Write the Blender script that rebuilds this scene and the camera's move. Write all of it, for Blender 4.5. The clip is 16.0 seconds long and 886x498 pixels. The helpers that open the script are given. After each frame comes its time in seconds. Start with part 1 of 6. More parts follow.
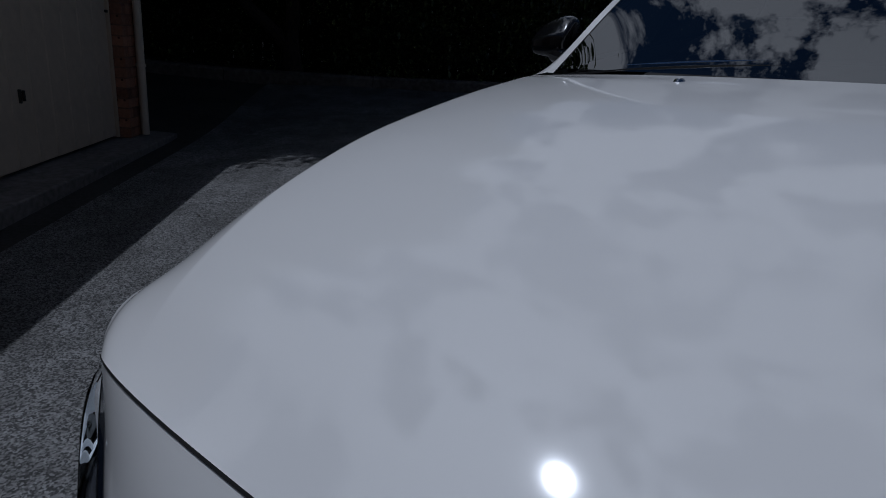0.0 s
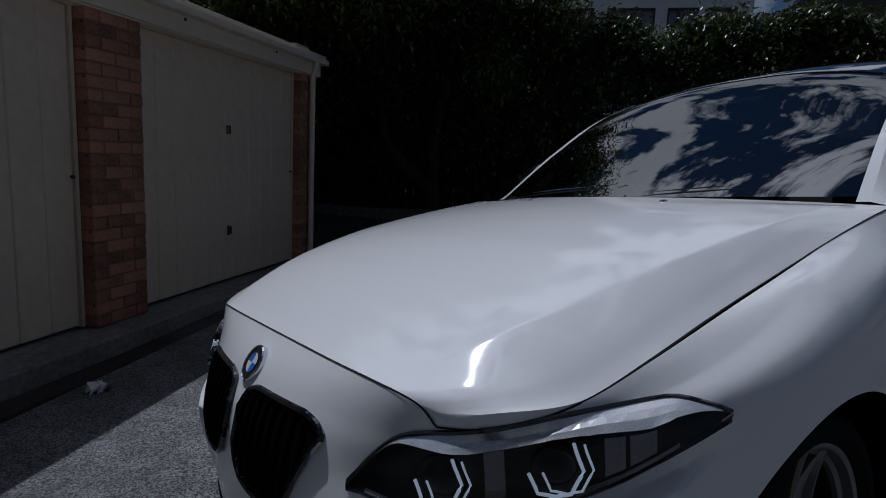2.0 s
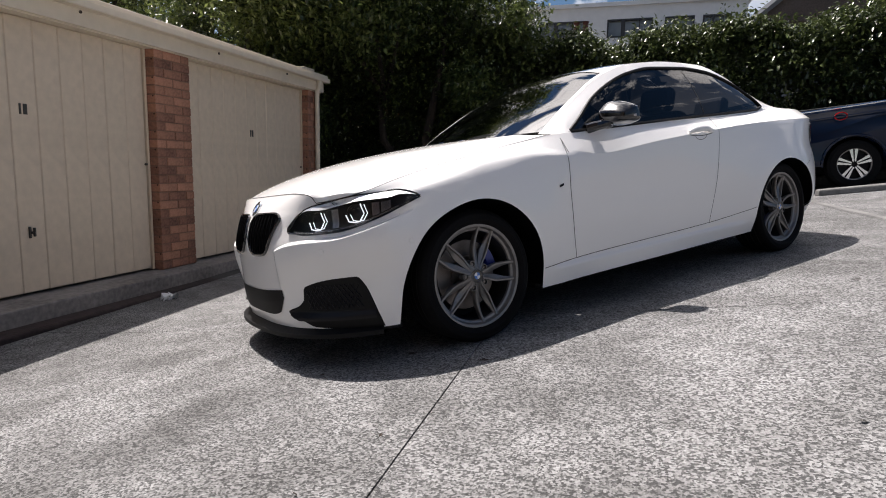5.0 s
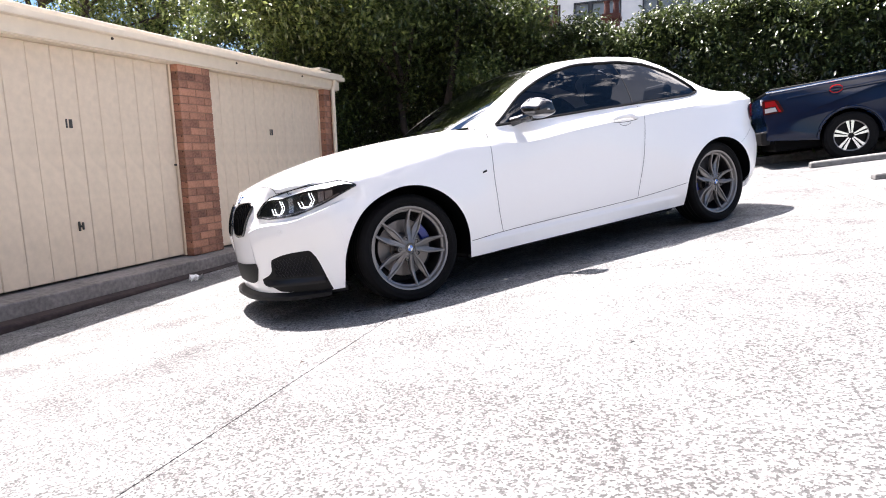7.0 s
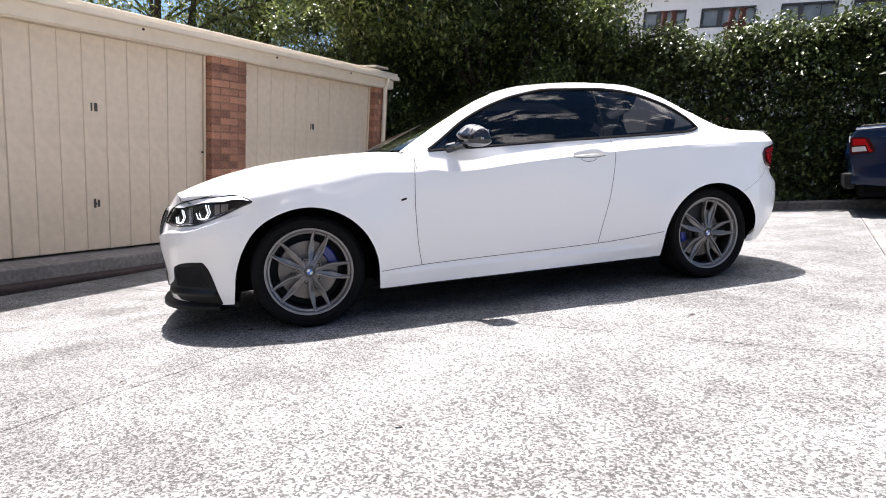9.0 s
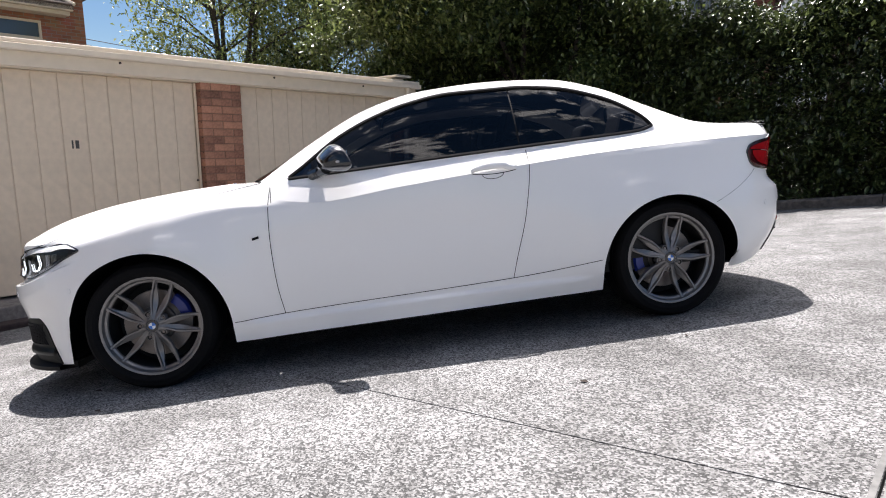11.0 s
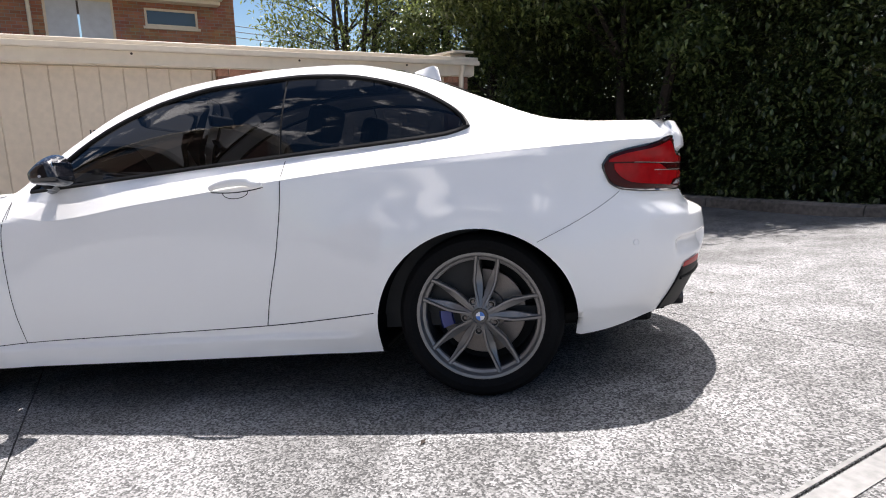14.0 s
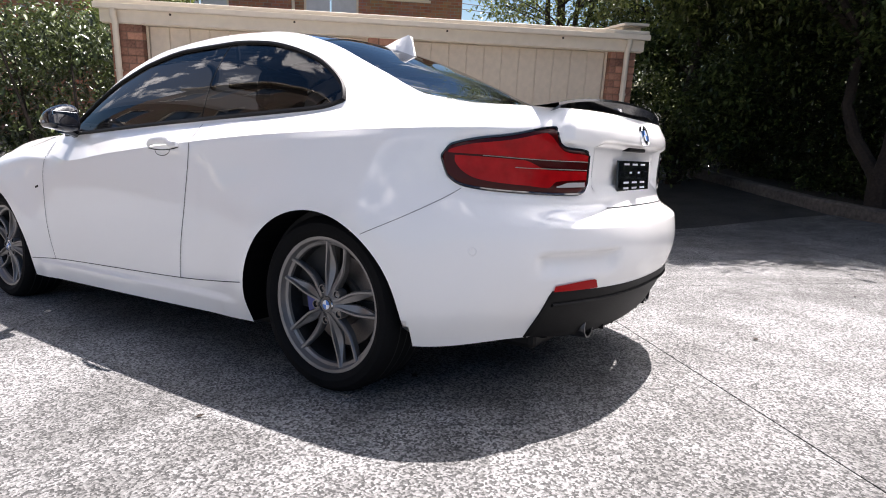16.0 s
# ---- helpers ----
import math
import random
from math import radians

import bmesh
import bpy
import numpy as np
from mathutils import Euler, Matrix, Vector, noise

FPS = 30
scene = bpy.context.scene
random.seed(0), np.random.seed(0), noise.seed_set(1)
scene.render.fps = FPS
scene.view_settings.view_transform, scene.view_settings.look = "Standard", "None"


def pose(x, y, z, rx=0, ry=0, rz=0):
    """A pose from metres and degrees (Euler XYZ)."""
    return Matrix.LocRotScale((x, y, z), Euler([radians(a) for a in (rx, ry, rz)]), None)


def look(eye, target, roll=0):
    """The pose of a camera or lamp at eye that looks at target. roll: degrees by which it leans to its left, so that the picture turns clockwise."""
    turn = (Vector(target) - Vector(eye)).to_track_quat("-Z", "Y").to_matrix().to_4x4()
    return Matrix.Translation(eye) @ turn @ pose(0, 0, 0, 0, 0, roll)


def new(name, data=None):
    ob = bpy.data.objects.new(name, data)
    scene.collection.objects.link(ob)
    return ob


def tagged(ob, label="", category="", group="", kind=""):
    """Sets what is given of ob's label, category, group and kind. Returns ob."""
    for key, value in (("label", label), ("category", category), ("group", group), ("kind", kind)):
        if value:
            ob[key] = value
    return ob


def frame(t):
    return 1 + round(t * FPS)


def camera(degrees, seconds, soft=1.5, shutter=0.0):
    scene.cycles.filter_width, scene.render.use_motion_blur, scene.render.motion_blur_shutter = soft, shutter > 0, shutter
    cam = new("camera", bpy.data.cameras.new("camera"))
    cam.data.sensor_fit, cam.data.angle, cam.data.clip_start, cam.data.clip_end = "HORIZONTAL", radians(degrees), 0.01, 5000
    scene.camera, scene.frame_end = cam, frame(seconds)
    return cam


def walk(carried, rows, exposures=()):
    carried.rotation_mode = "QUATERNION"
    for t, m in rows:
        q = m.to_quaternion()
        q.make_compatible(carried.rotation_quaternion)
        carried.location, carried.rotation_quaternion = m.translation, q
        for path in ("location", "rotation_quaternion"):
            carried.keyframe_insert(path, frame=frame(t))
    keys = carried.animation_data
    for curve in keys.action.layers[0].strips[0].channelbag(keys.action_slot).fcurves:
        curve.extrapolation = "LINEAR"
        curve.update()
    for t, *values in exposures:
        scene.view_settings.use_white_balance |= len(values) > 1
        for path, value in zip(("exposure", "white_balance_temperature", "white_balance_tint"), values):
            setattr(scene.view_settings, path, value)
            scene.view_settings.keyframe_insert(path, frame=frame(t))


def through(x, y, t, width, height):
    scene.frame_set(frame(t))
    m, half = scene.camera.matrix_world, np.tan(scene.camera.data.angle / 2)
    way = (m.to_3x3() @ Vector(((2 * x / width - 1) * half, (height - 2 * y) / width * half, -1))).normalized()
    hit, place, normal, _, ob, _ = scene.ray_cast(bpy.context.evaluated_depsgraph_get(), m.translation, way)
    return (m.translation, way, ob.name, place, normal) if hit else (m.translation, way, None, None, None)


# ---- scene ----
cam = camera(73.3, 16.0, 1.0)
PATH = [
    (0, (0.081, -0.929, 0.984), (-1.044, 0.57, 0.286), 6.2),
    (0.5, (0.377, -1.007, 1.04), (-0.951, 0.335, 0.378), 4.2),
    (1, (0.622, -1.06, 1.052), (-0.752, 0.284, 0.494), 4.2),
    (1.5, (0.926, -1.143, 1.088), (-0.53, 0.148, 0.624), 3.3),
    (2, (1.223, -1.201, 1.068), (-0.372, -0.034, 0.762), 2.8),
    (2.5, (1.523, -1.288, 1.018), (-0.14, -0.197, 0.804), 1.0),
    (3, (1.843, -1.383, 0.947), (0.19, -0.28, 0.72), 0.4),
    (3.5, (2.147, -1.436, 0.884), (0.499, -0.326, 0.655), 2.5),
    (4, (2.473, -1.55, 0.827), (0.836, -0.413, 0.657), 3.8),
    (4.2, (2.585, -1.575, 0.809), (0.981, -0.401, 0.588), 3.5),
    (6.3, (3.671, -1.755, 0.817), (1.92, -0.831, 0.534), -2.4),
    (6.5, (3.755, -1.706, 0.822), (1.987, -0.822, 0.518), -0.9),
    (7, (3.906, -1.467, 0.844), (2.168, -0.525, 0.534), -1.5),
    (7.5, (4.012, -1.194, 0.893), (2.305, -0.194, 0.594), -0.8),
    (8, (4.12, -0.885, 0.955), (2.325, -0.06, 0.64), 0.9),
    (8.2, (4.145, -0.778, 0.976), (2.332, 0.005, 0.659), 2.1),
    (10.3, (3.943, 0.573, 1.114), (2.014, 0.942, 0.735), 0.9),
    (10.5, (3.901, 0.71, 1.123), (1.973, 1.076, 0.737), -0.0),
    (11, (3.777, 1.075, 1.175), (1.82, 1.316, 0.84), -0.2),
    (11.5, (3.638, 1.423, 1.208), (1.677, 1.596, 0.855), -0.1),
    (12, (3.478, 1.771, 1.23), (1.513, 1.803, 0.86), 0.4),
    (12.5, (3.314, 2.078, 1.239), (1.348, 2.07, 0.876), -0.2),
    (13, (3.179, 2.353, 1.252), (1.216, 2.262, 0.879), -1.3),
    (13.5, (3.073, 2.649, 1.294), (1.13, 2.378, 0.904), 0.9),
    (14, (2.939, 2.94, 1.31), (1.018, 2.576, 0.891), -0.6),
    (14.5, (2.806, 3.239, 1.319), (0.915, 2.745, 0.896), 0.4),
    (15, (2.646, 3.539, 1.31), (0.824, 2.873, 0.822), 1.3),
    (15.5, (2.413, 3.846, 1.324), (0.639, 3.053, 0.851), 1.3),
    (16, (2.231, 4.11, 1.337), (0.62, 3.041, 0.826), 2.7),
]
LIGHT = [
    (0, -2.34, 5400, 12), (1, -2.13, 5400, 12), (2, -1.73, 5500, 13), (2.6, -1.35, 5650, 14), (3.5, -1.02, 5950, 16), (4.2, -0.33, 6100, 17), (5.2, 0.84, 6800, 15),
    (6.3, 2.04, 6650, 18), (7.5, 2.05, 6650, 18), (8.2, 1.89, 6650, 17), (10.3, 1.34, 6600, 15), (12.5, 1.06, 6600, 15), (14, 1.31, 6600, 15), (15.3, 1.60, 6650, 17), (16, 1.38, 6650, 17),
]
walk(cam, [(t, look(eye, target, roll)) for t, eye, target, roll in PATH], LIGHT)

# ---- light ----
SUN = Vector((-0.402, -0.06, 0.905)).normalized()
world = bpy.data.worlds.new("sky")
scene.world = world
world.use_nodes = True
wn, wl = world.node_tree.nodes, world.node_tree.links
wn.clear()
sky = wn.new("ShaderNodeTexSky")
sky.sky_type = "NISHITA"
sky.sun_disc = False
sky.sun_elevation = math.asin(SUN.z)
sky.sun_rotation = math.atan2(SUN.x, SUN.y)
sky.air_density, sky.dust_density = 1.0, 0.25
coord = wn.new("ShaderNodeTexCoord")
stretch = wn.new("ShaderNodeMapping")
stretch.inputs["Scale"].default_value = (2.6, 2.6, 3.2)
stretch.inputs["Location"].default_value = (1.3, 2.5, -0.6)
cloud = wn.new("ShaderNodeTexNoise")
cloud.inputs["Scale"].default_value = 2.1
cloud.inputs["Detail"].default_value = 9.0
cloud.inputs["Roughness"].default_value = 0.63
cover = wn.new("ShaderNodeValToRGB")
cover.color_ramp.elements[0].position, cover.color_ramp.elements[1].position = 0.555, 0.618
mixc = wn.new("ShaderNodeMix")
mixc.data_type = "RGBA"
back = wn.new("ShaderNodeBackground")
back.inputs["Strength"].default_value = 0.05
wout = wn.new("ShaderNodeOutputWorld")
wl.new(coord.outputs["Generated"], stretch.inputs["Vector"])
wl.new(stretch.outputs["Vector"], cloud.inputs["Vector"])
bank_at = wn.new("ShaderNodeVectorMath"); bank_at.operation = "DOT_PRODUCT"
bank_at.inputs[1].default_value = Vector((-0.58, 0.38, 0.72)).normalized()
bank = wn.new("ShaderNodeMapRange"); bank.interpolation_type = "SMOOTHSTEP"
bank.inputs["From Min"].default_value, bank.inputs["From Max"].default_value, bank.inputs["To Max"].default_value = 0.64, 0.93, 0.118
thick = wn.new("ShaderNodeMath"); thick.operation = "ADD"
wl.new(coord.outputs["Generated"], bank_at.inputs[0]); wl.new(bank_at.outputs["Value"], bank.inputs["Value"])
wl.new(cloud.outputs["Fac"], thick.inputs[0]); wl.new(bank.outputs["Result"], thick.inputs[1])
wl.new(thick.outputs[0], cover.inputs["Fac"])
# the clouds thin out towards the horizon
height = wn.new("ShaderNodeSeparateXYZ")
thin = wn.new("ShaderNodeMapRange"); thin.inputs["From Min"].default_value, thin.inputs["From Max"].default_value = 0.18, 0.42
amount = wn.new("ShaderNodeMath"); amount.operation = "MULTIPLY"
wl.new(coord.outputs["Generated"], height.inputs[0]); wl.new(height.outputs["Z"], thin.inputs["Value"])
wl.new(thin.outputs["Result"], amount.inputs[0]); wl.new(cover.outputs["Color"], amount.inputs[1])
wl.new(amount.outputs[0], mixc.inputs["Factor"])
deep = wn.new("ShaderNodeHueSaturation")
deep.inputs["Saturation"].default_value = 1.24
deep.inputs["Value"].default_value = 0.92
wl.new(sky.outputs["Color"], deep.inputs["Color"])
wl.new(deep.outputs["Color"], mixc.inputs["A"])
# clouds near the sun are brighter, lit from behind
toward = wn.new("ShaderNodeVectorMath"); toward.operation = "DOT_PRODUCT"
toward.inputs[1].default_value = SUN
near_sun = wn.new("ShaderNodeMath"); near_sun.operation = "POWER"; near_sun.use_clamp = True; near_sun.inputs[1].default_value = 14
glow = wn.new("ShaderNodeMath"); glow.operation = "MULTIPLY_ADD"; glow.inputs[1].default_value = 2.0; glow.inputs[2].default_value = 1.0
lit = wn.new("ShaderNodeVectorMath"); lit.operation = "SCALE"; lit.inputs[0].default_value = (26.0, 25.8, 25.6)
wl.new(coord.outputs["Generated"], toward.inputs[0])
wl.new(toward.outputs["Value"], near_sun.inputs[0]); wl.new(near_sun.outputs[0], glow.inputs[0])
wl.new(glow.outputs[0], lit.inputs["Scale"]); wl.new(lit.outputs["Vector"], mixc.inputs["B"])
wl.new(mixc.outputs["Result"], back.inputs["Color"])
wl.new(back.outputs["Background"], wout.inputs["Surface"])
sun_data = bpy.data.lights.new("sun", "SUN")
sun_data.energy, sun_data.angle, sun_data.color = 5.0, radians(0.55), (1.0, 0.978, 0.945)
sun = new("sun", sun_data)
sun.matrix_world = look(SUN * 60, (0, 0, 0))


# ---- materials ----
def material(name, color, rough=0.5, metal=0.0, grain=0.0, scale=40.0, bump=0.0, second=None, coat=0.0, spec=0.5):
    """A principled material whose colour wanders at two scales, with fine relief."""
    m = bpy.data.materials.new(name)
    m.use_nodes = True
    nt = m.node_tree
    b = nt.nodes["Principled BSDF"]
    b.inputs["Base Color"].default_value = (*color, 1)
    b.inputs["Roughness"].default_value = rough
    b.inputs["Metallic"].default_value = metal
    b.inputs["Coat Weight"].default_value = coat
    b.inputs["Coat Roughness"].default_value = 0.03
    b.inputs["Specular IOR Level"].default_value = spec
    if grain or bump:
        tc = nt.nodes.new("ShaderNodeTexCoord")
        n1, n2 = nt.nodes.new("ShaderNodeTexNoise"), nt.nodes.new("ShaderNodeTexNoise")
        n1.inputs["Scale"].default_value, n2.inputs["Scale"].default_value = scale, scale / 17
        n1.inputs["Detail"].default_value = n2.inputs["Detail"].default_value = 6
        mean = nt.nodes.new("ShaderNodeMath")
        mean.operation = "MULTIPLY_ADD"
        mean.inputs[1].default_value = 0.5
        half = nt.nodes.new("ShaderNodeMath")
        half.operation = "MULTIPLY"
        half.inputs[1].default_value = 0.5
        nt.links.new(tc.outputs["Object"], n1.inputs["Vector"])
        nt.links.new(tc.outputs["Object"], n2.inputs["Vector"])
        nt.links.new(n2.outputs["Fac"], half.inputs[0])
        nt.links.new(n1.outputs["Fac"], mean.inputs[0])
        nt.links.new(half.outputs[0], mean.inputs[2])
        if grain:
            ramp = nt.nodes.new("ShaderNodeValToRGB")
            lo = second or tuple(max(0, c * (1 - grain)) for c in color)
            hi = color if second else tuple(min(1, c * (1 + grain)) for c in color)
            ramp.color_ramp.elements[0].color, ramp.color_ramp.elements[1].color = (*lo, 1), (*hi, 1)
            ramp.color_ramp.elements[0].position, ramp.color_ramp.elements[1].position = 0.35, 0.65
            nt.links.new(mean.outputs[0], ramp.inputs["Fac"])
            nt.links.new(ramp.outputs["Color"], b.inputs["Base Color"])
        if bump:
            bp = nt.nodes.new("ShaderNodeBump")
            bp.inputs["Strength"].default_value, bp.inputs["Distance"].default_value = 0.6, bump
            nt.links.new(mean.outputs[0], bp.inputs["Height"])
            nt.links.new(bp.outputs["Normal"], b.inputs["Normal"])
    return m


def aggregate(name):
    """Exposed-aggregate concrete: pebbles of about a centimetre in a grey matrix, with stains."""
    m = bpy.data.materials.new(name)
    m.use_nodes = True
    nt = m.node_tree
    b = nt.nodes["Principled BSDF"]
    b.inputs["Roughness"].default_value = 0.85
    tc = nt.nodes.new("ShaderNodeTexCoord")
    vor = nt.nodes.new("ShaderNodeTexVoronoi")
    vor.inputs["Scale"].default_value = 145
    tone = nt.nodes.new("ShaderNodeValToRGB")
    el = tone.color_ramp.elements
    el[0].position, el[0].color = 0.0, (0.042, 0.042, 0.042, 1)
    el[1].position, el[1].color = 1.0, (0.47, 0.47, 0.468, 1)
    mid = el.new(0.36); mid.color = (0.080, 0.080, 0.080, 1)
    mid2 = el.new(0.50); mid2.color = (0.215, 0.214, 0.212, 1)
    sep = nt.nodes.new("ShaderNodeSeparateColor")
    big = nt.nodes.new("ShaderNodeTexNoise")
    big.inputs["Scale"].default_value, big.inputs["Detail"].default_value, big.inputs["Roughness"].default_value = 0.8, 9, 0.68
    fine = nt.nodes.new("ShaderNodeTexNoise")
    fine.inputs["Scale"].default_value, fine.inputs["Detail"].default_value = 280, 3
    bend = nt.nodes.new("ShaderNodeMath"); bend.operation = "MULTIPLY_ADD"; bend.inputs[1].default_value = 0.72
    off = nt.nodes.new("ShaderNodeMath"); off.operation = "MULTIPLY_ADD"; off.inputs[1].default_value = 0.5; off.inputs[2].default_value = -0.10
    stain = nt.nodes.new("ShaderNodeValToRGB")
    stain.color_ramp.elements[0].position, stain.color_ramp.elements[1].position = 0.32, 0.66
    stain.color_ramp.elements[0].color, stain.color_ramp.elements[1].color = (0.50, 0.495, 0.49, 1), (1, 1, 1, 1)
    mul = nt.nodes.new("ShaderNodeMix"); mul.data_type = "RGBA"; mul.blend_type = "MULTIPLY"; mul.inputs["Factor"].default_value = 1
    # worn and dirty patches a hand or two across
    worn = nt.nodes.new("ShaderNodeTexNoise")
    worn.inputs["Scale"].default_value, worn.inputs["Detail"].default_value, worn.inputs["Roughness"].default_value = 3.6, 6, 0.6
    patch = nt.nodes.new("ShaderNodeValToRGB")
    patch.color_ramp.elements[0].position, patch.color_ramp.elements[1].position = 0.40, 0.60
    patch.color_ramp.elements[0].color, patch.color_ramp.elements[1].color = (0.68, 0.675, 0.67, 1), (1, 1, 1, 1)
    mul2 = nt.nodes.new("ShaderNodeMix"); mul2.data_type = "RGBA"; mul2.blend_type = "MULTIPLY"; mul2.inputs["Factor"].default_value = 1
    bp = nt.nodes.new("ShaderNodeBump"); bp.inputs["Strength"].default_value, bp.inputs["Distance"].default_value = 0.7, 0.006
    L = nt.links.new
    L(tc.outputs["Object"], vor.inputs["Vector"]); L(tc.outputs["Object"], big.inputs["Vector"]); L(tc.outputs["Object"], fine.inputs["Vector"])
    L(vor.outputs["Color"], sep.inputs["Color"]); L(fine.outputs["Fac"], off.inputs[0]); L(sep.outputs["Red"], bend.inputs[0]); L(off.outputs[0], bend.inputs[2])
    L(bend.outputs[0], tone.inputs["Fac"]); L(big.outputs["Fac"], stain.inputs["Fac"])
    L(tone.outputs["Color"], mul.inputs["A"]); L(stain.outputs["Color"], mul.inputs["B"]); L(mul.outputs["Result"], mul2.inputs["A"])
    L(tc.outputs["Object"], worn.inputs["Vector"]); L(worn.outputs["Fac"], patch.inputs["Fac"])
    L(patch.outputs["Color"], mul2.inputs["B"]); L(mul2.outputs["Result"], b.inputs["Base Color"])
    L(vor.outputs["Distance"], bp.inputs["Height"]); L(bp.outputs["Normal"], b.inputs["Normal"])
    return m


def per_piece(name, low, high, rough=0.85, bump=0.004, scale=60.0):
    """A material whose tone differs from piece to piece."""
    m = material(name, high, rough, grain=0.7, scale=scale, bump=bump)
    nt = m.node_tree
    b = nt.nodes["Principled BSDF"]
    info = nt.nodes.new("ShaderNodeObjectInfo")
    ramp = nt.nodes.new("ShaderNodeValToRGB")
    ramp.color_ramp.elements[0].color, ramp.color_ramp.elements[1].color = (*low, 1), (*high, 1)
    middle = ramp.color_ramp.elements.new(0.55); middle.color = (*[0.62 * h + 0.38 * l for h, l in zip(high, low)], 1)
    mix = nt.nodes.new("ShaderNodeMix"); mix.data_type = "RGBA"; mix.blend_type = "MIX"; mix.inputs["Factor"].default_value = 0.7
    src = b.inputs["Base Color"].links[0].from_socket
    nt.links.new(info.outputs["Random"], ramp.inputs["Fac"])
    nt.links.new(src, mix.inputs["A"]); nt.links.new(ramp.outputs["Color"], mix.inputs["B"]); 
    # scattered burnt pits
    tc = nt.nodes.new("ShaderNodeTexCoord")
    pits = nt.nodes.new("ShaderNodeTexVoronoi"); pits.inputs["Scale"].default_value = 13.0
    edge = nt.nodes.new("ShaderNodeValToRGB")
    edge.color_ramp.elements[0].position, edge.color_ramp.elements[1].position = 0.10, 0.17
    edge.color_ramp.elements[0].color, edge.color_ramp.elements[1].color = (0.22, 0.20, 0.20, 1), (1, 1, 1, 1)
    dots = nt.nodes.new("ShaderNodeMix"); dots.data_type = "RGBA"; dots.blend_type = "MULTIPLY"; dots.inputs["Factor"].default_value = 1.0
    nt.links.new(tc.outputs["Object"], pits.inputs["Vector"]); nt.links.new(pits.outputs["Distance"], edge.inputs["Fac"])
    nt.links.new(mix.outputs["Result"], dots.inputs["A"]); nt.links.new(edge.outputs["Color"], dots.inputs["B"])
    nt.links.new(dots.outputs["Result"], b.inputs["Base Color"])
    return m


def leafy(name, dark, light, rough=0.45, through=0.36):
    """Leaves whose green differs from leaf to leaf, letting some light through."""
    m = bpy.data.materials.new(name)
    m.use_nodes = True
    nt = m.node_tree
    b = nt.nodes["Principled BSDF"]
    geo = nt.nodes.new("ShaderNodeNewGeometry")
    ramp = nt.nodes.new("ShaderNodeValToRGB")
    ramp.color_ramp.elements[0].color, ramp.color_ramp.elements[1].color = (*dark, 1), (*light, 1)
    nt.links.new(geo.outputs["Random Per Island"], ramp.inputs["Fac"])
    nt.links.new(ramp.outputs["Color"], b.inputs["Base Color"])
    b.inputs["Roughness"].default_value = rough
    tr = nt.nodes.new("ShaderNodeBsdfTranslucent")
    nt.links.new(ramp.outputs["Color"], tr.inputs["Color"])
    mix = nt.nodes.new("ShaderNodeMixShader"); mix.inputs[0].default_value = through
    nt.links.new(b.outputs[0], mix.inputs[1]); nt.links.new(tr.outputs[0], mix.inputs[2])
    nt.links.new(mix.outputs[0], nt.nodes["Material Output"].inputs["Surface"])
    return m


def glassy(name, tint, clear=0.6, rough=0.0):
    """Thin tinted glass: a mirror-like coat over a tinted see-through sheet."""
    m = bpy.data.materials.new(name)
    m.use_nodes = True
    nt = m.node_tree
    nt.nodes.remove(nt.nodes["Principled BSDF"])
    see = nt.nodes.new("ShaderNodeBsdfTransparent"); see.inputs["Color"].default_value = (*tint, 1)
    gl = nt.nodes.new("ShaderNodeBsdfGlossy"); gl.inputs["Roughness"].default_value = rough
    fr = nt.nodes.new("ShaderNodeFresnel"); fr.inputs["IOR"].default_value = clear
    mix = nt.nodes.new("ShaderNodeMixShader")
    nt.links.new(fr.outputs[0], mix.inputs[0]); nt.links.new(see.outputs[0], mix.inputs[1]); nt.links.new(gl.outputs[0], mix.inputs[2])
    nt.links.new(mix.outputs[0], nt.nodes["Material Output"].inputs["Surface"])
    return m


def brickwork(name, a, b_, mortar, width=0.23, row=0.086):
    """Distant brick walls, mapped by the wall's own metres."""
    m = bpy.data.materials.new(name)
    m.use_nodes = True
    nt = m.node_tree
    b = nt.nodes["Principled BSDF"]
    b.inputs["Roughness"].default_value = 0.9
    tc = nt.nodes.new("ShaderNodeTexCoord")
    br = nt.nodes.new("ShaderNodeTexBrick")
    br.inputs["Color1"].default_value, br.inputs["Color2"].default_value, br.inputs["Mortar"].default_value = (*a, 1), (*b_, 1), (*mortar, 1)
    br.inputs["Scale"].default_value = 1
    br.inputs["Brick Width"].default_value, br.inputs["Row Height"].default_value, br.inputs["Mortar Size"].default_value = width, row, 0.008
    nt.links.new(tc.outputs["UV"], br.inputs["Vector"])
    nz = nt.nodes.new("ShaderNodeTexNoise"); nz.inputs["Scale"].default_value = 3
    mx = nt.nodes.new("ShaderNodeMix"); mx.data_type = "RGBA"; mx.blend_type = "MULTIPLY"; mx.inputs["Factor"].default_value = 0.5
    nt.links.new(tc.outputs["UV"], nz.inputs["Vector"]); nt.links.new(br.outputs["Color"], mx.inputs["A"]); nt.links.new(nz.outputs["Color"], mx.inputs["B"])
    nt.links.new(mx.outputs["Result"], b.inputs["Base Color"])
    return m


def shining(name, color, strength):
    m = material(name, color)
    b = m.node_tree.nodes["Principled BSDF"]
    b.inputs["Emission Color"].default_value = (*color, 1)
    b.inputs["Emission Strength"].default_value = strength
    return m


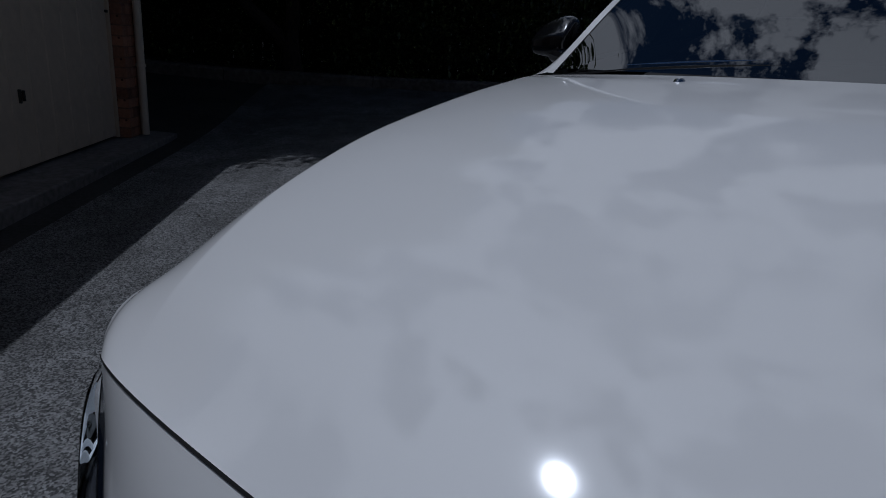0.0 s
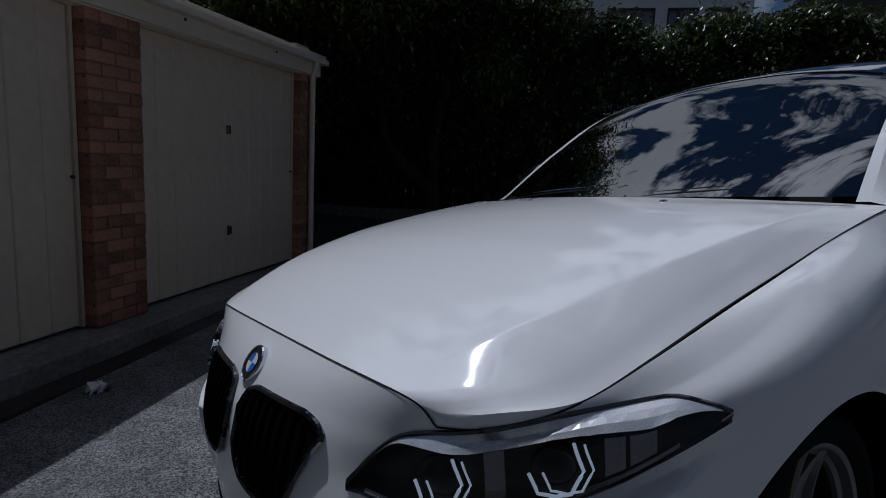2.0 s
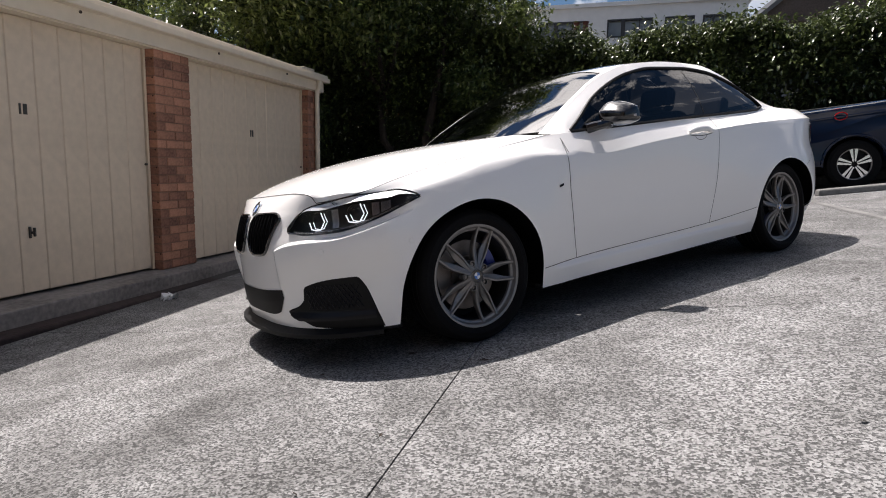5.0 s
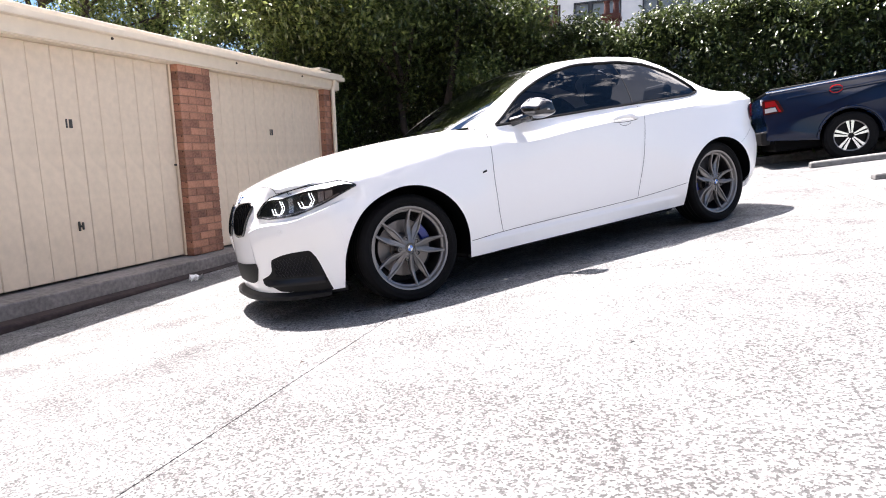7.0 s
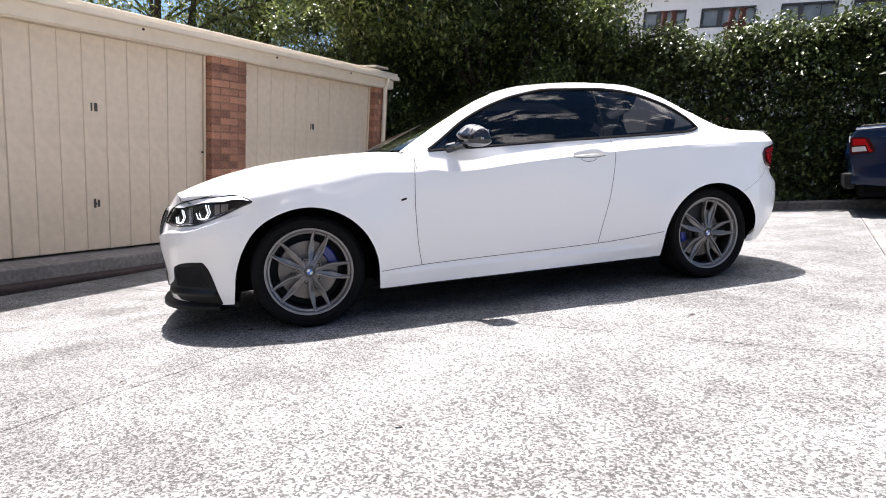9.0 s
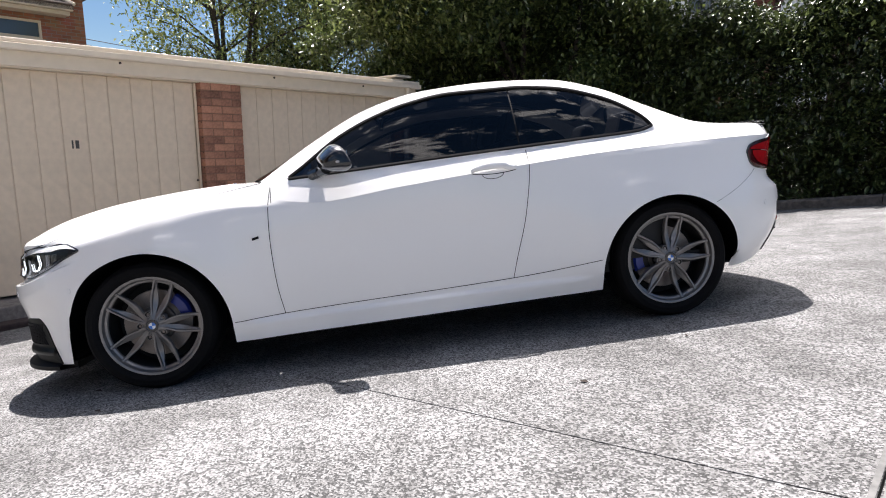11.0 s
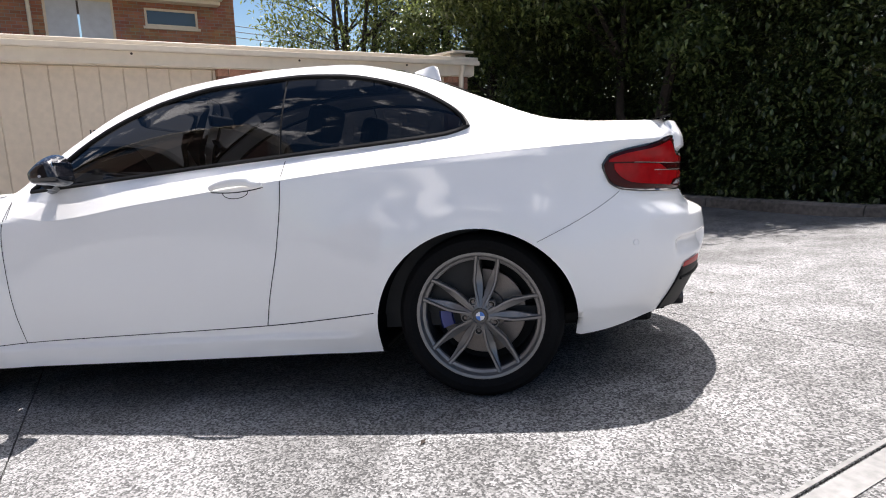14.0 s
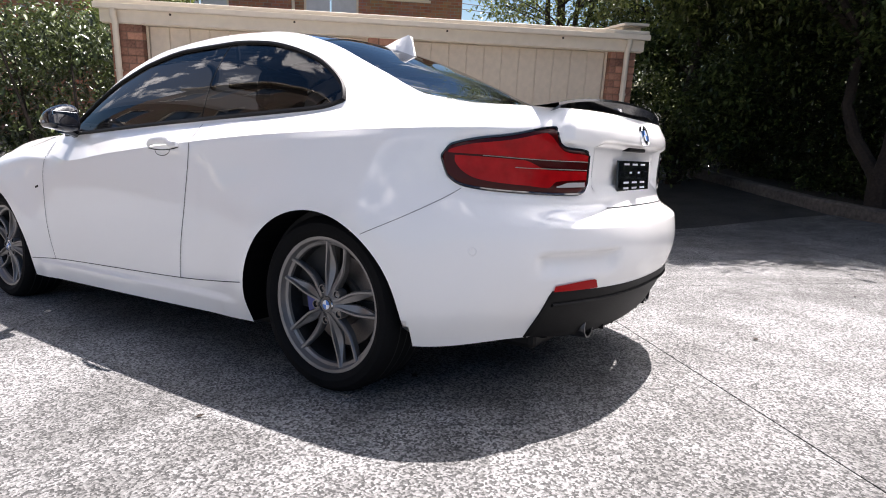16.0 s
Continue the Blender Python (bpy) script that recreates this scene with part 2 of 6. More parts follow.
PAINT = material("white_car_paint", (0.89, 0.875, 0.855), 0.6, coat=1.0, spec=0.15)
PAINT.node_tree.nodes["Principled BSDF"].inputs["Coat IOR"].default_value = 1.62
PAINT.node_tree.nodes["Principled BSDF"].inputs["Coat Roughness"].default_value = 0.055
GLOSS_BLACK = material("gloss_black", (0.008, 0.009, 0.012), 0.08, coat=0.6)
ROOF_BLACK = material("roof_gloss", (0.006, 0.007, 0.012), 0.05, coat=1.0)
TRIM = material("black_plastic", (0.0045, 0.0045, 0.005), 0.55, grain=0.3, scale=900, bump=0.0003, spec=0.2)
PILLAR_BLACK = material("satin_black", (0.006, 0.006, 0.008), 0.35, spec=0.25)
GRILLE_BLACK = material("grille_black", (0.0025, 0.0025, 0.003), 0.6, spec=0.06)
GAP = material("panel_gap", (0.012, 0.012, 0.012), 0.9)
CARBON = material("carbon_fibre", (0.006, 0.006, 0.008), 0.2, coat=0.8, spec=0.25, grain=0.5, scale=700)
RUBBER = material("tyre_rubber", (0.006, 0.006, 0.0065), 0.8, grain=0.25, scale=120, bump=0.0006, spec=0.12)
ALLOY = material("grey_alloy", (0.205, 0.195, 0.19), 0.36, metal=0.55, grain=0.08, scale=300, coat=0.3)
# darker than the alloy: brake dust plus painted-in shade inside the wheel
BARREL = material("barrel_metal", (0.035, 0.034, 0.035), 0.5, metal=0.5, grain=0.3, scale=80)
STEEL = material("disc_steel", (0.20, 0.175, 0.16), 0.45, metal=0.8, grain=0.15, scale=160)
BLUE_CALIPER = material("blue_caliper", (0.014, 0.03, 0.22), 0.35, coat=0.3)
CHROME = material("chrome", (0.75, 0.76, 0.78), 0.12, metal=1.0)
RED_LENS = material("red_lens", (0.33, 0.002, 0.004), 0.25, coat=0.1, spec=0.2, grain=0.25, scale=26)
RED_REFLECTOR = material("red_reflector", (0.36, 0.002, 0.003), 0.35, spec=0.15)
RED_DARK = material("dark_red_lens", (0.045, 0.0015, 0.002), 0.2, coat=0.1, spec=0.2)
CLEAR_LENS = material("frosted_lens", (0.45, 0.42, 0.42), 0.15, coat=1.0)
LAMP_DARK = material("lamp_housing", (0.006, 0.006, 0.007), 0.3, metal=0.5)
LAMP_GREY = material("lamp_reflector", (0.20, 0.20, 0.215), 0.25, metal=0.9)
LAMP_BROW = material("lamp_brow", (0.86, 0.87, 0.9), 0.34, metal=0.5, grain=0.25, scale=420, bump=0.0008)
# weak emission added so the headlamp rings read white
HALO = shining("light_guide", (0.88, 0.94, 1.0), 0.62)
BADGE_BLUE = material("badge_blue", (0.02, 0.16, 0.55), 0.3, coat=0.5)
BADGE_WHITE = material("badge_white", (0.8, 0.8, 0.82), 0.3, coat=0.5)
WINDOW = glassy("tinted_glass", (0.21, 0.225, 0.25), 1.52)
SCREEN = glassy("windscreen_glass", (0.11, 0.125, 0.15), 3.4)
LENS_COVER = glassy("lamp_cover", (0.93, 0.94, 0.95), 1.32)
SEAT = material("dark_upholstery", (0.012, 0.0115, 0.0115), 0.65, grain=0.2, scale=300, bump=0.0005)
CONCRETE = aggregate("exposed_aggregate")
SMOOTH = material("worn_concrete", (0.15, 0.148, 0.143), 0.9, grain=0.35, scale=30, bump=0.002)
KERB = material("kerb_concrete", (0.21, 0.19, 0.178), 0.9, grain=0.4, scale=25, bump=0.003)
# KERB made darker: the shade by hedge and trees sits in its colour
SHADED_KERB = material("shaded_kerb", (0.12, 0.105, 0.095), 0.9, grain=0.5, scale=18, bump=0.003)
DARK_STEP = material("dark_step", (0.036, 0.024, 0.023), 0.95, grain=0.5, scale=22, bump=0.003)
BED = material("joint_bed", (0.05, 0.048, 0.044), 0.95, grain=0.4, scale=40)
CREAM = material("cream_paint", (0.64, 0.525, 0.395), 0.55, grain=0.09, scale=14, bump=0.0004)
FASCIA_PAINT = material("fascia_paint", (0.68, 0.59, 0.465), 0.5, grain=0.07, scale=10, bump=0.0004)
BRICK = per_piece("pillar_brick", (0.07, 0.030, 0.021), (0.43, 0.205, 0.128), scale=44.0)
MORTAR = material("mortar", (0.225, 0.125, 0.085), 0.95, grain=0.3, scale=90, bump=0.002)
IRON = material("dark_fitting", (0.06, 0.056, 0.052), 0.5, metal=0.5)
LEAF_HEDGE = leafy("hedge_leaf", (0.006, 0.014, 0.005), (0.125, 0.16, 0.052), 0.28, 0.16)
LEAF_EVERGREEN = leafy("evergreen_leaf", (0.016, 0.032, 0.009), (0.17, 0.21, 0.065), 0.3)
LEAF_TREE = leafy("tree_leaf", (0.045, 0.075, 0.022), (0.30, 0.34, 0.11), 0.27)
LEAF_BRIGHT = leafy("bright_leaf", (0.05, 0.085, 0.018), (0.16, 0.19, 0.05), 0.45)
BARK = material("bark", (0.036, 0.026, 0.02), 0.95, grain=0.5, scale=30, bump=0.01)
FENCE_WOOD = material("fence_wood", (0.075, 0.055, 0.042), 0.9, grain=0.4, scale=25, bump=0.003)
SOIL = material("soil", (0.05, 0.04, 0.03), 1.0, grain=0.5, scale=20, bump=0.02)
NAVY = material("navy_car_paint", (0.003, 0.0095, 0.030), 0.14, coat=0.0, spec=0.35)
HOUSE_BRICK = brickwork("house_brick", (0.34, 0.13, 0.075), (0.46, 0.21, 0.12), (0.33, 0.27, 0.22))
BROWN_BRICK = brickwork("brown_brick", (0.13, 0.075, 0.05), (0.17, 0.10, 0.065), (0.20, 0.17, 0.14))
ROOF_TILE = material("roof_tile", (0.10, 0.075, 0.065), 0.85, grain=0.4, scale=20, bump=0.01)
RENDER_WHITE = material("white_render", (0.74, 0.74, 0.75), 0.8, grain=0.06, scale=3)
GREY_CLAD = material("grey_cladding", (0.16, 0.17, 0.19), 0.7, grain=0.15, scale=4)
PANE = material("window_pane", (0.05, 0.07, 0.10), 0.06, spec=0.8)
# panes of the flats: the sky they mirror is put into the base colour
FLAT_PANE = material("sky_grey_pane", (0.22, 0.25, 0.28), 0.25, grain=0.3, scale=1.2)
FRAME_DARK = material("window_frame_dark", (0.03, 0.03, 0.035), 0.5)
CURTAIN = material("pale_blind", (0.52, 0.54, 0.58), 0.8, grain=0.1, scale=6)
RED_BRICK_DARK = material("chimney_brick", (0.075, 0.028, 0.022), 0.9, grain=0.35, scale=12, bump=0.01)
PAPER = material("white_litter", (0.75, 0.75, 0.74), 0.8, grain=0.1, scale=40)


# ---- mesh helpers ----
def part(name, mesh, mat, parent=None, label=""):
    """Links one mesh under its thing. mesh: a bmesh or (points, faces)."""
    if isinstance(mesh, bmesh.types.BMesh):
        me = bpy.data.meshes.new(name)
        mesh.to_mesh(me)
        mesh.free()
    elif isinstance(mesh, bpy.types.Mesh):
        me = mesh
    else:
        me = bpy.data.meshes.new(name)
        me.from_pydata([tuple(p) for p in mesh[0]], [], [tuple(f) for f in mesh[1]])
    if mat and not me.materials:
        me.materials.append(mat)
    ob = new(name, me)
    if parent:
        ob.parent = parent
    if label:
        ob["label"] = label
    return ob


def smooth(ob, angle=40):
    me = ob.data
    me.polygons.foreach_set("use_smooth", [True] * len(me.polygons))
    if angle:
        me.set_sharp_from_angle(angle=radians(angle))
    return ob


def box(x0, x1, y0, y1, z0, z1, bevel=0.0, seg=2):
    bm = bmesh.new()
    bmesh.ops.create_cube(bm, size=1)
    bmesh.ops.scale(bm, vec=(x1 - x0, y1 - y0, z1 - z0), verts=bm.verts)
    bmesh.ops.translate(bm, vec=((x0 + x1) / 2, (y0 + y1) / 2, (z0 + z1) / 2), verts=bm.verts)
    if bevel:
        bmesh.ops.bevel(bm, geom=bm.edges[:], offset=bevel, segments=seg, profile=0.5, affect="EDGES")
    return bm


def moved(bm, m):
    bmesh.ops.transform(bm, matrix=m, verts=bm.verts)
    return bm


def joined(*bms):
    out = bmesh.new()
    for b in bms:
        me = bpy.data.meshes.new("tmp")
        b.to_mesh(me)
        b.free()
        out.from_mesh(me)
        bpy.data.meshes.remove(me)
    return out


def tube(points, radius, sides=8, closed=False, flat=1.0):
    """A round bar along points; radius may be a list."""
    pts = [Vector(p) for p in points]
    n = len(pts)
    rad = radius if isinstance(radius, (list, tuple)) else [radius] * n
    bm = bmesh.new()
    rings = []
    for i, p in enumerate(pts):
        a = pts[(i - 1) % n] if (closed or i) else p
        b = pts[(i + 1) % n] if (closed or i < n - 1) else p
        d = (b - a).normalized()
        ref = Vector((0, 0, 1)) if abs(d.z) < 0.95 else Vector((1, 0, 0))
        u = d.cross(ref).normalized()
        v = u.cross(d)
        rings.append([bm.verts.new(p + (u * math.cos(k * math.tau / sides) + v * math.sin(k * math.tau / sides) * flat) * rad[i]) for k in range(sides)])
    for i in range(n if closed else n - 1):
        r, s = rings[i], rings[(i + 1) % n]
        for k in range(sides):
            bm.faces.new((r[k], r[(k + 1) % sides], s[(k + 1) % sides], s[k]))
    if not closed:
        bm.faces.new(rings[0][::-1])
        bm.faces.new(rings[-1])
    bmesh.ops.recalc_face_normals(bm, faces=bm.faces)
    return bm


def prism(outline, thick, axis="z"):
    """A flat plate of the given outline, thick along an axis."""
    bm = bmesh.new()
    order = {"z": lambda a, b, c: (a, b, c), "x": lambda a, b, c: (c, a, b), "y": lambda a, b, c: (a, c, b)}[axis]
    lo = [bm.verts.new(order(a, b, 0)) for a, b in outline]
    hi = [bm.verts.new(order(a, b, thick)) for a, b in outline]
    bm.faces.new(lo)
    bm.faces.new(hi)
    for i in range(len(lo)):
        j = (i + 1) % len(lo)
        bm.faces.new((lo[i], lo[j], hi[j], hi[i]))
    bmesh.ops.recalc_face_normals(bm, faces=bm.faces)
    return bm


def lathe(profile, sides=48, axis="x"):
    """Turns (radius, along) pairs about an axis."""
    bm = bmesh.new()
    rings = []
    for r, h in profile:
        rings.append([bm.verts.new((h, r * math.cos(k * math.tau / sides), r * math.sin(k * math.tau / sides)) if axis == "x" else (r * math.cos(k * math.tau / sides), r * math.sin(k * math.tau / sides), h)) for k in range(sides)])
    for a, b in zip(rings, rings[1:]):
        for k in range(sides):
            bm.faces.new((a[k], a[(k + 1) % sides], b[(k + 1) % sides], b[k]))
    bmesh.ops.recalc_face_normals(bm, faces=bm.faces)
    return bm


def spline(xs, ys):
    """A smooth curve through knots that never overshoots (monotone cubic)."""
    xs, ys = np.array(xs, float), np.array(ys, float)
    h, d = np.diff(xs), np.diff(ys) / np.diff(xs)
    m = np.zeros(len(xs))
    m[0], m[-1] = d[0], d[-1]
    for i in range(1, len(xs) - 1):
        if d[i - 1] * d[i] > 0:
            w1, w2 = 2 * h[i] + h[i - 1], h[i] + 2 * h[i - 1]
            m[i] = (w1 + w2) / (w1 / d[i - 1] + w2 / d[i])

    def f(x):
        x = min(max(x, xs[0]), xs[-1])
        i = min(max(int(np.searchsorted(xs, x) - 1), 0), len(h) - 1)
        t = (x - xs[i]) / h[i]
        return float((2 * t**3 - 3 * t**2 + 1) * ys[i] + (t**3 - 2 * t**2 + t) * h[i] * m[i] + (3 * t**2 - 2 * t**3) * ys[i + 1] + (t**3 - t**2) * h[i] * m[i + 1])

    return f


def step(a, b, x):
    t = min(max((x - a) / (b - a), 0.0), 1.0)
    return t * t * (3 - 2 * t)


def thing(name, label, category, group="", kind="", m=None):
    ob = new(name)
    tagged(ob, label, category, group, kind)
    if m is not None:
        ob.matrix_world = m
    return ob

# ---- the yard: n runs from the garages across the yard, s along the garages ----
SITE = Matrix(((0.76, -0.65, 0, 0), (0.65, 0.76, 0, 0), (0, 0, 1, 0), (0, 0, 0, 1)))


def ground_z(n, s):
    """The paved yard falls towards the garages and levels out at their gutter."""
    m = min(max(n, -2.35), 40.0)
    z = -0.0656 + 0.1282 * m + 0.0237 * min(max(s, -12), 14)
    return z + 0.22 * step(4.8, 8.0, s) * (1 - step(-2.5, 1.0, n))


def sheet(ns, ss, lift, thick=0.0):
    pts, faces = [], []
    for n in ns:
        for s in ss:
            pts.append((n, s, ground_z(n, s) + lift))
    k = len(ss)
    for i in range(len(ns) - 1):
        for j in range(k - 1):
            a = i * k + j
            faces.append((a, a + k, a + k + 1, a + 1))
    if thick:
        base = len(pts)
        pts += [(n, s, z - thick) for n, s, z in pts]
        loop = [i * k for i in range(len(ns))] + [(len(ns) - 1) * k + j for j in range(1, k)] + [i * k + k - 1 for i in range(len(ns) - 2, -1, -1)] + list(range(k - 2, 0, -1))
        for a, b in zip(loop, loop[1:] + loop[:1]):
            faces.append((b, a, a + base, b + base))
    return pts, faces


far = [-900, -300, -120, -60, -30, -18, -12, -9, -6, -4.5, -3.5, -2.9, -2.35, -1.5, 0, 1, 2, 4, 6, 8, 10, 14, 20, 30, 40, 60, 120, 300, 900]
ground = part("ground", sheet(far, [-900, -300, -120, -60, -30, -20, -12, -9, -6, -3, 0, 3, 4.8, 5.6, 6.4, 7.2, 8, 9, 14, 20, 30, 60, 120, 300, 900], -0.014), BED)
ground.matrix_world = SITE
tagged(ground, "dark bedding under sloping concrete yard slabs", "ground", kind="structure")
paving = thing("pavement", "grey exposed-aggregate concrete yard slabs, worn and stained", "pavement", kind="structure", m=SITE)


def garage_pillar(parent, s0, s1):
    """Bricks in stretcher bond round a mortar core."""
    part("mortar_core", box(-3.32, -3.038, s0 + 0.008, s1 - 0.008, -0.21, 1.915), MORTAR, parent)
    width, course = s1 - s0, 0.0847
    half = (width - 0.01) / 2
    rows = 25
    full = box(-0.055, 0.055, -half / 2 + 0.004, half / 2 - 0.004, -0.0375, 0.0375, 0.004, 1)
    me_full = bpy.data.meshes.new("brick"); full.to_mesh(me_full); full.free(); me_full.materials.append(BRICK)
    cut = box(-0.055, 0.055, -half / 4 + 0.004, half / 4 - 0.004, -0.0375, 0.0375, 0.004, 1)
    me_half = bpy.data.meshes.new("brick"); cut.to_mesh(me_half); cut.free(); me_half.materials.append(BRICK)
    side = box(-0.10, 0.10, -0.02, 0.02, -0.0375, 0.0375, 0.004, 1)
    me_side = bpy.data.meshes.new("brick"); side.to_mesh(me_side); side.free(); me_side.materials.append(BRICK)
    for r in range(rows):
        z = -0.21 + course * (r + 0.5)
        spots = [(0.25, me_full), (0.75, me_full)] if r % 2 else [(0.125, me_half), (0.5, me_full), (0.875, me_half)]
        for f, me in spots:
            b = part("brick", me, None, parent)
            b.location = (-3.085 + random.uniform(-0.004, 0.004), s0 + f * width, z)
        for edge in (s0 + 0.018, s1 - 0.018):
            b = part("brick", me_side, None, parent)
            b.location = (-3.245 + random.uniform(-0.003, 0.003), edge, z)


# garage block: two bays
garage = thing("garage", "low cream double garage with brick piers and flat roof", "garage", m=SITE)
part("roof", box(-9.0, -2.93, -1.38, 4.96, 2.105, 2.15, 0.01), FASCIA_PAINT, garage, "cream sheet-metal roof edge")
part("fascia", box(-3.02, -2.985, -1.35, 4.93, 1.912, 2.10, 0.006), FASCIA_PAINT, garage)
part("gutter", joined(box(-2.985, -2.90, -1.38, 4.96, 2.045, 2.058), box(-2.91, -2.895, -1.38, 4.96, 2.05, 2.104, 0.004)), FASCIA_PAINT, garage)
part("soffit", box(-3.4, -3.022, -1.34, 4.92, 1.902, 1.935), FASCIA_PAINT, garage)
part("parapet", joined(box(-8.9, -3.35, 4.78, 5.02, 2.15, 2.235, 0.01), box(-8.95, -3.20, 4.74, 5.06, 2.235, 2.27, 0.008)), FASCIA_PAINT, garage)
part("side_wall", box(-9.0, -3.3, 4.66, 4.86, -0.42, 2.10), HOUSE_BRICK, garage, "red brick side wall")
part("side_wall", box(-9.0, -3.3, -1.28, -1.08, -0.42, 2.10), HOUSE_BRICK, garage, "red brick side wall")
part("back_wall", box(-9.1, -8.9, -1.28, 4.86, -0.42, 2.10), HOUSE_BRICK, garage)
part("threshold", box(-3.35, -2.80, -1.4, 4.97, -0.60, -0.215, 0.012), KERB, garage, "stained concrete threshold step")
part("lower_step", box(-2.80, -2.62, -1.4, 4.97, -0.62, -0.335, 0.02), DARK_STEP, garage, "dark brown lower step")
for s0, s1 in ((-1.27, -0.92), (1.58, 2.08), (4.53, 4.86)):
    pier = part("brick_pier", box(-3.33, -3.05, s0 + 0.02, s1 - 0.02, -0.214, -0.212), MORTAR, garage, "orange-red brick pier")
    garage_pillar(pier, s0, s1)
for s_at in (-1.19, 4.72):
    pts = [(-2.94, s_at, 2.05), (-2.94, s_at, 1.98), (-2.985, s_at, 1.90), (-2.985, s_at, -0.2)]
    smooth(part("downpipe", tube(pts, 0.034, 10), FASCIA_PAINT, garage, "cream painted downpipe"))
    for z in (0.4, 1.4):
        part("pipe_bracket", lathe([(0.036, -0.012), (0.041, -0.012), (0.041, 0.012), (0.036, 0.012)], 12, "z"), FASCIA_PAINT, garage).location = (-2.985, s_at, z)
for s_at in (-0.6, 0.75, 2.5, 3.9):
    part("drip_outlet", lathe([(0.0, -0.03), (0.011, -0.03), (0.013, 0.0), (0.0, 0.0)], 10, "x"), BARK, garage).location = (-2.975, s_at, 2.022)


def garage_door(s0, s1, boards):
    door = thing("garage_door", "closed cream tilt-up garage door of vertical boards", "garage door", "garage doors", m=SITE)
    part("door_frame", joined(box(-3.20, -3.12, s0 + 0.004, s0 + 0.03, -0.20, 1.90), box(-3.20, -3.12, s1 - 0.03, s1 - 0.004, -0.20, 1.90), box(-3.20, -3.165, s0 + 0.004, s1 - 0.004, -0.19, 1.905)), CREAM, door)
    w = (s1 - s0 - 0.07) / boards
    bm = box(-0.012, 0.012, -w / 2 + 0.0006, w / 2 - 0.0006, -1.045, 1.045, 0.0075, 1)
    me = bpy.data.meshes.new("board"); bm.to_mesh(me); bm.free(); me.materials.append(CREAM)
    for i in range(boards):
        b = part("board", me, None, door)
        b.location = (-3.146 + random.uniform(-0.002, 0.002), s0 + 0.035 + w * (i + 0.5), 0.855)
    c = (s0 + s1) / 2
    handle = part("handle", joined(box(-3.134, -3.118, c - 0.038, c - 0.022, 0.235, 0.325, 0.003), box(-3.118, -3.095, c - 0.034, c - 0.026, 0.27, 0.29, 0.003), box(-3.134, -3.116, c + 0.0, c + 0.014, 0.245, 0.315, 0.003)), IRON, door, "dark metal door handle")
    part("number_bar", joined(box(-3.134, -3.128, c - 0.040, c - 0.026, 1.18, 1.26), box(-3.134, -3.128, c - 0.008, c + 0.024, 1.18, 1.26, 0.002)), IRON, door, "dark marking bars")
    part("bolt", lathe([(0.0, 0.0), (0.012, 0.0), (0.012, 0.02), (0.0, 0.02)], 10), IRON, door).location = (-3.134, s1 - 0.05, 0.82)
    return door


garage_door(-0.92, 1.58, 11)
garage_door(2.08, 4.53, 11)

# litter at the gutter
bm = bmesh.new()
for k in range(3):
    o = Vector((random.uniform(-0.03, 0.03), random.uniform(-0.03, 0.03), 0.0))
    ring = [bm.verts.new(o + Vector((0.04 * math.cos(a), 0.035 * math.sin(a), 0.05 + 0.03 * math.sin(a * 2 + k)))) for a in (0.2, 1.3, 2.4, 3.6, 4.9)]
    bm.faces.new(ring)
    for i in range(5):
        v = bm.verts.new(o + Vector((0.05 * math.cos(1.2 * i), 0.05 * math.sin(1.2 * i), 0.002)))
        bm.faces.new((ring[i], ring[(i + 1) % 5], v))
lit = part("litter", bm, PAPER)
lit.matrix_world = SITE @ Matrix.Translation((-2.42, 0.95, ground_z(-2.42, 0.95)))
tagged(lit, "crumpled white paper on the concrete beside the garage step", "litter")


# ---- foliage ----
def leaves(rng, centres, count, spread, size, droop=0.4):
    """Many small bent leaves scattered about clump centres. Returns points and faces."""
    c = np.asarray(centres)[rng.integers(0, len(centres), count)]
    p = c + rng.normal(0, 1, (count, 3)) * spread
    yaw, tilt = rng.uniform(0, math.tau, count), rng.normal(droop, 0.5, count)
    L = size * rng.uniform(0.6, 1.3, count)
    d = np.stack([np.cos(yaw) * np.cos(tilt), np.sin(yaw) * np.cos(tilt), -np.sin(tilt)], 1)
    w = np.stack([-np.sin(yaw), np.cos(yaw), rng.normal(0, 0.35, count)], 1)
    up = np.cross(d, w)
    a = p
    b = p + d * (L * 0.5)[:, None] + w * (L * 0.24)[:, None] + up * (L * 0.08)[:, None]
    e = p + d * (L * 0.5)[:, None] - w * (L * 0.24)[:, None] + up * (L * 0.08)[:, None]
    t = p + d * L[:, None] - up * (L * 0.1)[:, None]
    pts = np.stack([a, b, t, e], 1).reshape(-1, 3)
    i = np.arange(count)[:, None] * 4
    return pts, np.concatenate([i + [[0, 1, 2]], i + [[0, 2, 3]]])


def leaf_mesh(name, pts, faces, mat, parent):
    me = bpy.data.meshes.new(name)
    me.vertices.add(len(pts)); me.vertices.foreach_set("co", pts.astype(np.float32).ravel())
    me.loops.add(len(faces) * 3); me.loops.foreach_set("vertex_index", faces.astype(np.int32).ravel())
    me.polygons.add(len(faces)); me.polygons.foreach_set("loop_start", np.arange(len(faces), dtype=np.int32) * 3)
    me.update(calc_edges=True)
    return part(name, me, mat, parent)


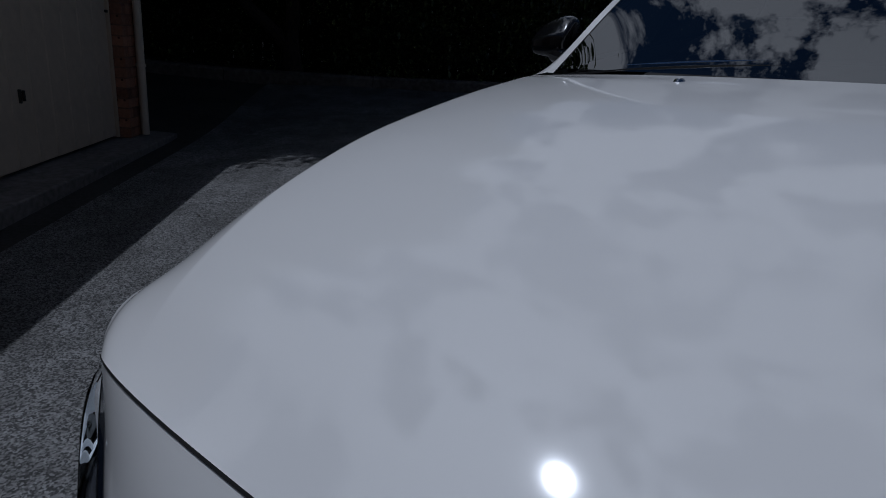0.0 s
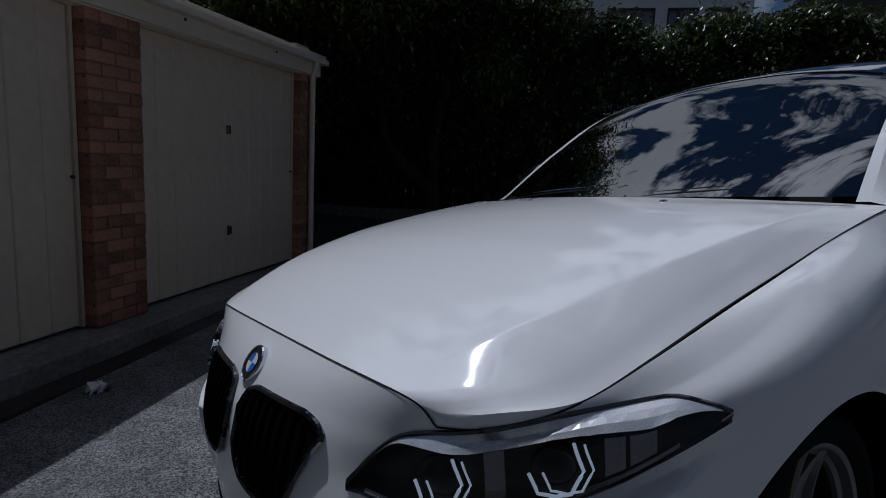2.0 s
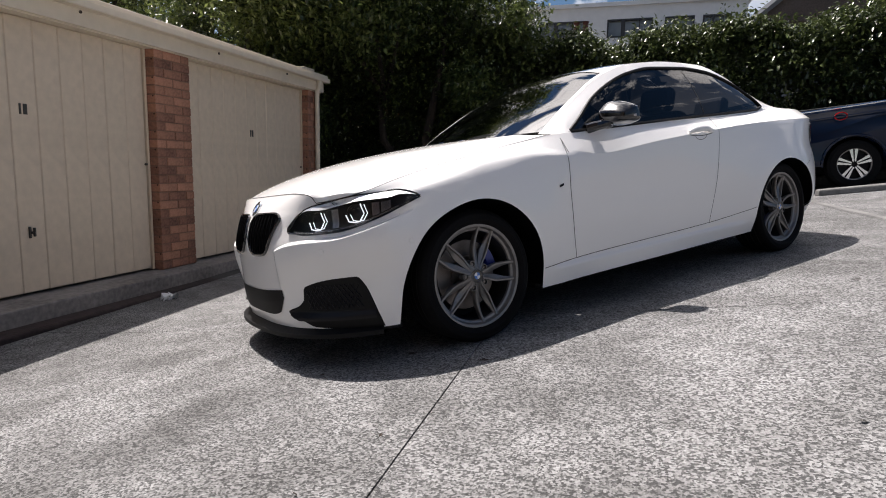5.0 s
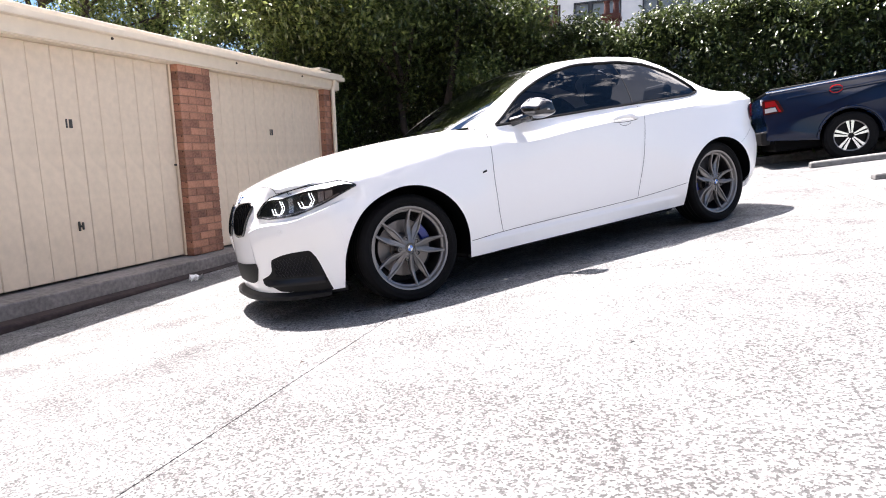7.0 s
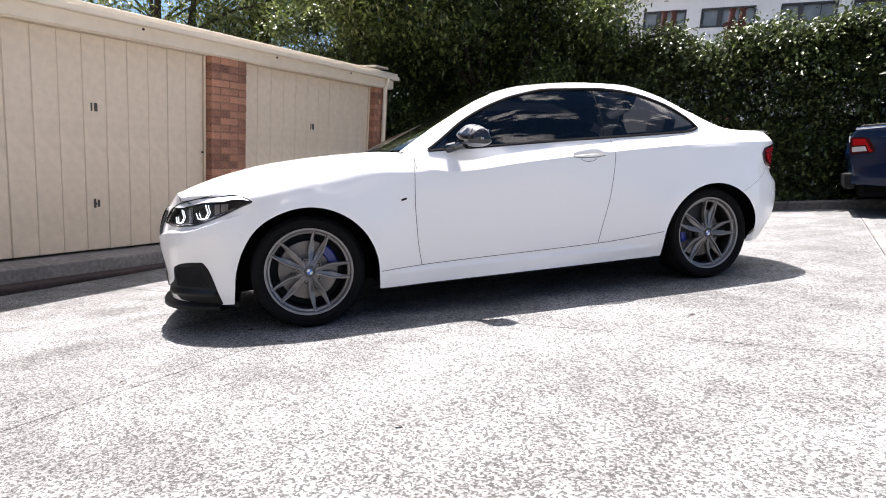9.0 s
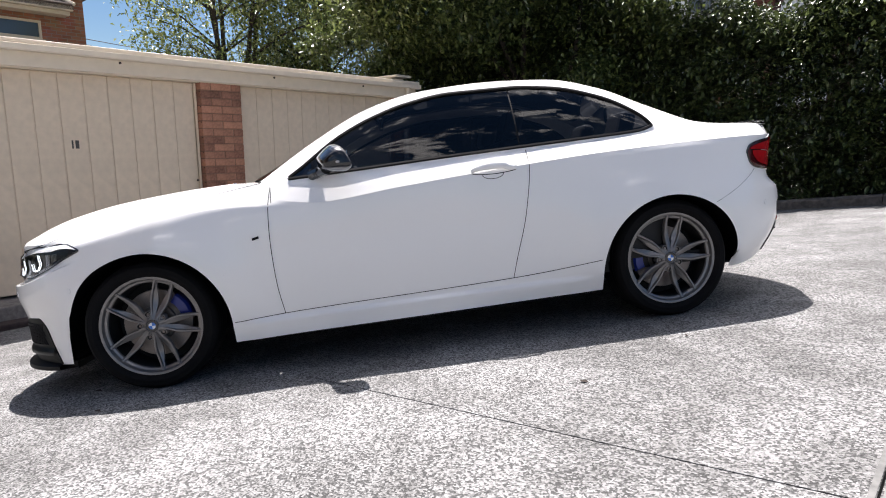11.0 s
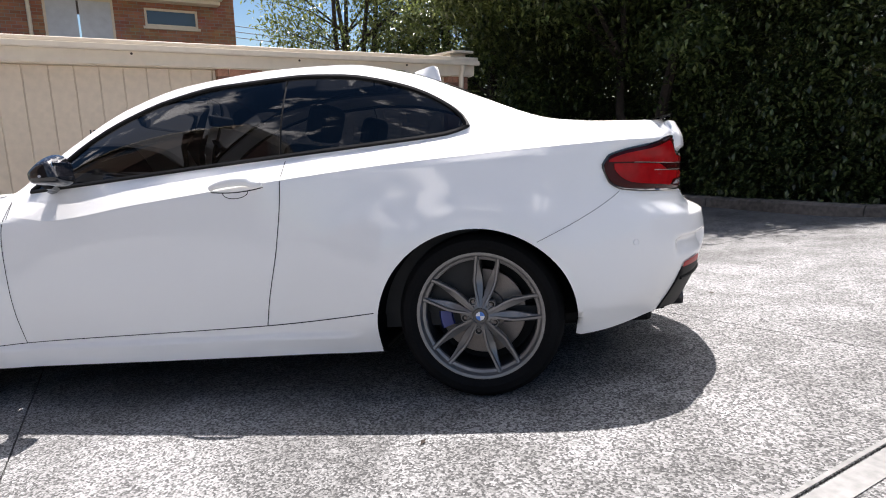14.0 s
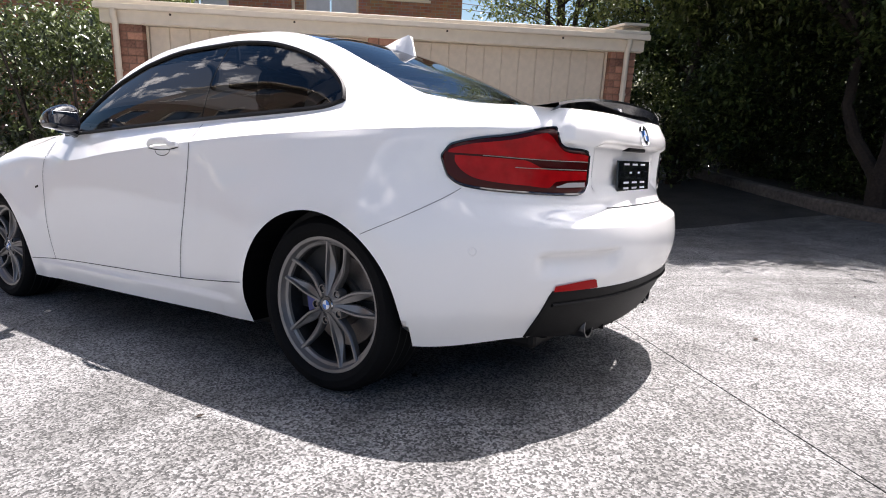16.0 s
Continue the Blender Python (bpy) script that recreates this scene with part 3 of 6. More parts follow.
def tree(name, label, n, s, height, crown, count, mat, size, seed, lean=0.0, trunk_r=0.13, low=0.35, stems=1):
    rng = np.random.default_rng(seed)
    base = thing(name, label, "tree", m=SITE @ Matrix.Translation((n, s, ground_z(n, s) - 0.05)))
    tips = []
    bms = []
    for k in range(stems):
        a0 = rng.uniform(0, math.tau)
        dx = lean + (0.18 * math.cos(a0) if stems > 1 else 0)
        dy = 0.18 * math.sin(a0) if stems > 1 else 0.05
        h = height * rng.uniform(0.75, 0.9)
        trunk = [(dx * h * (i / 7) ** 1.3 + rng.normal(0, 0.03), dy * h * (i / 7) + rng.normal(0, 0.03), h * i / 7) for i in range(8)]
        bms.append(tube(trunk, [trunk_r * (1 - 0.8 * i / 7) + 0.012 for i in range(8)], 8))
        for j in range(9):
            f = rng.uniform(low, 0.95)
            st = Vector(trunk[min(int(f * 7), 7)])
            ang, ln = rng.uniform(0, math.tau), crown * rng.uniform(0.5, 1.0) * (1.15 - 0.5 * f)
            mid = st + Vector((math.cos(ang) * ln * 0.5, math.sin(ang) * ln * 0.5, ln * 0.3))
            end = st + Vector((math.cos(ang) * ln, math.sin(ang) * ln, ln * 0.45))
            bms.append(tube([st, mid, end], [trunk_r * 0.35, trunk_r * 0.22, 0.012], 5))
            tips += [tuple(end), tuple(mid), tuple((end + mid) / 2 + Vector((0, 0, 0.15)))]
    part("trunk", joined(*bms), BARK, base)
    for _ in range(int(26 * crown)):
        r, a, z = crown * math.sqrt(rng.uniform(0, 1)), rng.uniform(0, math.tau), rng.uniform(low, 1.02)
        r *= math.sin(math.pi * min(max((z - low) / (1.08 - low), 0.05), 0.95)) ** 0.5
        tips.append((lean * height * z + r * math.cos(a), r * math.sin(a), height * z))
    pts, faces = leaves(rng, tips, count, crown * 0.075 + 0.06, size)
    leaf_mesh("crown", pts, faces, mat, base)
    return base


def hedge(name, label, n0, n1, s0, s1, top, count, mat, size, seed):
    """A dense clipped hedge: leaves over an uneven outline, twigs inside."""
    rng = np.random.default_rng(seed)
    base = thing(name, label, "hedge", m=SITE)
    core = []
    count_c = int((n1 - n0) * 34)
    for _ in range(count_c):
        n = rng.uniform(n0, n1)
        z0 = ground_z(n, s0)
        zt = top + 0.09 * math.sin(n * 1.9 + seed) + 0.12 * math.sin(n * 4.3) + 0.06 * max(n - 1.6, 0)
        core.append((n, rng.uniform(s0, s1), rng.uniform(z0 + 0.1, zt)))
    for _ in range(count_c * 2):
        n = rng.uniform(n0, n1)
        zt = top + 0.09 * math.sin(n * 1.9 + seed) + 0.12 * math.sin(n * 4.3) + 0.06 * max(n - 1.6, 0) + rng.uniform(-0.15, 0.15)
        core.append((n, s0 + 0.12 * rng.normal(), rng.uniform(ground_z(n, s0), zt)))
        core.append((n, rng.uniform(s0, s1), zt))
    pts, faces = leaves(rng, core, count, 0.13, size)
    leaf_mesh("foliage", pts, faces, mat, base)
    twigs = []
    for _ in range(int((n1 - n0) * 3)):
        n = rng.uniform(n0, n1)
        s = rng.uniform(s0 + 0.1, s1)
        z = ground_z(n, s)
        twigs.append(tube([(n, s, z), (n + rng.normal(0, 0.1), s, z + (top - z) * 0.5), (n + rng.normal(0, 0.25), s + rng.normal(0, 0.1), top - 0.1)], [0.03, 0.02, 0.008], 5))
    tagged(part("stem_tangle", joined(*twigs), BARK, base), kind="stuff")
    return base


hedge("hedge", "tall dense dark green hedge behind a low kerb", -1.6, 9.5, 8.2, 9.4, 3.0, 230000, LEAF_HEDGE, 0.092, 3)
hedge("ivy_hedge", "deep green ivy-covered hedge in shade beside garage", -6.8, -1.2, 8.55, 9.4, 3.3, 95000, LEAF_HEDGE, 0.085, 5)
hedge("shrub", "leafy green shrub at the end of the garage", -6.5, -2.6, -3.4, -1.55, 1.75, 26000, LEAF_HEDGE, 0.08, 8)
tree("tree", "dark evergreen tree with dense crown behind the garage", -3.9, 8.95, 6.8, 3.0, 74000, LEAF_EVERGREEN, 0.105, 11, low=0.26)
tree("tree", "low dark evergreen tree close behind the garage end", -5.6, 6.9, 5.2, 1.7, 45000, LEAF_EVERGREEN, 0.10, 21, low=0.06)
tree("tree", "dark evergreen tree with dense crown beside the hedge", -1.7, 9.0, 5.4, 2.1, 44000, LEAF_EVERGREEN, 0.10, 12, low=0.2)
tree("tree", "tall broadleaf tree with sunlit crown behind the garage", -10.5, 9.2, 8.0, 2.6, 24000, LEAF_TREE, 0.11, 13, stems=4, trunk_r=0.10, low=0.25)
tree("tree", "thin-stemmed tree with bright leaves behind the garage", -10.8, 6.3, 7.6, 2.5, 15000, LEAF_TREE, 0.11, 14, stems=5, trunk_r=0.09, low=0.3)
tree("tree", "tall dark tree with thick crown behind the garage", -8.4, 9.4, 7.5, 2.6, 26000, LEAF_TREE, 0.11, 15, low=0.2)


def forked_tree(n, s, seed):
    """A bare forked trunk standing in the bed, its crown high over the hedge."""
    rng = np.random.default_rng(seed)
    base = thing("tree", "old forked tree with bare brown trunk in the bed", "tree", m=SITE @ Matrix.Translation((n, s, ground_z(n, s) - 0.05)))
    stem = tube([(0.06, 0, 0), (0.0, 0, 0.25), (-0.03, 0.0, 0.55)], [0.19, 0.135, 0.125], 10)
    left = tube([(-0.03, 0, 0.50), (-0.28, 0.02, 0.72), (-0.62, 0.05, 0.98), (-0.92, 0.10, 1.40), (-1.05, 0.2, 2.1), (-1.3, 0.3, 3.2)], [0.10, 0.09, 0.085, 0.075, 0.06, 0.03], 9)
    right = tube([(-0.03, 0, 0.50), (0.0, 0.02, 0.9), (-0.02, 0.05, 1.4), (0.12, 0.05, 2.1), (0.25, 0.15, 2.9), (0.3, 0.2, 3.8)], [0.105, 0.095, 0.085, 0.075, 0.055, 0.03], 9)
    part("trunk", stem, BARK, base)
    part("limb", left, BARK, base)
    part("limb", right, BARK, base)
    tips = [(rng.uniform(-2.7, 0.15), rng.uniform(-2.6, 0.9), rng.uniform(3.0, 5.4)) for _ in range(130)]
    for x, y in ((-1.6, -1.8), (-0.6, -1.9), (-2.2, -1.0), (-0.2, -1.0)):
        part("limb", tube([(-0.9, 0.15, 2.2), (x * 0.6 - 0.3, y * 0.5, 3.2), (x, y, 4.2)], [0.055, 0.04, 0.015], 7), BARK, base)
    pts, faces = leaves(rng, tips, 84000, 0.24, 0.10)
    leaf_mesh("crown", pts, faces, LEAF_EVERGREEN, base)


forked_tree(-2.35, 7.93, 16)
tree("tree", "grey-green broadleaf tree above the hedge", 7.8, 10.6, 4.4, 1.7, 34000, LEAF_EVERGREEN, 0.11, 17, low=0.2)
tree("tree", "bright green shrub tree rising over the garage roof", -11.5, -3.6, 4.0, 1.7, 20000, LEAF_BRIGHT, 0.11, 18, low=0.2)

# kerb along the hedge
kerb_pts = [-7.5, -5, -3.2, -1.2, 0.8, 2.6, 5.0, 7.5, 10]
for a, b in zip(kerb_pts, kerb_pts[1:]):
    pts = []
    for n in (a + 0.006, b - 0.006):
        z = ground_z(n, 7.7)
        pts += [(n, 7.62, z - 0.1), (n, 7.62, z + 0.10), (n, 7.65, z + 0.13), (n, 7.80, z + 0.13), (n, 7.80, z - 0.1)]
    kb = part("kerb", (pts, [(0, 1, 6, 5), (1, 2, 7, 6), (2, 3, 8, 7), (3, 4, 9, 8), (4, 3, 2, 1, 0), (5, 6, 7, 8, 9)]), SHADED_KERB)
    kb.matrix_world = SITE
    tagged(kb, "low stained concrete kerb, toned dark for the hedge's shade", "kerb", "hedge kerb", "structure")
soil = part("planting_bed", sheet([-7.5, -5, -2.5, -1, 0, 1, 4, 7, 10], [7.8, 8.4, 9.4], 0.09, 0.15), SOIL)
soil.matrix_world = SITE
tagged(soil, "dark soil bed with leaf litter under the hedge", "soil", kind="structure")

# timber fence behind the trees, carried on unseen to darken gaps in the hedge
fence = thing("fence", "weathered dark timber paling fence, extended unseen behind the hedge", "fence", m=SITE)
for i in range(120):
    n = -9.4 + i * 0.16
    part("paling", box(n, n + 0.15, 9.55, 9.572, ground_z(n, 9.5) - 0.05, 1.75 + 0.11 * max(n, 0) + random.uniform(-0.02, 0.02)), FENCE_WOOD, fence)
for i in range(8):
    n = -9.3 + i * 2.4
    part("post", box(n, n + 0.1, 9.575, 9.67, ground_z(n, 9.5) - 0.05, 1.7 + 0.11 * max(n, 0)), FENCE_WOOD, fence)
part("rail", box(-9.4, 0.5, 9.575, 9.62, 1.35, 1.43), FENCE_WOOD, fence)


# ---- houses and far buildings ----
def uv_metres(ob):
    me = ob.data
    uv = me.uv_layers.new(name="metres")
    for poly in me.polygons:
        n = poly.normal
        for li in poly.loop_indices:
            p = me.vertices[me.loops[li].vertex_index].co
            uv.data[li].uv = (p.y, p.z) if abs(n.x) > 0.7 else ((p.x, p.z) if abs(n.y) > 0.7 else (p.x, p.y))
    return ob


def window(parent, n, s0, s1, z0, z1, frame_mat, pane_mat, depth=0.08, mullions=1):
    """A framed window set into a wall that faces along n."""
    w = part("window", joined(box(n - depth, n + 0.03, s0, s0 + 0.06, z0, z1), box(n - depth, n + 0.03, s1 - 0.06, s1, z0, z1), box(n - depth, n + 0.03, s0 + 0.06, s1 - 0.06, z0, z0 + 0.06), box(n - depth, n + 0.03, s0 + 0.06, s1 - 0.06, z1 - 0.06, z1)), frame_mat, parent)
    step_s = (s1 - s0 - 0.12) / mullions
    for i in range(mullions):
        part("pane", box(n - 0.03, n - 0.015, s0 + 0.06 + i * step_s, s0 + 0.06 + (i + 1) * step_s - (0.05 if i < mullions - 1 else 0), z0 + 0.06, z1 - 0.06), pane_mat, w)
    part("sill", box(n + 0.0, n + 0.09, s0 - 0.05, s1 + 0.05, z0 - 0.07, z0 - 0.002), frame_mat, w)
    return w


def wall_with_holes(n, thick, s0, s1, z0, z1, holes):
    """A wall that faces along n with rectangular openings cut through it."""
    ss = sorted({s0, s1, *[v for h in holes for v in h[:2]]})
    zs = sorted({z0, z1, *[v for h in holes for v in h[2:]]})
    bms = []
    for a, b in zip(ss, ss[1:]):
        for c, d in zip(zs, zs[1:]):
            if not any(h[0] <= a and b <= h[1] and h[2] <= c and d <= h[3] for h in holes):
                bms.append(box(n - thick, n, a, b, c, d))
    out = joined(*bms)
    bmesh.ops.remove_doubles(out, verts=out.verts, dist=0.0005)
    return out


house = thing("house", "two-storey red brick house with tiled roof behind the garage", "house", m=SITE)
holes = [(1.88, 3.24, 3.95, 4.42), (-0.45, 1.14, 3.1, 4.55), (-4.2, -2.6, 3.1, 4.55)]
uv_metres(part("wall", wall_with_holes(-14.8, 0.25, -11, 4.25, -0.5, 5.2, holes), HOUSE_BRICK, house))
uv_metres(part("wall", box(-22, -15.06, 4.0, 4.25, -0.5, 5.2), HOUSE_BRICK, house))
window(house, -14.85, *holes[0], FASCIA_PAINT, PANE)
window(house, -14.85, *holes[1], FASCIA_PAINT, CURTAIN, mullions=2)
window(house, -14.85, *holes[2], FASCIA_PAINT, CURTAIN, mullions=2)
part("gutter", joined(box(-14.80, -14.38, -11.2, 3.80, 4.56, 4.66, 0.01), box(-14.40, -14.28, -11.2, 3.86, 4.66, 4.80, 0.02)), FASCIA_PAINT, house, "cream eave and gutter")
slope = [(-14.28, -11.4, 4.80), (-14.28, 3.86, 4.80), (-16.4, 2.5, 6.1), (-16.4, -11.4, 6.1)]
roof = part("roof", (slope + [(a, b, c - 0.10) for a, b, c in slope], [(0, 1, 2, 3), (7, 6, 5, 4), (0, 4, 5, 1), (1, 5, 6, 2), (2, 6, 7, 3), (3, 7, 4, 0)]), ROOF_TILE, house, "dark brown tiled roof")
for i in range(7):
    f0 = i / 7
    part("tile_course", tube([(-14.28 - 2.12 * f0, -11.4, 4.82 + 1.3 * f0), (-14.28 - 2.12 * f0, 3.84 - 1.36 * f0, 4.82 + 1.3 * f0)], 0.035, 6), ROOF_TILE, roof)
part("verge", tube([(-14.26, 3.88, 4.83), (-16.38, 2.52, 6.13)], 0.05, 6), FASCIA_PAINT, roof, "pale hip capping")
part("roof", box(-22, -14.6, -11.4, 4.5, 5.2, 5.35), ROOF_TILE, house, "flat dark upper roof edge")
part("chimney_flue", tube([(-14.7, -0.75, 2.0), (-14.7, -0.75, 5.2)], 0.045, 8), FASCIA_PAINT, house, "cream vent pipe")

flats = thing("apartment_building", "white rendered apartment block with dark-framed windows", "building", m=SITE @ Matrix.Rotation(radians(0), 4, "Z"))
fl_holes = []
for lo, hi in ((-12.6, -10.2), (-8.6, -7.0), (-5.9, -3.8), (-3.1, -0.66), (0.38, 2.64), (3.2, 4.6), (4.98, 6.3)):
    for z in (1.3, 4.5, 7.74):
        fl_holes.append((lo, hi, z, z + 0.92))
wall_bm = moved(wall_with_holes(0, 0.3, -15, 7.0, -1, 9.3, [(a, b, c, d) for a, b, c, d in fl_holes]), Matrix(((0, 1, 0, 0), (-1, 0, 0, 30), (0, 0, 1, 0), (0, 0, 0, 1))))
part("wall", wall_bm, RENDER_WHITE, flats)
part("wall", box(-15, 7.0, 30.35, 40, -1, 9.25), RENDER_WHITE, flats)
part("roof", box(-15.2, 7.2, 29.85, 40.2, 9.3, 9.5), RENDER_WHITE, flats, "flat white parapet roof")
for lo, hi, z0, z1 in fl_holes:
    w = part("window", joined(box(lo, hi, 29.98, 30.1, z0, z0 + 0.08), box(lo, hi, 29.98, 30.1, z1 - 0.08, z1), box(lo, lo + 0.08, 29.98, 30.1, z0 + 0.08, z1 - 0.08), box(hi - 0.08, hi, 29.98, 30.1, z0 + 0.08, z1 - 0.08), box(lo + (hi - lo) * 0.31, lo + (hi - lo) * 0.40, 29.98, 30.1, z0 + 0.08, z1 - 0.08), box(lo + (hi - lo) * 0.70, lo + (hi - lo) * 0.72, 29.98, 30.1, z0 + 0.08, z1 - 0.08)), FRAME_DARK, flats)
    part("pane", box(lo + 0.08, hi - 0.08, 30.15, 30.18, z0 + 0.08, z1 - 0.08), FLAT_PANE, w, "grey pane with sky reflection toned into its colour")

for n, s, top in ((-2.9, 22.5, 6.9), (-0.45, 22.5, 6.85)):
    ch = thing("chimney", "dark red brick chimney with clay pots", "chimney", "old chimneys", m=SITE)
    part("chimney_shaft", joined(box(n - 0.32, n + 0.32, s - 0.4, s + 0.4, -0.5, top - 0.55), box(n - 0.38, n + 0.38, s - 0.46, s + 0.46, top - 0.75, top - 0.6)), RED_BRICK_DARK, ch)
    for k in (-0.18, 0.18):
        part("pot", lathe([(0.10, -0.55), (0.13, -0.5), (0.10, -0.1), (0.14, 0.0)], 10, "z"), RED_BRICK_DARK, ch).location = (n + k, s, top)
clad = thing("grey_house", "grey clad house with pitched roof beyond the hedge", "house", m=SITE)
part("wall", box(5.1, 12, 17, 24, -0.5, 5.2), GREY_CLAD, clad)
ridge = [(4.7, 16.7, 5.2), (12.3, 16.7, 5.2), (8.5, 16.7, 8.4), (4.7, 24.3, 5.2), (12.3, 24.3, 5.2), (8.5, 24.3, 8.4)]
part("roof", (ridge, [(0, 1, 2), (5, 4, 3), (0, 2, 5, 3), (2, 1, 4, 5), (1, 0, 3, 4)]), ROOF_TILE, clad)
part("barge_board", joined(tube([(4.65, 16.65, 5.15), (8.5, 16.65, 8.42)], 0.12, 6), tube([(8.5, 16.65, 8.42), (12.35, 16.65, 5.15)], 0.09, 6)), GREY_CLAD, clad)
bungalow = thing("brick_bungalow", "brick bungalow glimpsed through the trees", "house", m=SITE)
uv_metres(part("wall", box(-9, -3.5, 16, 22, -0.5, 2.9), HOUSE_BRICK, bungalow))
part("eave", box(-9.4, -3.1, 15.6, 22.4, 2.9, 3.15), FASCIA_PAINT, bungalow)
bw = part("window", box(-6.6, -5.4, 15.94, 16.0, 1.7, 2.6), FASCIA_PAINT, bungalow)
part("pane", box(-6.5, -5.5, 15.92, 15.94, 1.8, 2.5), PANE, bw)

# thin service wires from the brick house towards the trees
for k in range(3):
    wire = part("service_wire", tube([(-14.9 - 0.25 * i, 4.15 + 1.3 * i, 3.80 + 0.16 * k - 0.05 * i + 0.004 * i * i) for i in range(9)], 0.011, 5), IRON)
    wire.matrix_world = SITE
    tagged(wire, "thin service wire running from the brick house", "cable", "service wires")

# brown brick flats at the end of the yard, mirrored in the car's glass
block = thing("brick_flats", "brown brick block of flats with pale eaves across the yard", "building", m=pose(5.6, -8.9, 0, 0, 0, 180))
bl_holes = [(s0, s0 + 1.5, z0, z0 + 1.3) for s0 in (-3.2, -0.4, 2.2) for z0 in (1.1, 4.0, 6.6)]
uv_metres(part("wall", wall_with_holes(0, 0.25, -4.6, 5.0, -1.2, 8.6, bl_holes), BROWN_BRICK, block))
uv_metres(part("wall", box(-6.0, -0.26, -4.6, -4.35, -1.2, 8.6), BROWN_BRICK, block))
uv_metres(part("wall", box(-6.0, -0.26, 4.75, 5.0, -1.2, 8.6), BROWN_BRICK, block))
part("eave", box(-6.4, 0.45, -5.0, 5.4, 8.6, 8.78), FASCIA_PAINT, block, "pale painted eave")
part("roof", box(-6.3, 0.35, -4.9, 5.3, 8.785, 9.0), ROOF_TILE, block)
for hole in bl_holes:
    window(block, -0.05, *hole, FASCIA_PAINT, PANE, mullions=2)

# ---- the white coupe: x to its left, y from the front axle towards its tail, z up from its wheels ----
from mathutils.bvhtree import BVHTree

CAR = Matrix(((0.99669, 0.0, -0.08131, 0.0285), (-0.0082, 0.99491, -0.10045, 0.0385), (0.0809, 0.10078, 0.99161, -0.0621), (0, 0, 0, 1)))
car = thing("car", "white two-door coupe with black roof and dark grey alloy wheels", "car", m=CAR)
YF, YR = 0.10, 2.80
AXLES = (0.0, 2.689)
ARCHES = ((0.004, 0.292, 0.386), (2.683, 0.270, 0.387))

KNOTS = (0.10, 0.40, 0.64, 0.90, 1.30, 1.90, 2.40, 2.80)
SIDE_Z = [spline(KNOTS, v) for v in (
    (0.190, 0.182, 0.184, 0.186, 0.188, 0.192, 0.198, 0.212),
    (0.300, 0.300, 0.300, 0.300, 0.300, 0.305, 0.315, 0.330),
    (0.470, 0.480, 0.490, 0.490, 0.490, 0.495, 0.500, 0.500),
    (0.620, 0.640, 0.650, 0.650, 0.650, 0.655, 0.655, 0.640),
    (0.745, 0.755, 0.752, 0.730, 0.750, 0.775, 0.785, 0.780),
    (0.826, 0.845, 0.828, 0.792, 0.822, 0.866, 0.888, 0.892),
    (0.872, 0.888, 0.866, 0.826, 0.858, 0.896, 0.918, 0.924),
    (0.882, 0.925, 0.952, 0.950, 0.962, 0.977, 0.989, 1.014),
)]
SIDE_W = [spline(KNOTS, v) for v in (
    (0.785, 0.784, 0.787, 0.790, 0.790, 0.785, 0.778, 0.775),
    (0.815, 0.808, 0.808, 0.806, 0.806, 0.812, 0.828, 0.835),
    (0.845, 0.836, 0.830, 0.827, 0.825, 0.832, 0.850, 0.854),
    (0.850, 0.842, 0.834, 0.831, 0.829, 0.836, 0.854, 0.855),
    (0.846, 0.840, 0.834, 0.833, 0.832, 0.834, 0.842, 0.840),
    (0.826, 0.824, 0.824, 0.831, 0.832, 0.832, 0.832, 0.824),
    (0.778, 0.782, 0.804, 0.829, 0.831, 0.830, 0.825, 0.812),
    (0.728, 0.732, 0.748, 0.765, 0.765, 0.762, 0.738, 0.703),
)]
# corners: where the outline meets the centre line, how square it is, and the heights from centre to side
FRONT = ((-0.80, 2.9), (-0.822, 2.65), (-0.828, 2.5), (-0.826, 2.55), (-0.806, 2.45), (-0.778, 2.7), (-0.745, 3.3), (-0.69, 5.3))
FRONT_Z = [spline((0, 0.33, 0.55, 0.73, 0.89, 0.985, 1), v) for v in (
    (0.165, 0.165, 0.168, 0.172, 0.178, 0.188, 0.190), (0.29, 0.29, 0.29, 0.295, 0.297, 0.299, 0.300), (0.44, 0.44, 0.45, 0.46, 0.465, 0.469, 0.470), (0.56, 0.56, 0.575, 0.595, 0.61, 0.619, 0.620),
    (0.65, 0.64, 0.655, 0.68, 0.708, 0.732, 0.735), (0.70, 0.688, 0.705, 0.735, 0.778, 0.818, 0.826), (0.745, 0.724, 0.736, 0.760, 0.802, 0.855, 0.872), (0.795, 0.745, 0.757, 0.769, 0.802, 0.850, 0.882))]
FRONT_Z[7] = spline((0, 0.10, 0.20, 0.27, 0.297, 0.315, 0.33), (0.797, 0.796, 0.790, 0.7795, 0.770, 0.757, 0.744))
BONNET_Z = spline((-0.67, -0.64, -0.60, -0.484, -0.34, -0.13, 0.10), (0.742, 0.745, 0.750, 0.770, 0.806, 0.848, 0.882))
REAR = ((3.50, 2.6), (3.585, 2.5), (3.625, 2.5), (3.62, 2.5), (3.552, 2.6), (3.518, 3.0), (3.52, 3.3), (3.49, 4.0))
REAR_Z = [spline((0, 0.25, 0.48, 0.75, 1), v) for v in (
    (0.235, 0.24, 0.258, 0.232, 0.212), (0.39, 0.39, 0.38, 0.355, 0.330), (0.50, 0.50, 0.50, 0.50, 0.500), (0.622, 0.624, 0.628, 0.634, 0.640),
    (0.668, 0.672, 0.696, 0.745, 0.780), (0.738, 0.75, 0.83, 0.875, 0.892), (0.915, 0.917, 0.92, 0.923, 0.924), (0.985, 0.985, 0.987, 0.997, 1.014))]


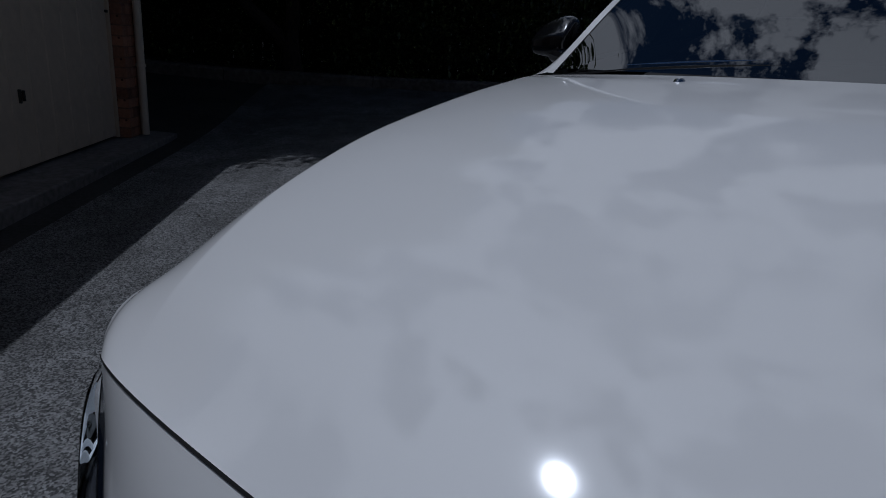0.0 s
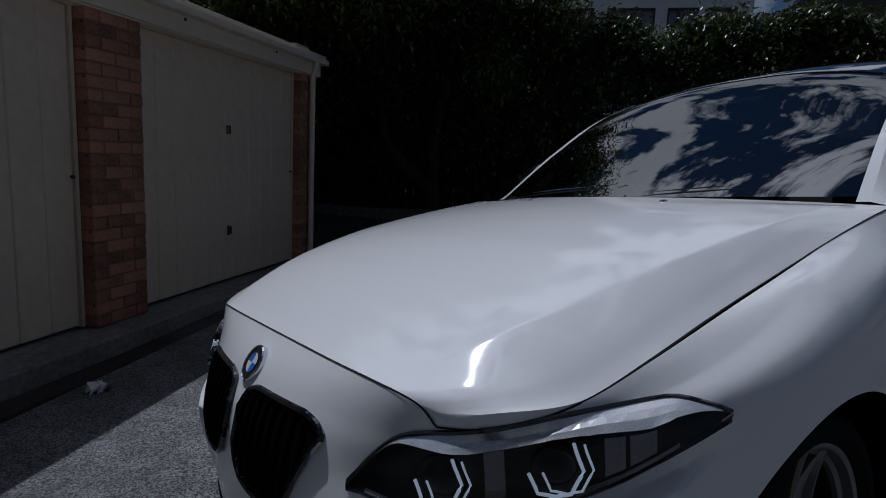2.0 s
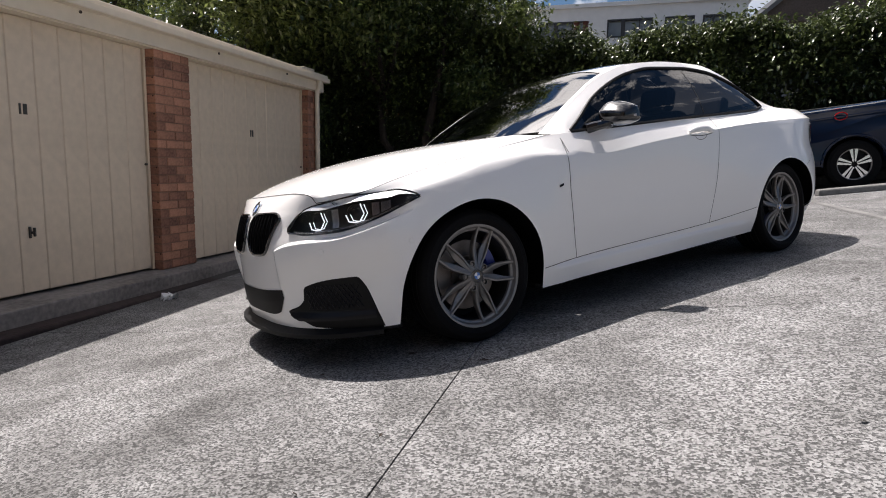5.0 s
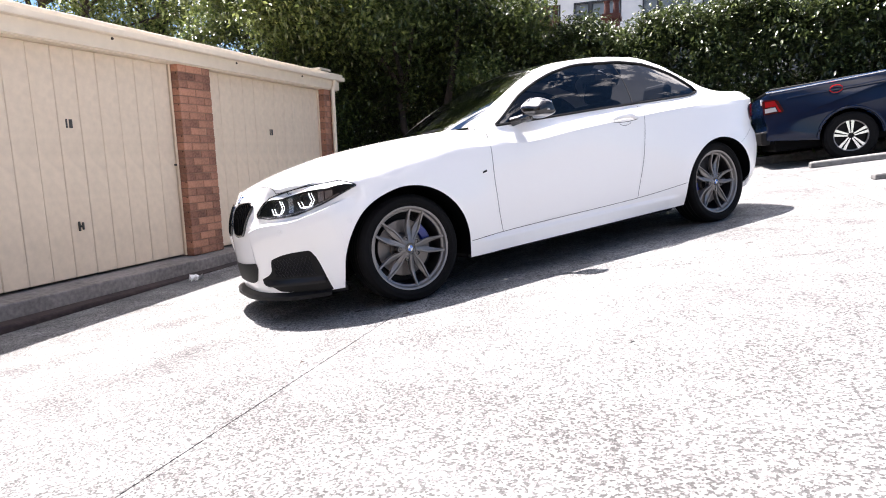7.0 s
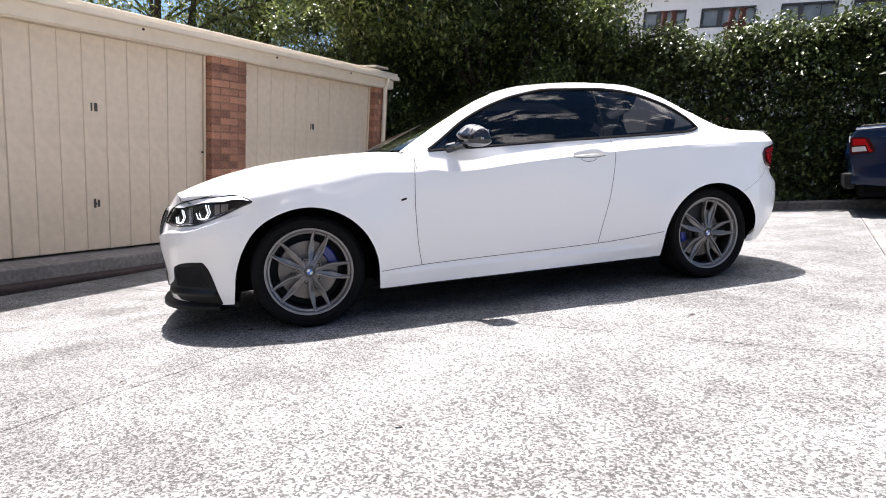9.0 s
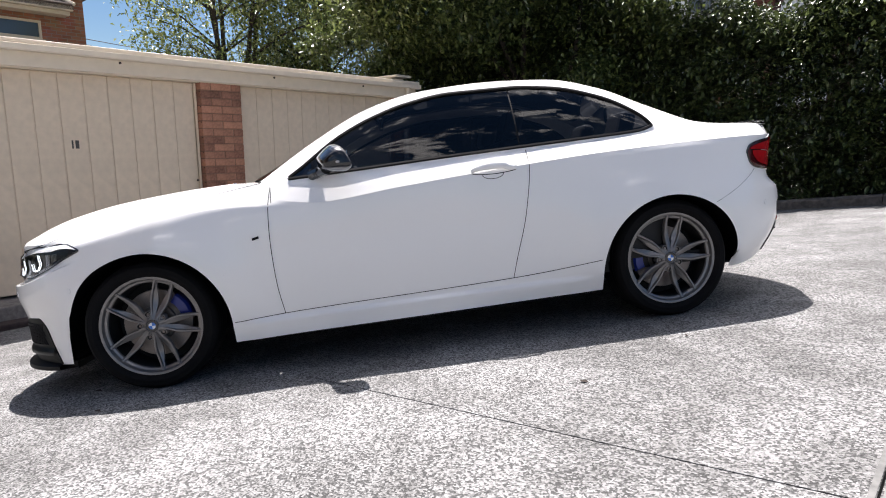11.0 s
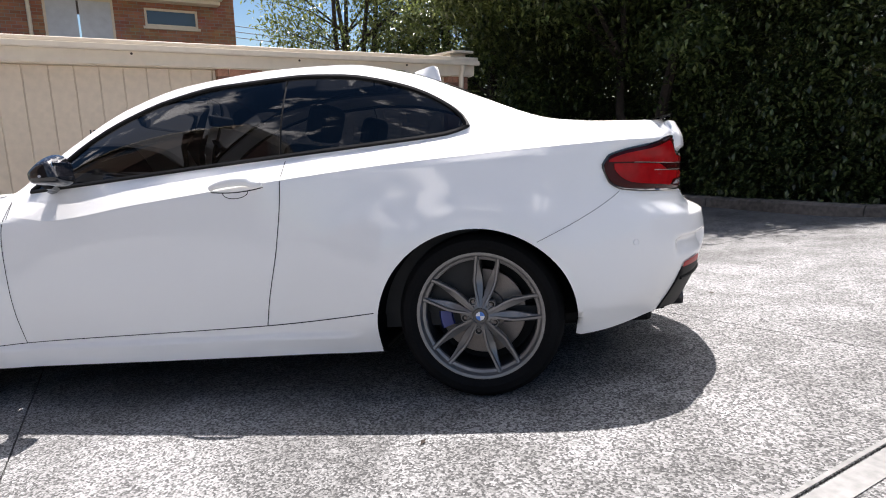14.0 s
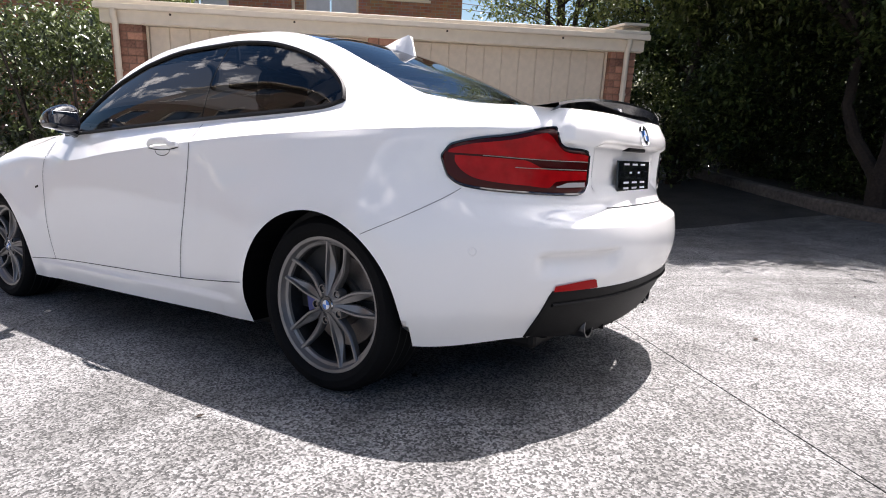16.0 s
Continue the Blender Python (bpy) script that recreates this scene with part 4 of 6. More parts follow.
def corner(k, f, front):
    """The point of row k at corner fraction f: 0 on the centre line, 1 at the side."""
    end, p = (FRONT if front else REAR)[k]
    th = f * math.pi / 2
    y0 = YF if front else YR
    w = SIDE_W[k](y0)
    y = y0 + (end - y0) * max(math.cos(th), 0) ** (2 / p)
    z = BONNET_Z(y) if front and k == 7 and f > 0.33 else (FRONT_Z if front else REAR_Z)[k](f)
    return Vector((w * math.sin(th) ** (2 / p), y, z))


def rows_at(station):
    kind, a = station
    if kind == "side":
        return [Vector((SIDE_W[k](a), a, SIDE_Z[k](a))) for k in range(8)]
    return [corner(k, a, kind == "front") for k in range(8)]


def along(ctrl, t):
    """A smooth curve through the row points, broken at the shoulder crease; t from 0 to 7."""
    i = min(int(t), 6)
    u = t - i
    p1, p2 = ctrl[i], ctrl[i + 1]
    p0 = ctrl[i - 1] if i else p1 * 2 - p2
    p3 = ctrl[i + 2] if i < 6 else p2 * 2 - p1
    chord = p2 - p1
    m1 = (p2 - p0) * (chord.length / max(chord.length + (p1 - p0).length, 1e-6))
    m2 = (p3 - p1) * (chord.length / max((p3 - p2).length + chord.length, 1e-6))
    crease = step(0.45, 1.0, ctrl[6].y) * (1 - step(3.2, 3.45, ctrl[6].y))
    if i == 6:
        m1 = m1.lerp(chord, crease)
    if i == 5:
        m2 = m2.lerp(chord, crease)
    ledge = 0.45 * step(3.15, 3.40, ctrl[3].y)
    if i == 3:
        m1 = m1.lerp(chord, ledge)
    if i == 2:
        m2 = m2.lerp(chord, ledge)
    h = ((2 * u**3 - 3 * u**2 + 1), (u**3 - 2 * u**2 + u), (3 * u**2 - 2 * u**3), (u**3 - u**2))
    return p1 * h[0] + m1 * h[1] + p2 * h[2] + m2 * h[3]


def arch_top(y):
    """The height of the wheel opening at y, or nothing beside it."""
    for yc, zc, r in ARCHES:
        d = abs(y - yc)
        if d < r + 1e-6:
            return zc + math.sqrt(max(r * r - d * d, 0))


ledge_z = spline((-0.10, -0.01, 0.10, 0.25, 0.40, 0.55), (0.550, 0.572, 0.583, 0.586, 0.615, 0.668))


def flared(p):
    """Pulls the panels out a little round each wheel arch."""
    for yc, zc, r in ARCHES:
        d = math.hypot(p.y - yc, max(p.z - zc, 0)) - r
        if -0.02 < d < 0.4:
            p = p + Vector((0.027 * math.exp(-((d / 0.17) ** 2)), 0, 0))
    if 0.42 < p.y < 2.27 and p.z < 0.31:
        # sill ledge
        p = p + Vector((0.014 * step(0.292, 0.262, p.z) * step(0.42, 0.55, p.y) * step(2.27, 2.12, p.y), 0, 0))
    if p.y > 3.2:
        # plate recess under the boot lid's edge, and the pockets over the reflectors
        inset = 0.026 * step(0.395, 0.345, p.x) * step(0.705, 0.76, p.z) * step(0.890, 0.876, p.z)
        inset += 0.027 * step(0.34, 0.40, p.x) * step(0.66, 0.60, p.x) * step(0.455, 0.525, p.z) * step(0.550, 0.532, p.z)
        # the lid stands proud of the lamps over the recess
        inset -= 0.020 * step(0.56, 0.515, p.x) * step(0.875, 0.884, p.z) * step(1.0, 0.984, p.z)
        p = p - Vector((0, inset, 0))
    if p.y < -0.12 and p.z < 0.72:
        # ledge of the bumper under the headlamp
        e = 0.867 * p.x + 0.498 * p.y
        zl = ledge_z(e)
        out = (0.026 + 0.016 * step(0.0, 0.3, e)) * step(zl + 0.007, zl - 0.007, p.z) * step(zl - 0.26, zl - 0.05, p.z) * step(-0.115, -0.085, e) * step(0.575, 0.47, e) * step(-0.12, -0.24, p.y)
        p = p + Vector((0.5, -0.87, 0)) * out
    return p


def corner_f(y, front):
    end, p = (FRONT if front else REAR)[2]
    y0 = YF if front else YR
    return math.acos(min(max((y - y0) / (end - y0), 0), 1) ** (p / 2)) / (math.pi / 2)


stations = [("front", f, False) for f in np.linspace(0, corner_f(ARCHES[0][0] - ARCHES[0][2], True), 47)]
for yc, zc, r in ARCHES:
    ys = [yc + r * math.sin(a) for a in np.linspace(-math.pi / 2, math.pi / 2, 47)]
    if yc < 1:
        fs = sorted({corner_f(y, True) for y in ys if y < YF} | {0.955, 0.965, 0.972, 0.979, 0.985, 0.990, 0.994, 0.9965, 0.9985})
        stations += [("front", f, True) for f in fs]
        stations += [("side", y, True) for y in ys if y >= YF]
        stations += [("side", y, False) for y in np.linspace(yc + r, ARCHES[1][0] - ARCHES[1][2], 76)]
    else:
        stations += [("side", y, True) if y < YR else ("rear", corner_f(y, False), True) for y in ys]
        stations += [("rear", f, False) for f in np.linspace(corner_f(yc + r, False), 0, 53)]

NV = 79
grid = []
shell_n = []
for kind, a, cut in stations:
    st = (kind, a)
    ctrl = rows_at(st)
    lo = 0.0
    if cut:
        edge = arch_top(ctrl[2].y) or 0.0
        low_t, high_t = 0.0, 5.0
        for _ in range(24):
            mid = (low_t + high_t) / 2
            low_t, high_t = (mid, high_t) if along(ctrl, mid).z < edge else (low_t, mid)
        lo = high_t
    ts = [lo + (6 - lo) * j / 66 if j <= 66 else 6 + (j - 66) / (NV - 67) for j in range(NV)]
    if kind == "front" and not cut:
        # rows gather at the ledge under the headlamp
        low_t, high_t = 1.5, 5.5
        for _ in range(24):
            mid = (low_t + high_t) / 2
            q = along(ctrl, mid)
            low_t, high_t = (mid, high_t) if q.z < ledge_z(0.867 * q.x + 0.498 * q.y) else (low_t, mid)
        if low_t - 0.16 > lo + 0.1:
            knots = (0, 31, 33, 36, 39, 41, 66), (lo, low_t - 0.12, low_t - 0.07, low_t, low_t + 0.07, low_t + 0.12, 6)
            ts = [float(np.interp(j, *knots)) for j in range(67)] + ts[67:]
    grid.append([flared(along(ctrl, t)) for t in ts])
    # flowing normals from the uncut surface
    lo_a, hi_a = (a - 0.004, a + 0.004) if kind == "side" else (max(a - 0.004, 0.0), min(a + 0.004, 1.0))
    before, after = rows_at((kind, lo_a)), rows_at((kind, hi_a))
    flip = -1 if kind == "rear" else 1
    for t in ts:
        t0, t1 = (max(t - 0.02, 0), min(t + 0.02, 7))
        if abs(t - 6) < 0.02:
            t0 = 6.0
        if 5.9 < t < 6:
            t1 = min(t1, 6.0)
        if abs(t - 3) < 0.02 and kind == "rear":
            t0 = 3.0
        du = flared(along(after, t)) - flared(along(before, t))
        dv = flared(along(ctrl, t1)) - flared(along(ctrl, t0))
        n = du.cross(dv) * flip
        n.normalize()
        if kind != "side" and a < 1e-6:
            n.x = 0
        shell_n.append(tuple(n))
shell_pts = [p for col in grid for p in col]
shell_faces = [(i * NV + j, (i + 1) * NV + j, (i + 1) * NV + j + 1, i * NV + j + 1) for i in range(len(grid) - 1) if stations[i][2] == stations[i + 1][2] for j in range(NV - 1)]
BODY = BVHTree.FromPolygons(shell_pts, shell_faces)
P = np.array([tuple(p) for p in shell_pts])
SHELL_N = np.array(shell_n)


def front_gap(z):
    return spline((0.28, 0.46, 0.63, 0.82, 0.90, 0.96), (0.648, 0.627, 0.623, 0.633, 0.643, 0.655))(z)


def rear_gap(z):
    return spline((0.31, 0.416, 0.644, 0.872, 0.98), (1.818, 1.846, 1.914, 1.955, 1.962))(z)


sill_line = spline((0.38, 0.65, 1.82, 2.0, 2.33), (0.283, 0.296, 0.322, 0.332, 0.366))
tail_line = spline((2.88, 3.12, 3.23, 3.3), (0.572, 0.678, 0.745, 0.82))


def panel_of(p):
    if p.y > 3.37 and p.z < 0.365 and p.x < 0.565:
        return "diffuser_back"
    if p.y < -0.2 and p.z < 0.74 - 0.05 * step(-0.4, -0.25, p.y) or p.y < -0.25 and p.z < 0.70:
        return "front_bumper"
    if p.y > 2.9 and (p.z < tail_line(p.y) if p.y < 3.23 else p.z < 0.736):
        return "rear_bumper"
    if 0.36 < p.y < 2.35 and p.z < sill_line(p.y):
        return "side_skirt"
    if p.y < front_gap(p.z):
        return "front_fender"
    if p.y < rear_gap(p.z):
        return "door"
    return "quarter_panel" if p.x > 0.52 or p.y < 3.3 else "tail_panel"


def shell_part(name, faces, mirror, parent, mat=PAINT):
    """Takes some faces of the shell as a panel, keeping the shell's flowing normals."""
    used = sorted({v for f in faces for v in f})
    index = {v: i for i, v in enumerate(used)}
    sx = -1 if mirror else 1
    pts = [(sx * P[v][0], P[v][1], P[v][2]) for v in used]
    fs = [tuple(index[v] for v in (f if not mirror else f[::-1])) for f in faces]
    ob = part(name, (pts, fs), mat, parent)
    me = ob.data
    me.polygons.foreach_set("use_smooth", [True] * len(fs))
    me.normals_split_custom_set_from_vertices([(sx * SHELL_N[v][0], SHELL_N[v][1], SHELL_N[v][2]) for v in used])
    return ob


panels = {}
for f in shell_faces:
    c = (shell_pts[f[0]] + shell_pts[f[1]] + shell_pts[f[2]] + shell_pts[f[3]]) / 4
    panels.setdefault(panel_of(c), []).append(f)
panel_obs = {}
for name, faces in panels.items():
    for mirror in (False, True):
        panel_obs[name, mirror] = shell_part(name, faces, mirror, car, TRIM if name == "diffuser_back" else PAINT)


def cast(origin, way):
    hit, normal, _, _ = BODY.ray_cast(Vector(origin), Vector(way))
    if hit is None:
        hit, normal, _, _ = BODY.find_nearest(Vector(origin) + Vector(way) * 2)
    if normal.dot(Vector(way)) > 0:
        normal = -normal
    return hit, normal


def side_at(y, z, lift=0.0):
    h, n = cast((3, y, z), (-1, 0, 0))
    return h + n * lift


def nose_at(x, z, lift=0.0):
    h, n = cast((abs(x), -3, z), (0, 1, 0))
    if n.y > 0:
        n = -n
    p = h + n * lift
    return Vector((p.x if x >= 0 else -p.x, p.y, p.z))


LAMP_E, TAIL_E = Vector((0.87, 0.5, 0)).normalized(), Vector((-0.87, 0.5, 0)).normalized()
LAMP_D, TAIL_D = Vector((-0.5, 0.87, 0)).normalized(), Vector((-0.5, -0.87, 0)).normalized()


def lamp_at(a, z, lift=0.0):
    h, n = cast(LAMP_E * a - LAMP_D * 3 + Vector((0, 0, z)), LAMP_D)
    return h + n * lift


def tail_at(a, z, lift=0.0):
    h, n = cast(TAIL_E * (a - 0.018) - TAIL_D * 6 + Vector((0, 0, z - 0.018)), TAIL_D)
    return h + n * lift


def band(place, a0, a1, low, high, lift, cols=24, rows=8, mirror=False, rim=0.0):
    """A skin over the body between two curves; rim turns its edge back to the body."""
    pts, faces = [], []
    steps = cols if isinstance(cols, list) else [a0 + (a1 - a0) * i / cols for i in range(cols + 1)]
    cols = len(steps) - 1
    for i, a in enumerate(steps):
        lo_, hi_ = low(a), high(a)
        for j in range(rows + 1):
            edge = min(i, cols - i, j, rows - j) == 0
            p = place(a, lo_ + (hi_ - lo_) * j / rows, lift if not edge or not rim else rim)
            pts.append((-p.x if mirror else p.x, p.y, p.z))
    k = rows + 1
    for i in range(cols):
        for j in range(rows):
            f = (i * k + j, (i + 1) * k + j, (i + 1) * k + j + 1, i * k + j + 1)
            faces.append(f[::-1] if mirror else f)
    return pts, faces


def ribbon(places, width, mirror=False):
    """A narrow dark joint following points on the body."""
    pts, faces = [], []
    for i, p in enumerate(places):
        d = (places[min(i + 1, len(places) - 1)] - places[max(i - 1, 0)]).normalized()
        _, n, _, _ = BODY.find_nearest(p)
        if n.dot(p - Vector((0, min(max(p.y, 0.3), 2.9), 0.5))) < 0:
            n = -n
        s = d.cross(n).normalized() * width / 2
        for q in (p - s, p + s):
            q = q + n * 0.0012
            pts.append((-q.x if mirror else q.x, q.y, q.z))
        if i:
            faces.append((2 * i - 2, 2 * i - 1, 2 * i + 1, 2 * i))
    return pts, faces


hood_edge = [corner(7, f, True) for f in [*np.linspace(0, 0.25, 12), *np.linspace(0.26, 0.35, 12), *np.linspace(0.37, 0.94, 24), 0.955, 0.97, 0.98, 0.987, 0.992, 0.996, 0.999, 1]] + [Vector((SIDE_W[7](y), y, SIDE_Z[7](y))) for y in np.linspace(0.12, 0.60, 14)]
joints = {
    "door": [[side_at(front_gap(z), z) for z in np.linspace(0.296, 0.952, 26)], [side_at(rear_gap(z), z) for z in np.linspace(0.322, 0.972, 26)]],
    "side_skirt": [[side_at(y, sill_line(y)) for y in np.linspace(0.40, 2.290, 40)]],
    "quarter_panel": [[side_at(y, tail_line(y)) for y in np.linspace(2.925, 3.225, 14)]],
    "front_fender": [hood_edge],
}
for name, lines in joints.items():
    for mirror in (False, True):
        for line in lines:
            part("panel_gap", ribbon(line, 0.0016 if name == "quarter_panel" else 0.0035, mirror), GAP, panel_obs[name, mirror], "dark shut line")

# bonnet
HC = 0.33
hood_side = [corner(7, f, True) for f in [*np.linspace(HC, 0.94, 26), 0.955, 0.97, 0.98, 0.987, 0.992, 0.996, 0.999, 1]] + [Vector((SIDE_W[7](y), y, SIDE_Z[7](y))) for y in np.linspace(0.13, 0.605, 14)]
lens = np.cumsum([0] + [(b - a).length for a, b in zip(hood_side, hood_side[1:])])


def hood_side_at(h):
    d = h * lens[-1]
    i = min(int(np.searchsorted(lens, d, side="right") - 1), len(hood_side) - 2)
    return hood_side[i].lerp(hood_side[i + 1], (d - lens[i]) / (lens[i + 1] - lens[i]))


# over the lamp the lid turns down in a narrow lip
lip_front = spline((0.27, 0.297, 0.33), (0.7795, 0.770, 0.766))


def hood_lip(h):
    return 0.020 * step(0.19, 0.07, h)


c0, c1 = hood_side[0] + Vector((0, 0, hood_lip(0))), hood_side[-1]


def hood_front(g):
    x = c0.x * abs(g)
    f = math.asin(min((x / SIDE_W[7](YF)) ** (5.3 / 2), 1)) / (math.pi / 2)
    p = corner(7, f, True)
    return Vector((math.copysign(p.x, g), p.y, max(p.z, lip_front(f)) if f > 0.27 else p.z))


def hood_rear(g):
    return Vector((c1.x * g, c1.y - 0.17 * (1 - g * g), c1.z + 0.022 * (1 - g * g)))


hood_mid = spline((-0.69, -0.60, -0.50, -0.40, -0.16, 0.21, 0.45), (0.795, 0.832, 0.869, 0.899, 0.948, 0.982, 0.990))


# the crease that runs out towards the windscreen's corners
hood_ridge = spline((0, 0.15, 0.33, 0.53, 0.78, 1), (0.72, 0.757, 0.825, 0.875, 0.90, 0.91))


def hood_at(g, h):
    s = hood_side_at(h) + Vector((0, 0, hood_lip(h)))
    sl, sr = Vector((-s.x, s.y, s.z)), s
    c0l, c1l = Vector((-c0.x, c0.y, c0.z)), Vector((-c1.x, c1.y, c1.z))

    def coons(g_):
        u_ = (g_ + 1) / 2
        return hood_front(g_) * (1 - h) + hood_rear(g_) * h + sl * (1 - u_) + sr * u_ - ((c0l * (1 - u_) + c0 * u_) * (1 - h) + (c1l * (1 - u_) + c1 * u_) * h)

    p, m = coons(g), coons(0)
    ridge, a = hood_ridge(h), abs(g)
    crown = 1 - 0.05 * (a / ridge) ** 2 if a < ridge else 0.95 * (1 - ((a - ridge) / (1 - ridge)) ** 1.1)
    soft = 1 - a**2.4
    mixed = step(0.01, 0.13, h) * step(0.0, 0.10, 1 - h)
    p.z += (hood_mid(m.y) - m.z) * (crown * mixed + soft * (1 - mixed))
    return p


def hood_g(q, h):
    """Columns that follow the crease."""
    ridge, a = hood_ridge(h), abs(q)
    return math.copysign(ridge * a / 0.7 if a < 0.7 else ridge + (1 - ridge) * (a - 0.7) / 0.3, q)


NH = 70
half = [*np.linspace(0, 0.66, 18), 0.68, 0.692, 0.70, 0.708, 0.72, 0.74, *np.linspace(0.77, 0.985, 9), 1.0]
columns = [-q for q in half[:0:-1]] + half
hood_grid = [[hood_at(hood_g(q, j / NH), j / NH) for j in range(NH + 1)] for q in columns]
for side, col in ((-1, hood_grid[0]), (1, hood_grid[-1])):
    edge = [hood_side_at(j / NH) for j in range(NH + 1)]
    edge = [Vector((side * p.x, p.y, p.z - 0.001)) for p in edge]
    if side < 0:
        hood_grid.insert(0, edge)
    else:
        hood_grid.append(edge)
# the front edge turns down to the bumper
for q, col in zip([-1, *columns, 1], hood_grid):
    p = hood_front(q)
    f = math.asin(min((abs(p.x) / SIDE_W[7](YF)) ** (5.3 / 2), 1)) / (math.pi / 2)
    col.insert(0, Vector((p.x, p.y + 0.002, corner(7, f, True).z - 0.003)))
NH += 1
hood_pts = [p for col in hood_grid for p in col]
hood_faces = [(i * (NH + 1) + j, (i + 1) * (NH + 1) + j, (i + 1) * (NH + 1) + j + 1, i * (NH + 1) + j + 1) for i in range(len(hood_grid) - 1) for j in range(NH)]
hood = smooth(part("bonnet", (hood_pts, hood_faces), PAINT, car), 48)
for g in (-0.36, 0.36):
    part("washer_jet", lathe([(0.0, 0.006), (0.008, 0.005), (0.012, 0.0), (0.012, -0.01)], 10, "z"), CHROME, hood).location = hood_at(g, 0.93)
hood_skirt = [hood_rear(-1 + i / 15) for i in range(31)]
part("cowl", ([tuple(p + Vector((0, -0.02, -0.012))) for p in hood_skirt] + [tuple(p + Vector((0, 0.09, -0.02))) for p in hood_skirt], [(i, i + 1, i + 32, i + 31) for i in range(30)]), TRIM, car, "black plastic windscreen cowl")
for x0, x1, dy in ((-0.62, 0.05, 0.0), (0.02, 0.56, 0.0)):
    pts = []
    for i in range(9):
        f = i / 8
        x = x0 + (x1 - x0) * f
        base = hood_rear(x / c1.x)
        pts.append((x, base.y + 0.02 + 0.07 * f, base.z + 0.002 + 0.010 * math.sin(math.pi * f) + 0.030 * f))
    part("wiper", tube(pts, 0.0055, 6), TRIM, car, "black wiper arm")
    part("wiper", tube([(a, b + 0.018, c + 0.010) for a, b, c in pts[2:]], 0.0035, 6), CHROME if x0 < -0.1 else TRIM, car)

# greenhouse
RX = spline((0.60, 0.88, 1.18, 1.46, 1.81, 2.17, 2.46, 2.74, 3.02, 3.42), (0.695, 0.648, 0.604, 0.578, 0.562, 0.556, 0.558, 0.575, 0.598, 0.60))
RZ = spline((0.60, 0.88, 1.18, 1.46, 1.81, 2.17, 2.46, 2.74, 3.02, 3.42), (0.962, 1.138, 1.284, 1.351, 1.371, 1.354, 1.280, 1.150, 1.034, 0.984))
CY = spline((0.60, 1.22, 1.81, 2.42, 2.95, 3.42), (0.43, 1.33, 1.81, 2.32, 3.0, 3.49))
CZ = spline((0.60, 0.90, 1.22, 1.50, 1.81, 2.10, 2.42, 2.70, 2.95, 3.42), (0.975, 1.185, 1.378, 1.405, 1.413, 1.407, 1.366, 1.227, 1.046, 0.992))


def top_at(v, g, lift=0.0):
    a = abs(g)
    return Vector((RX(v) * g, CY(v) + (v - CY(v)) * a**2, CZ(v) + (RZ(v) - CZ(v)) * a**2.3 + lift))


def belt_at(y):
    if y <= YR:
        return Vector((SIDE_W[7](y), y, SIDE_Z[7](y)))
    end, p = REAR[7]
    c = min(((y - YR) / (end - YR)) ** (p / 2), 1)
    return corner(7, math.acos(c) / (math.pi / 2), False)


def flank_at(y, t):
    """The side of the cabin from the belt (0) to the roof rail (1)."""
    b, r = belt_at(y), Vector((RX(y), y, RZ(y)))
    p = b.lerp(r, t)
    p.x += 0.030 * math.sin(math.pi * t) * step(0, 0.35, RZ(y) - b.z)
    return p


dlo_top = spline((0.74, 0.80, 1.01, 1.20, 1.385, 1.63, 1.94, 2.16, 2.44, 2.62, 2.675, 2.69), (0.962, 1.000, 1.144, 1.231, 1.287, 1.322, 1.323, 1.303, 1.225, 1.121, 1.065, 1.035))
dlo_low = spline((0.74, 1.09, 1.57, 1.90, 2.33, 2.60, 2.67, 2.69), (0.958, 0.968, 0.984, 0.992, 1.004, 1.014, 1.028, 1.035))


def flank_t(y, z):
    b, r = belt_at(y).z, RZ(y)
    return min(max((z - b) / max(r - b, 1e-4), 0), 1)


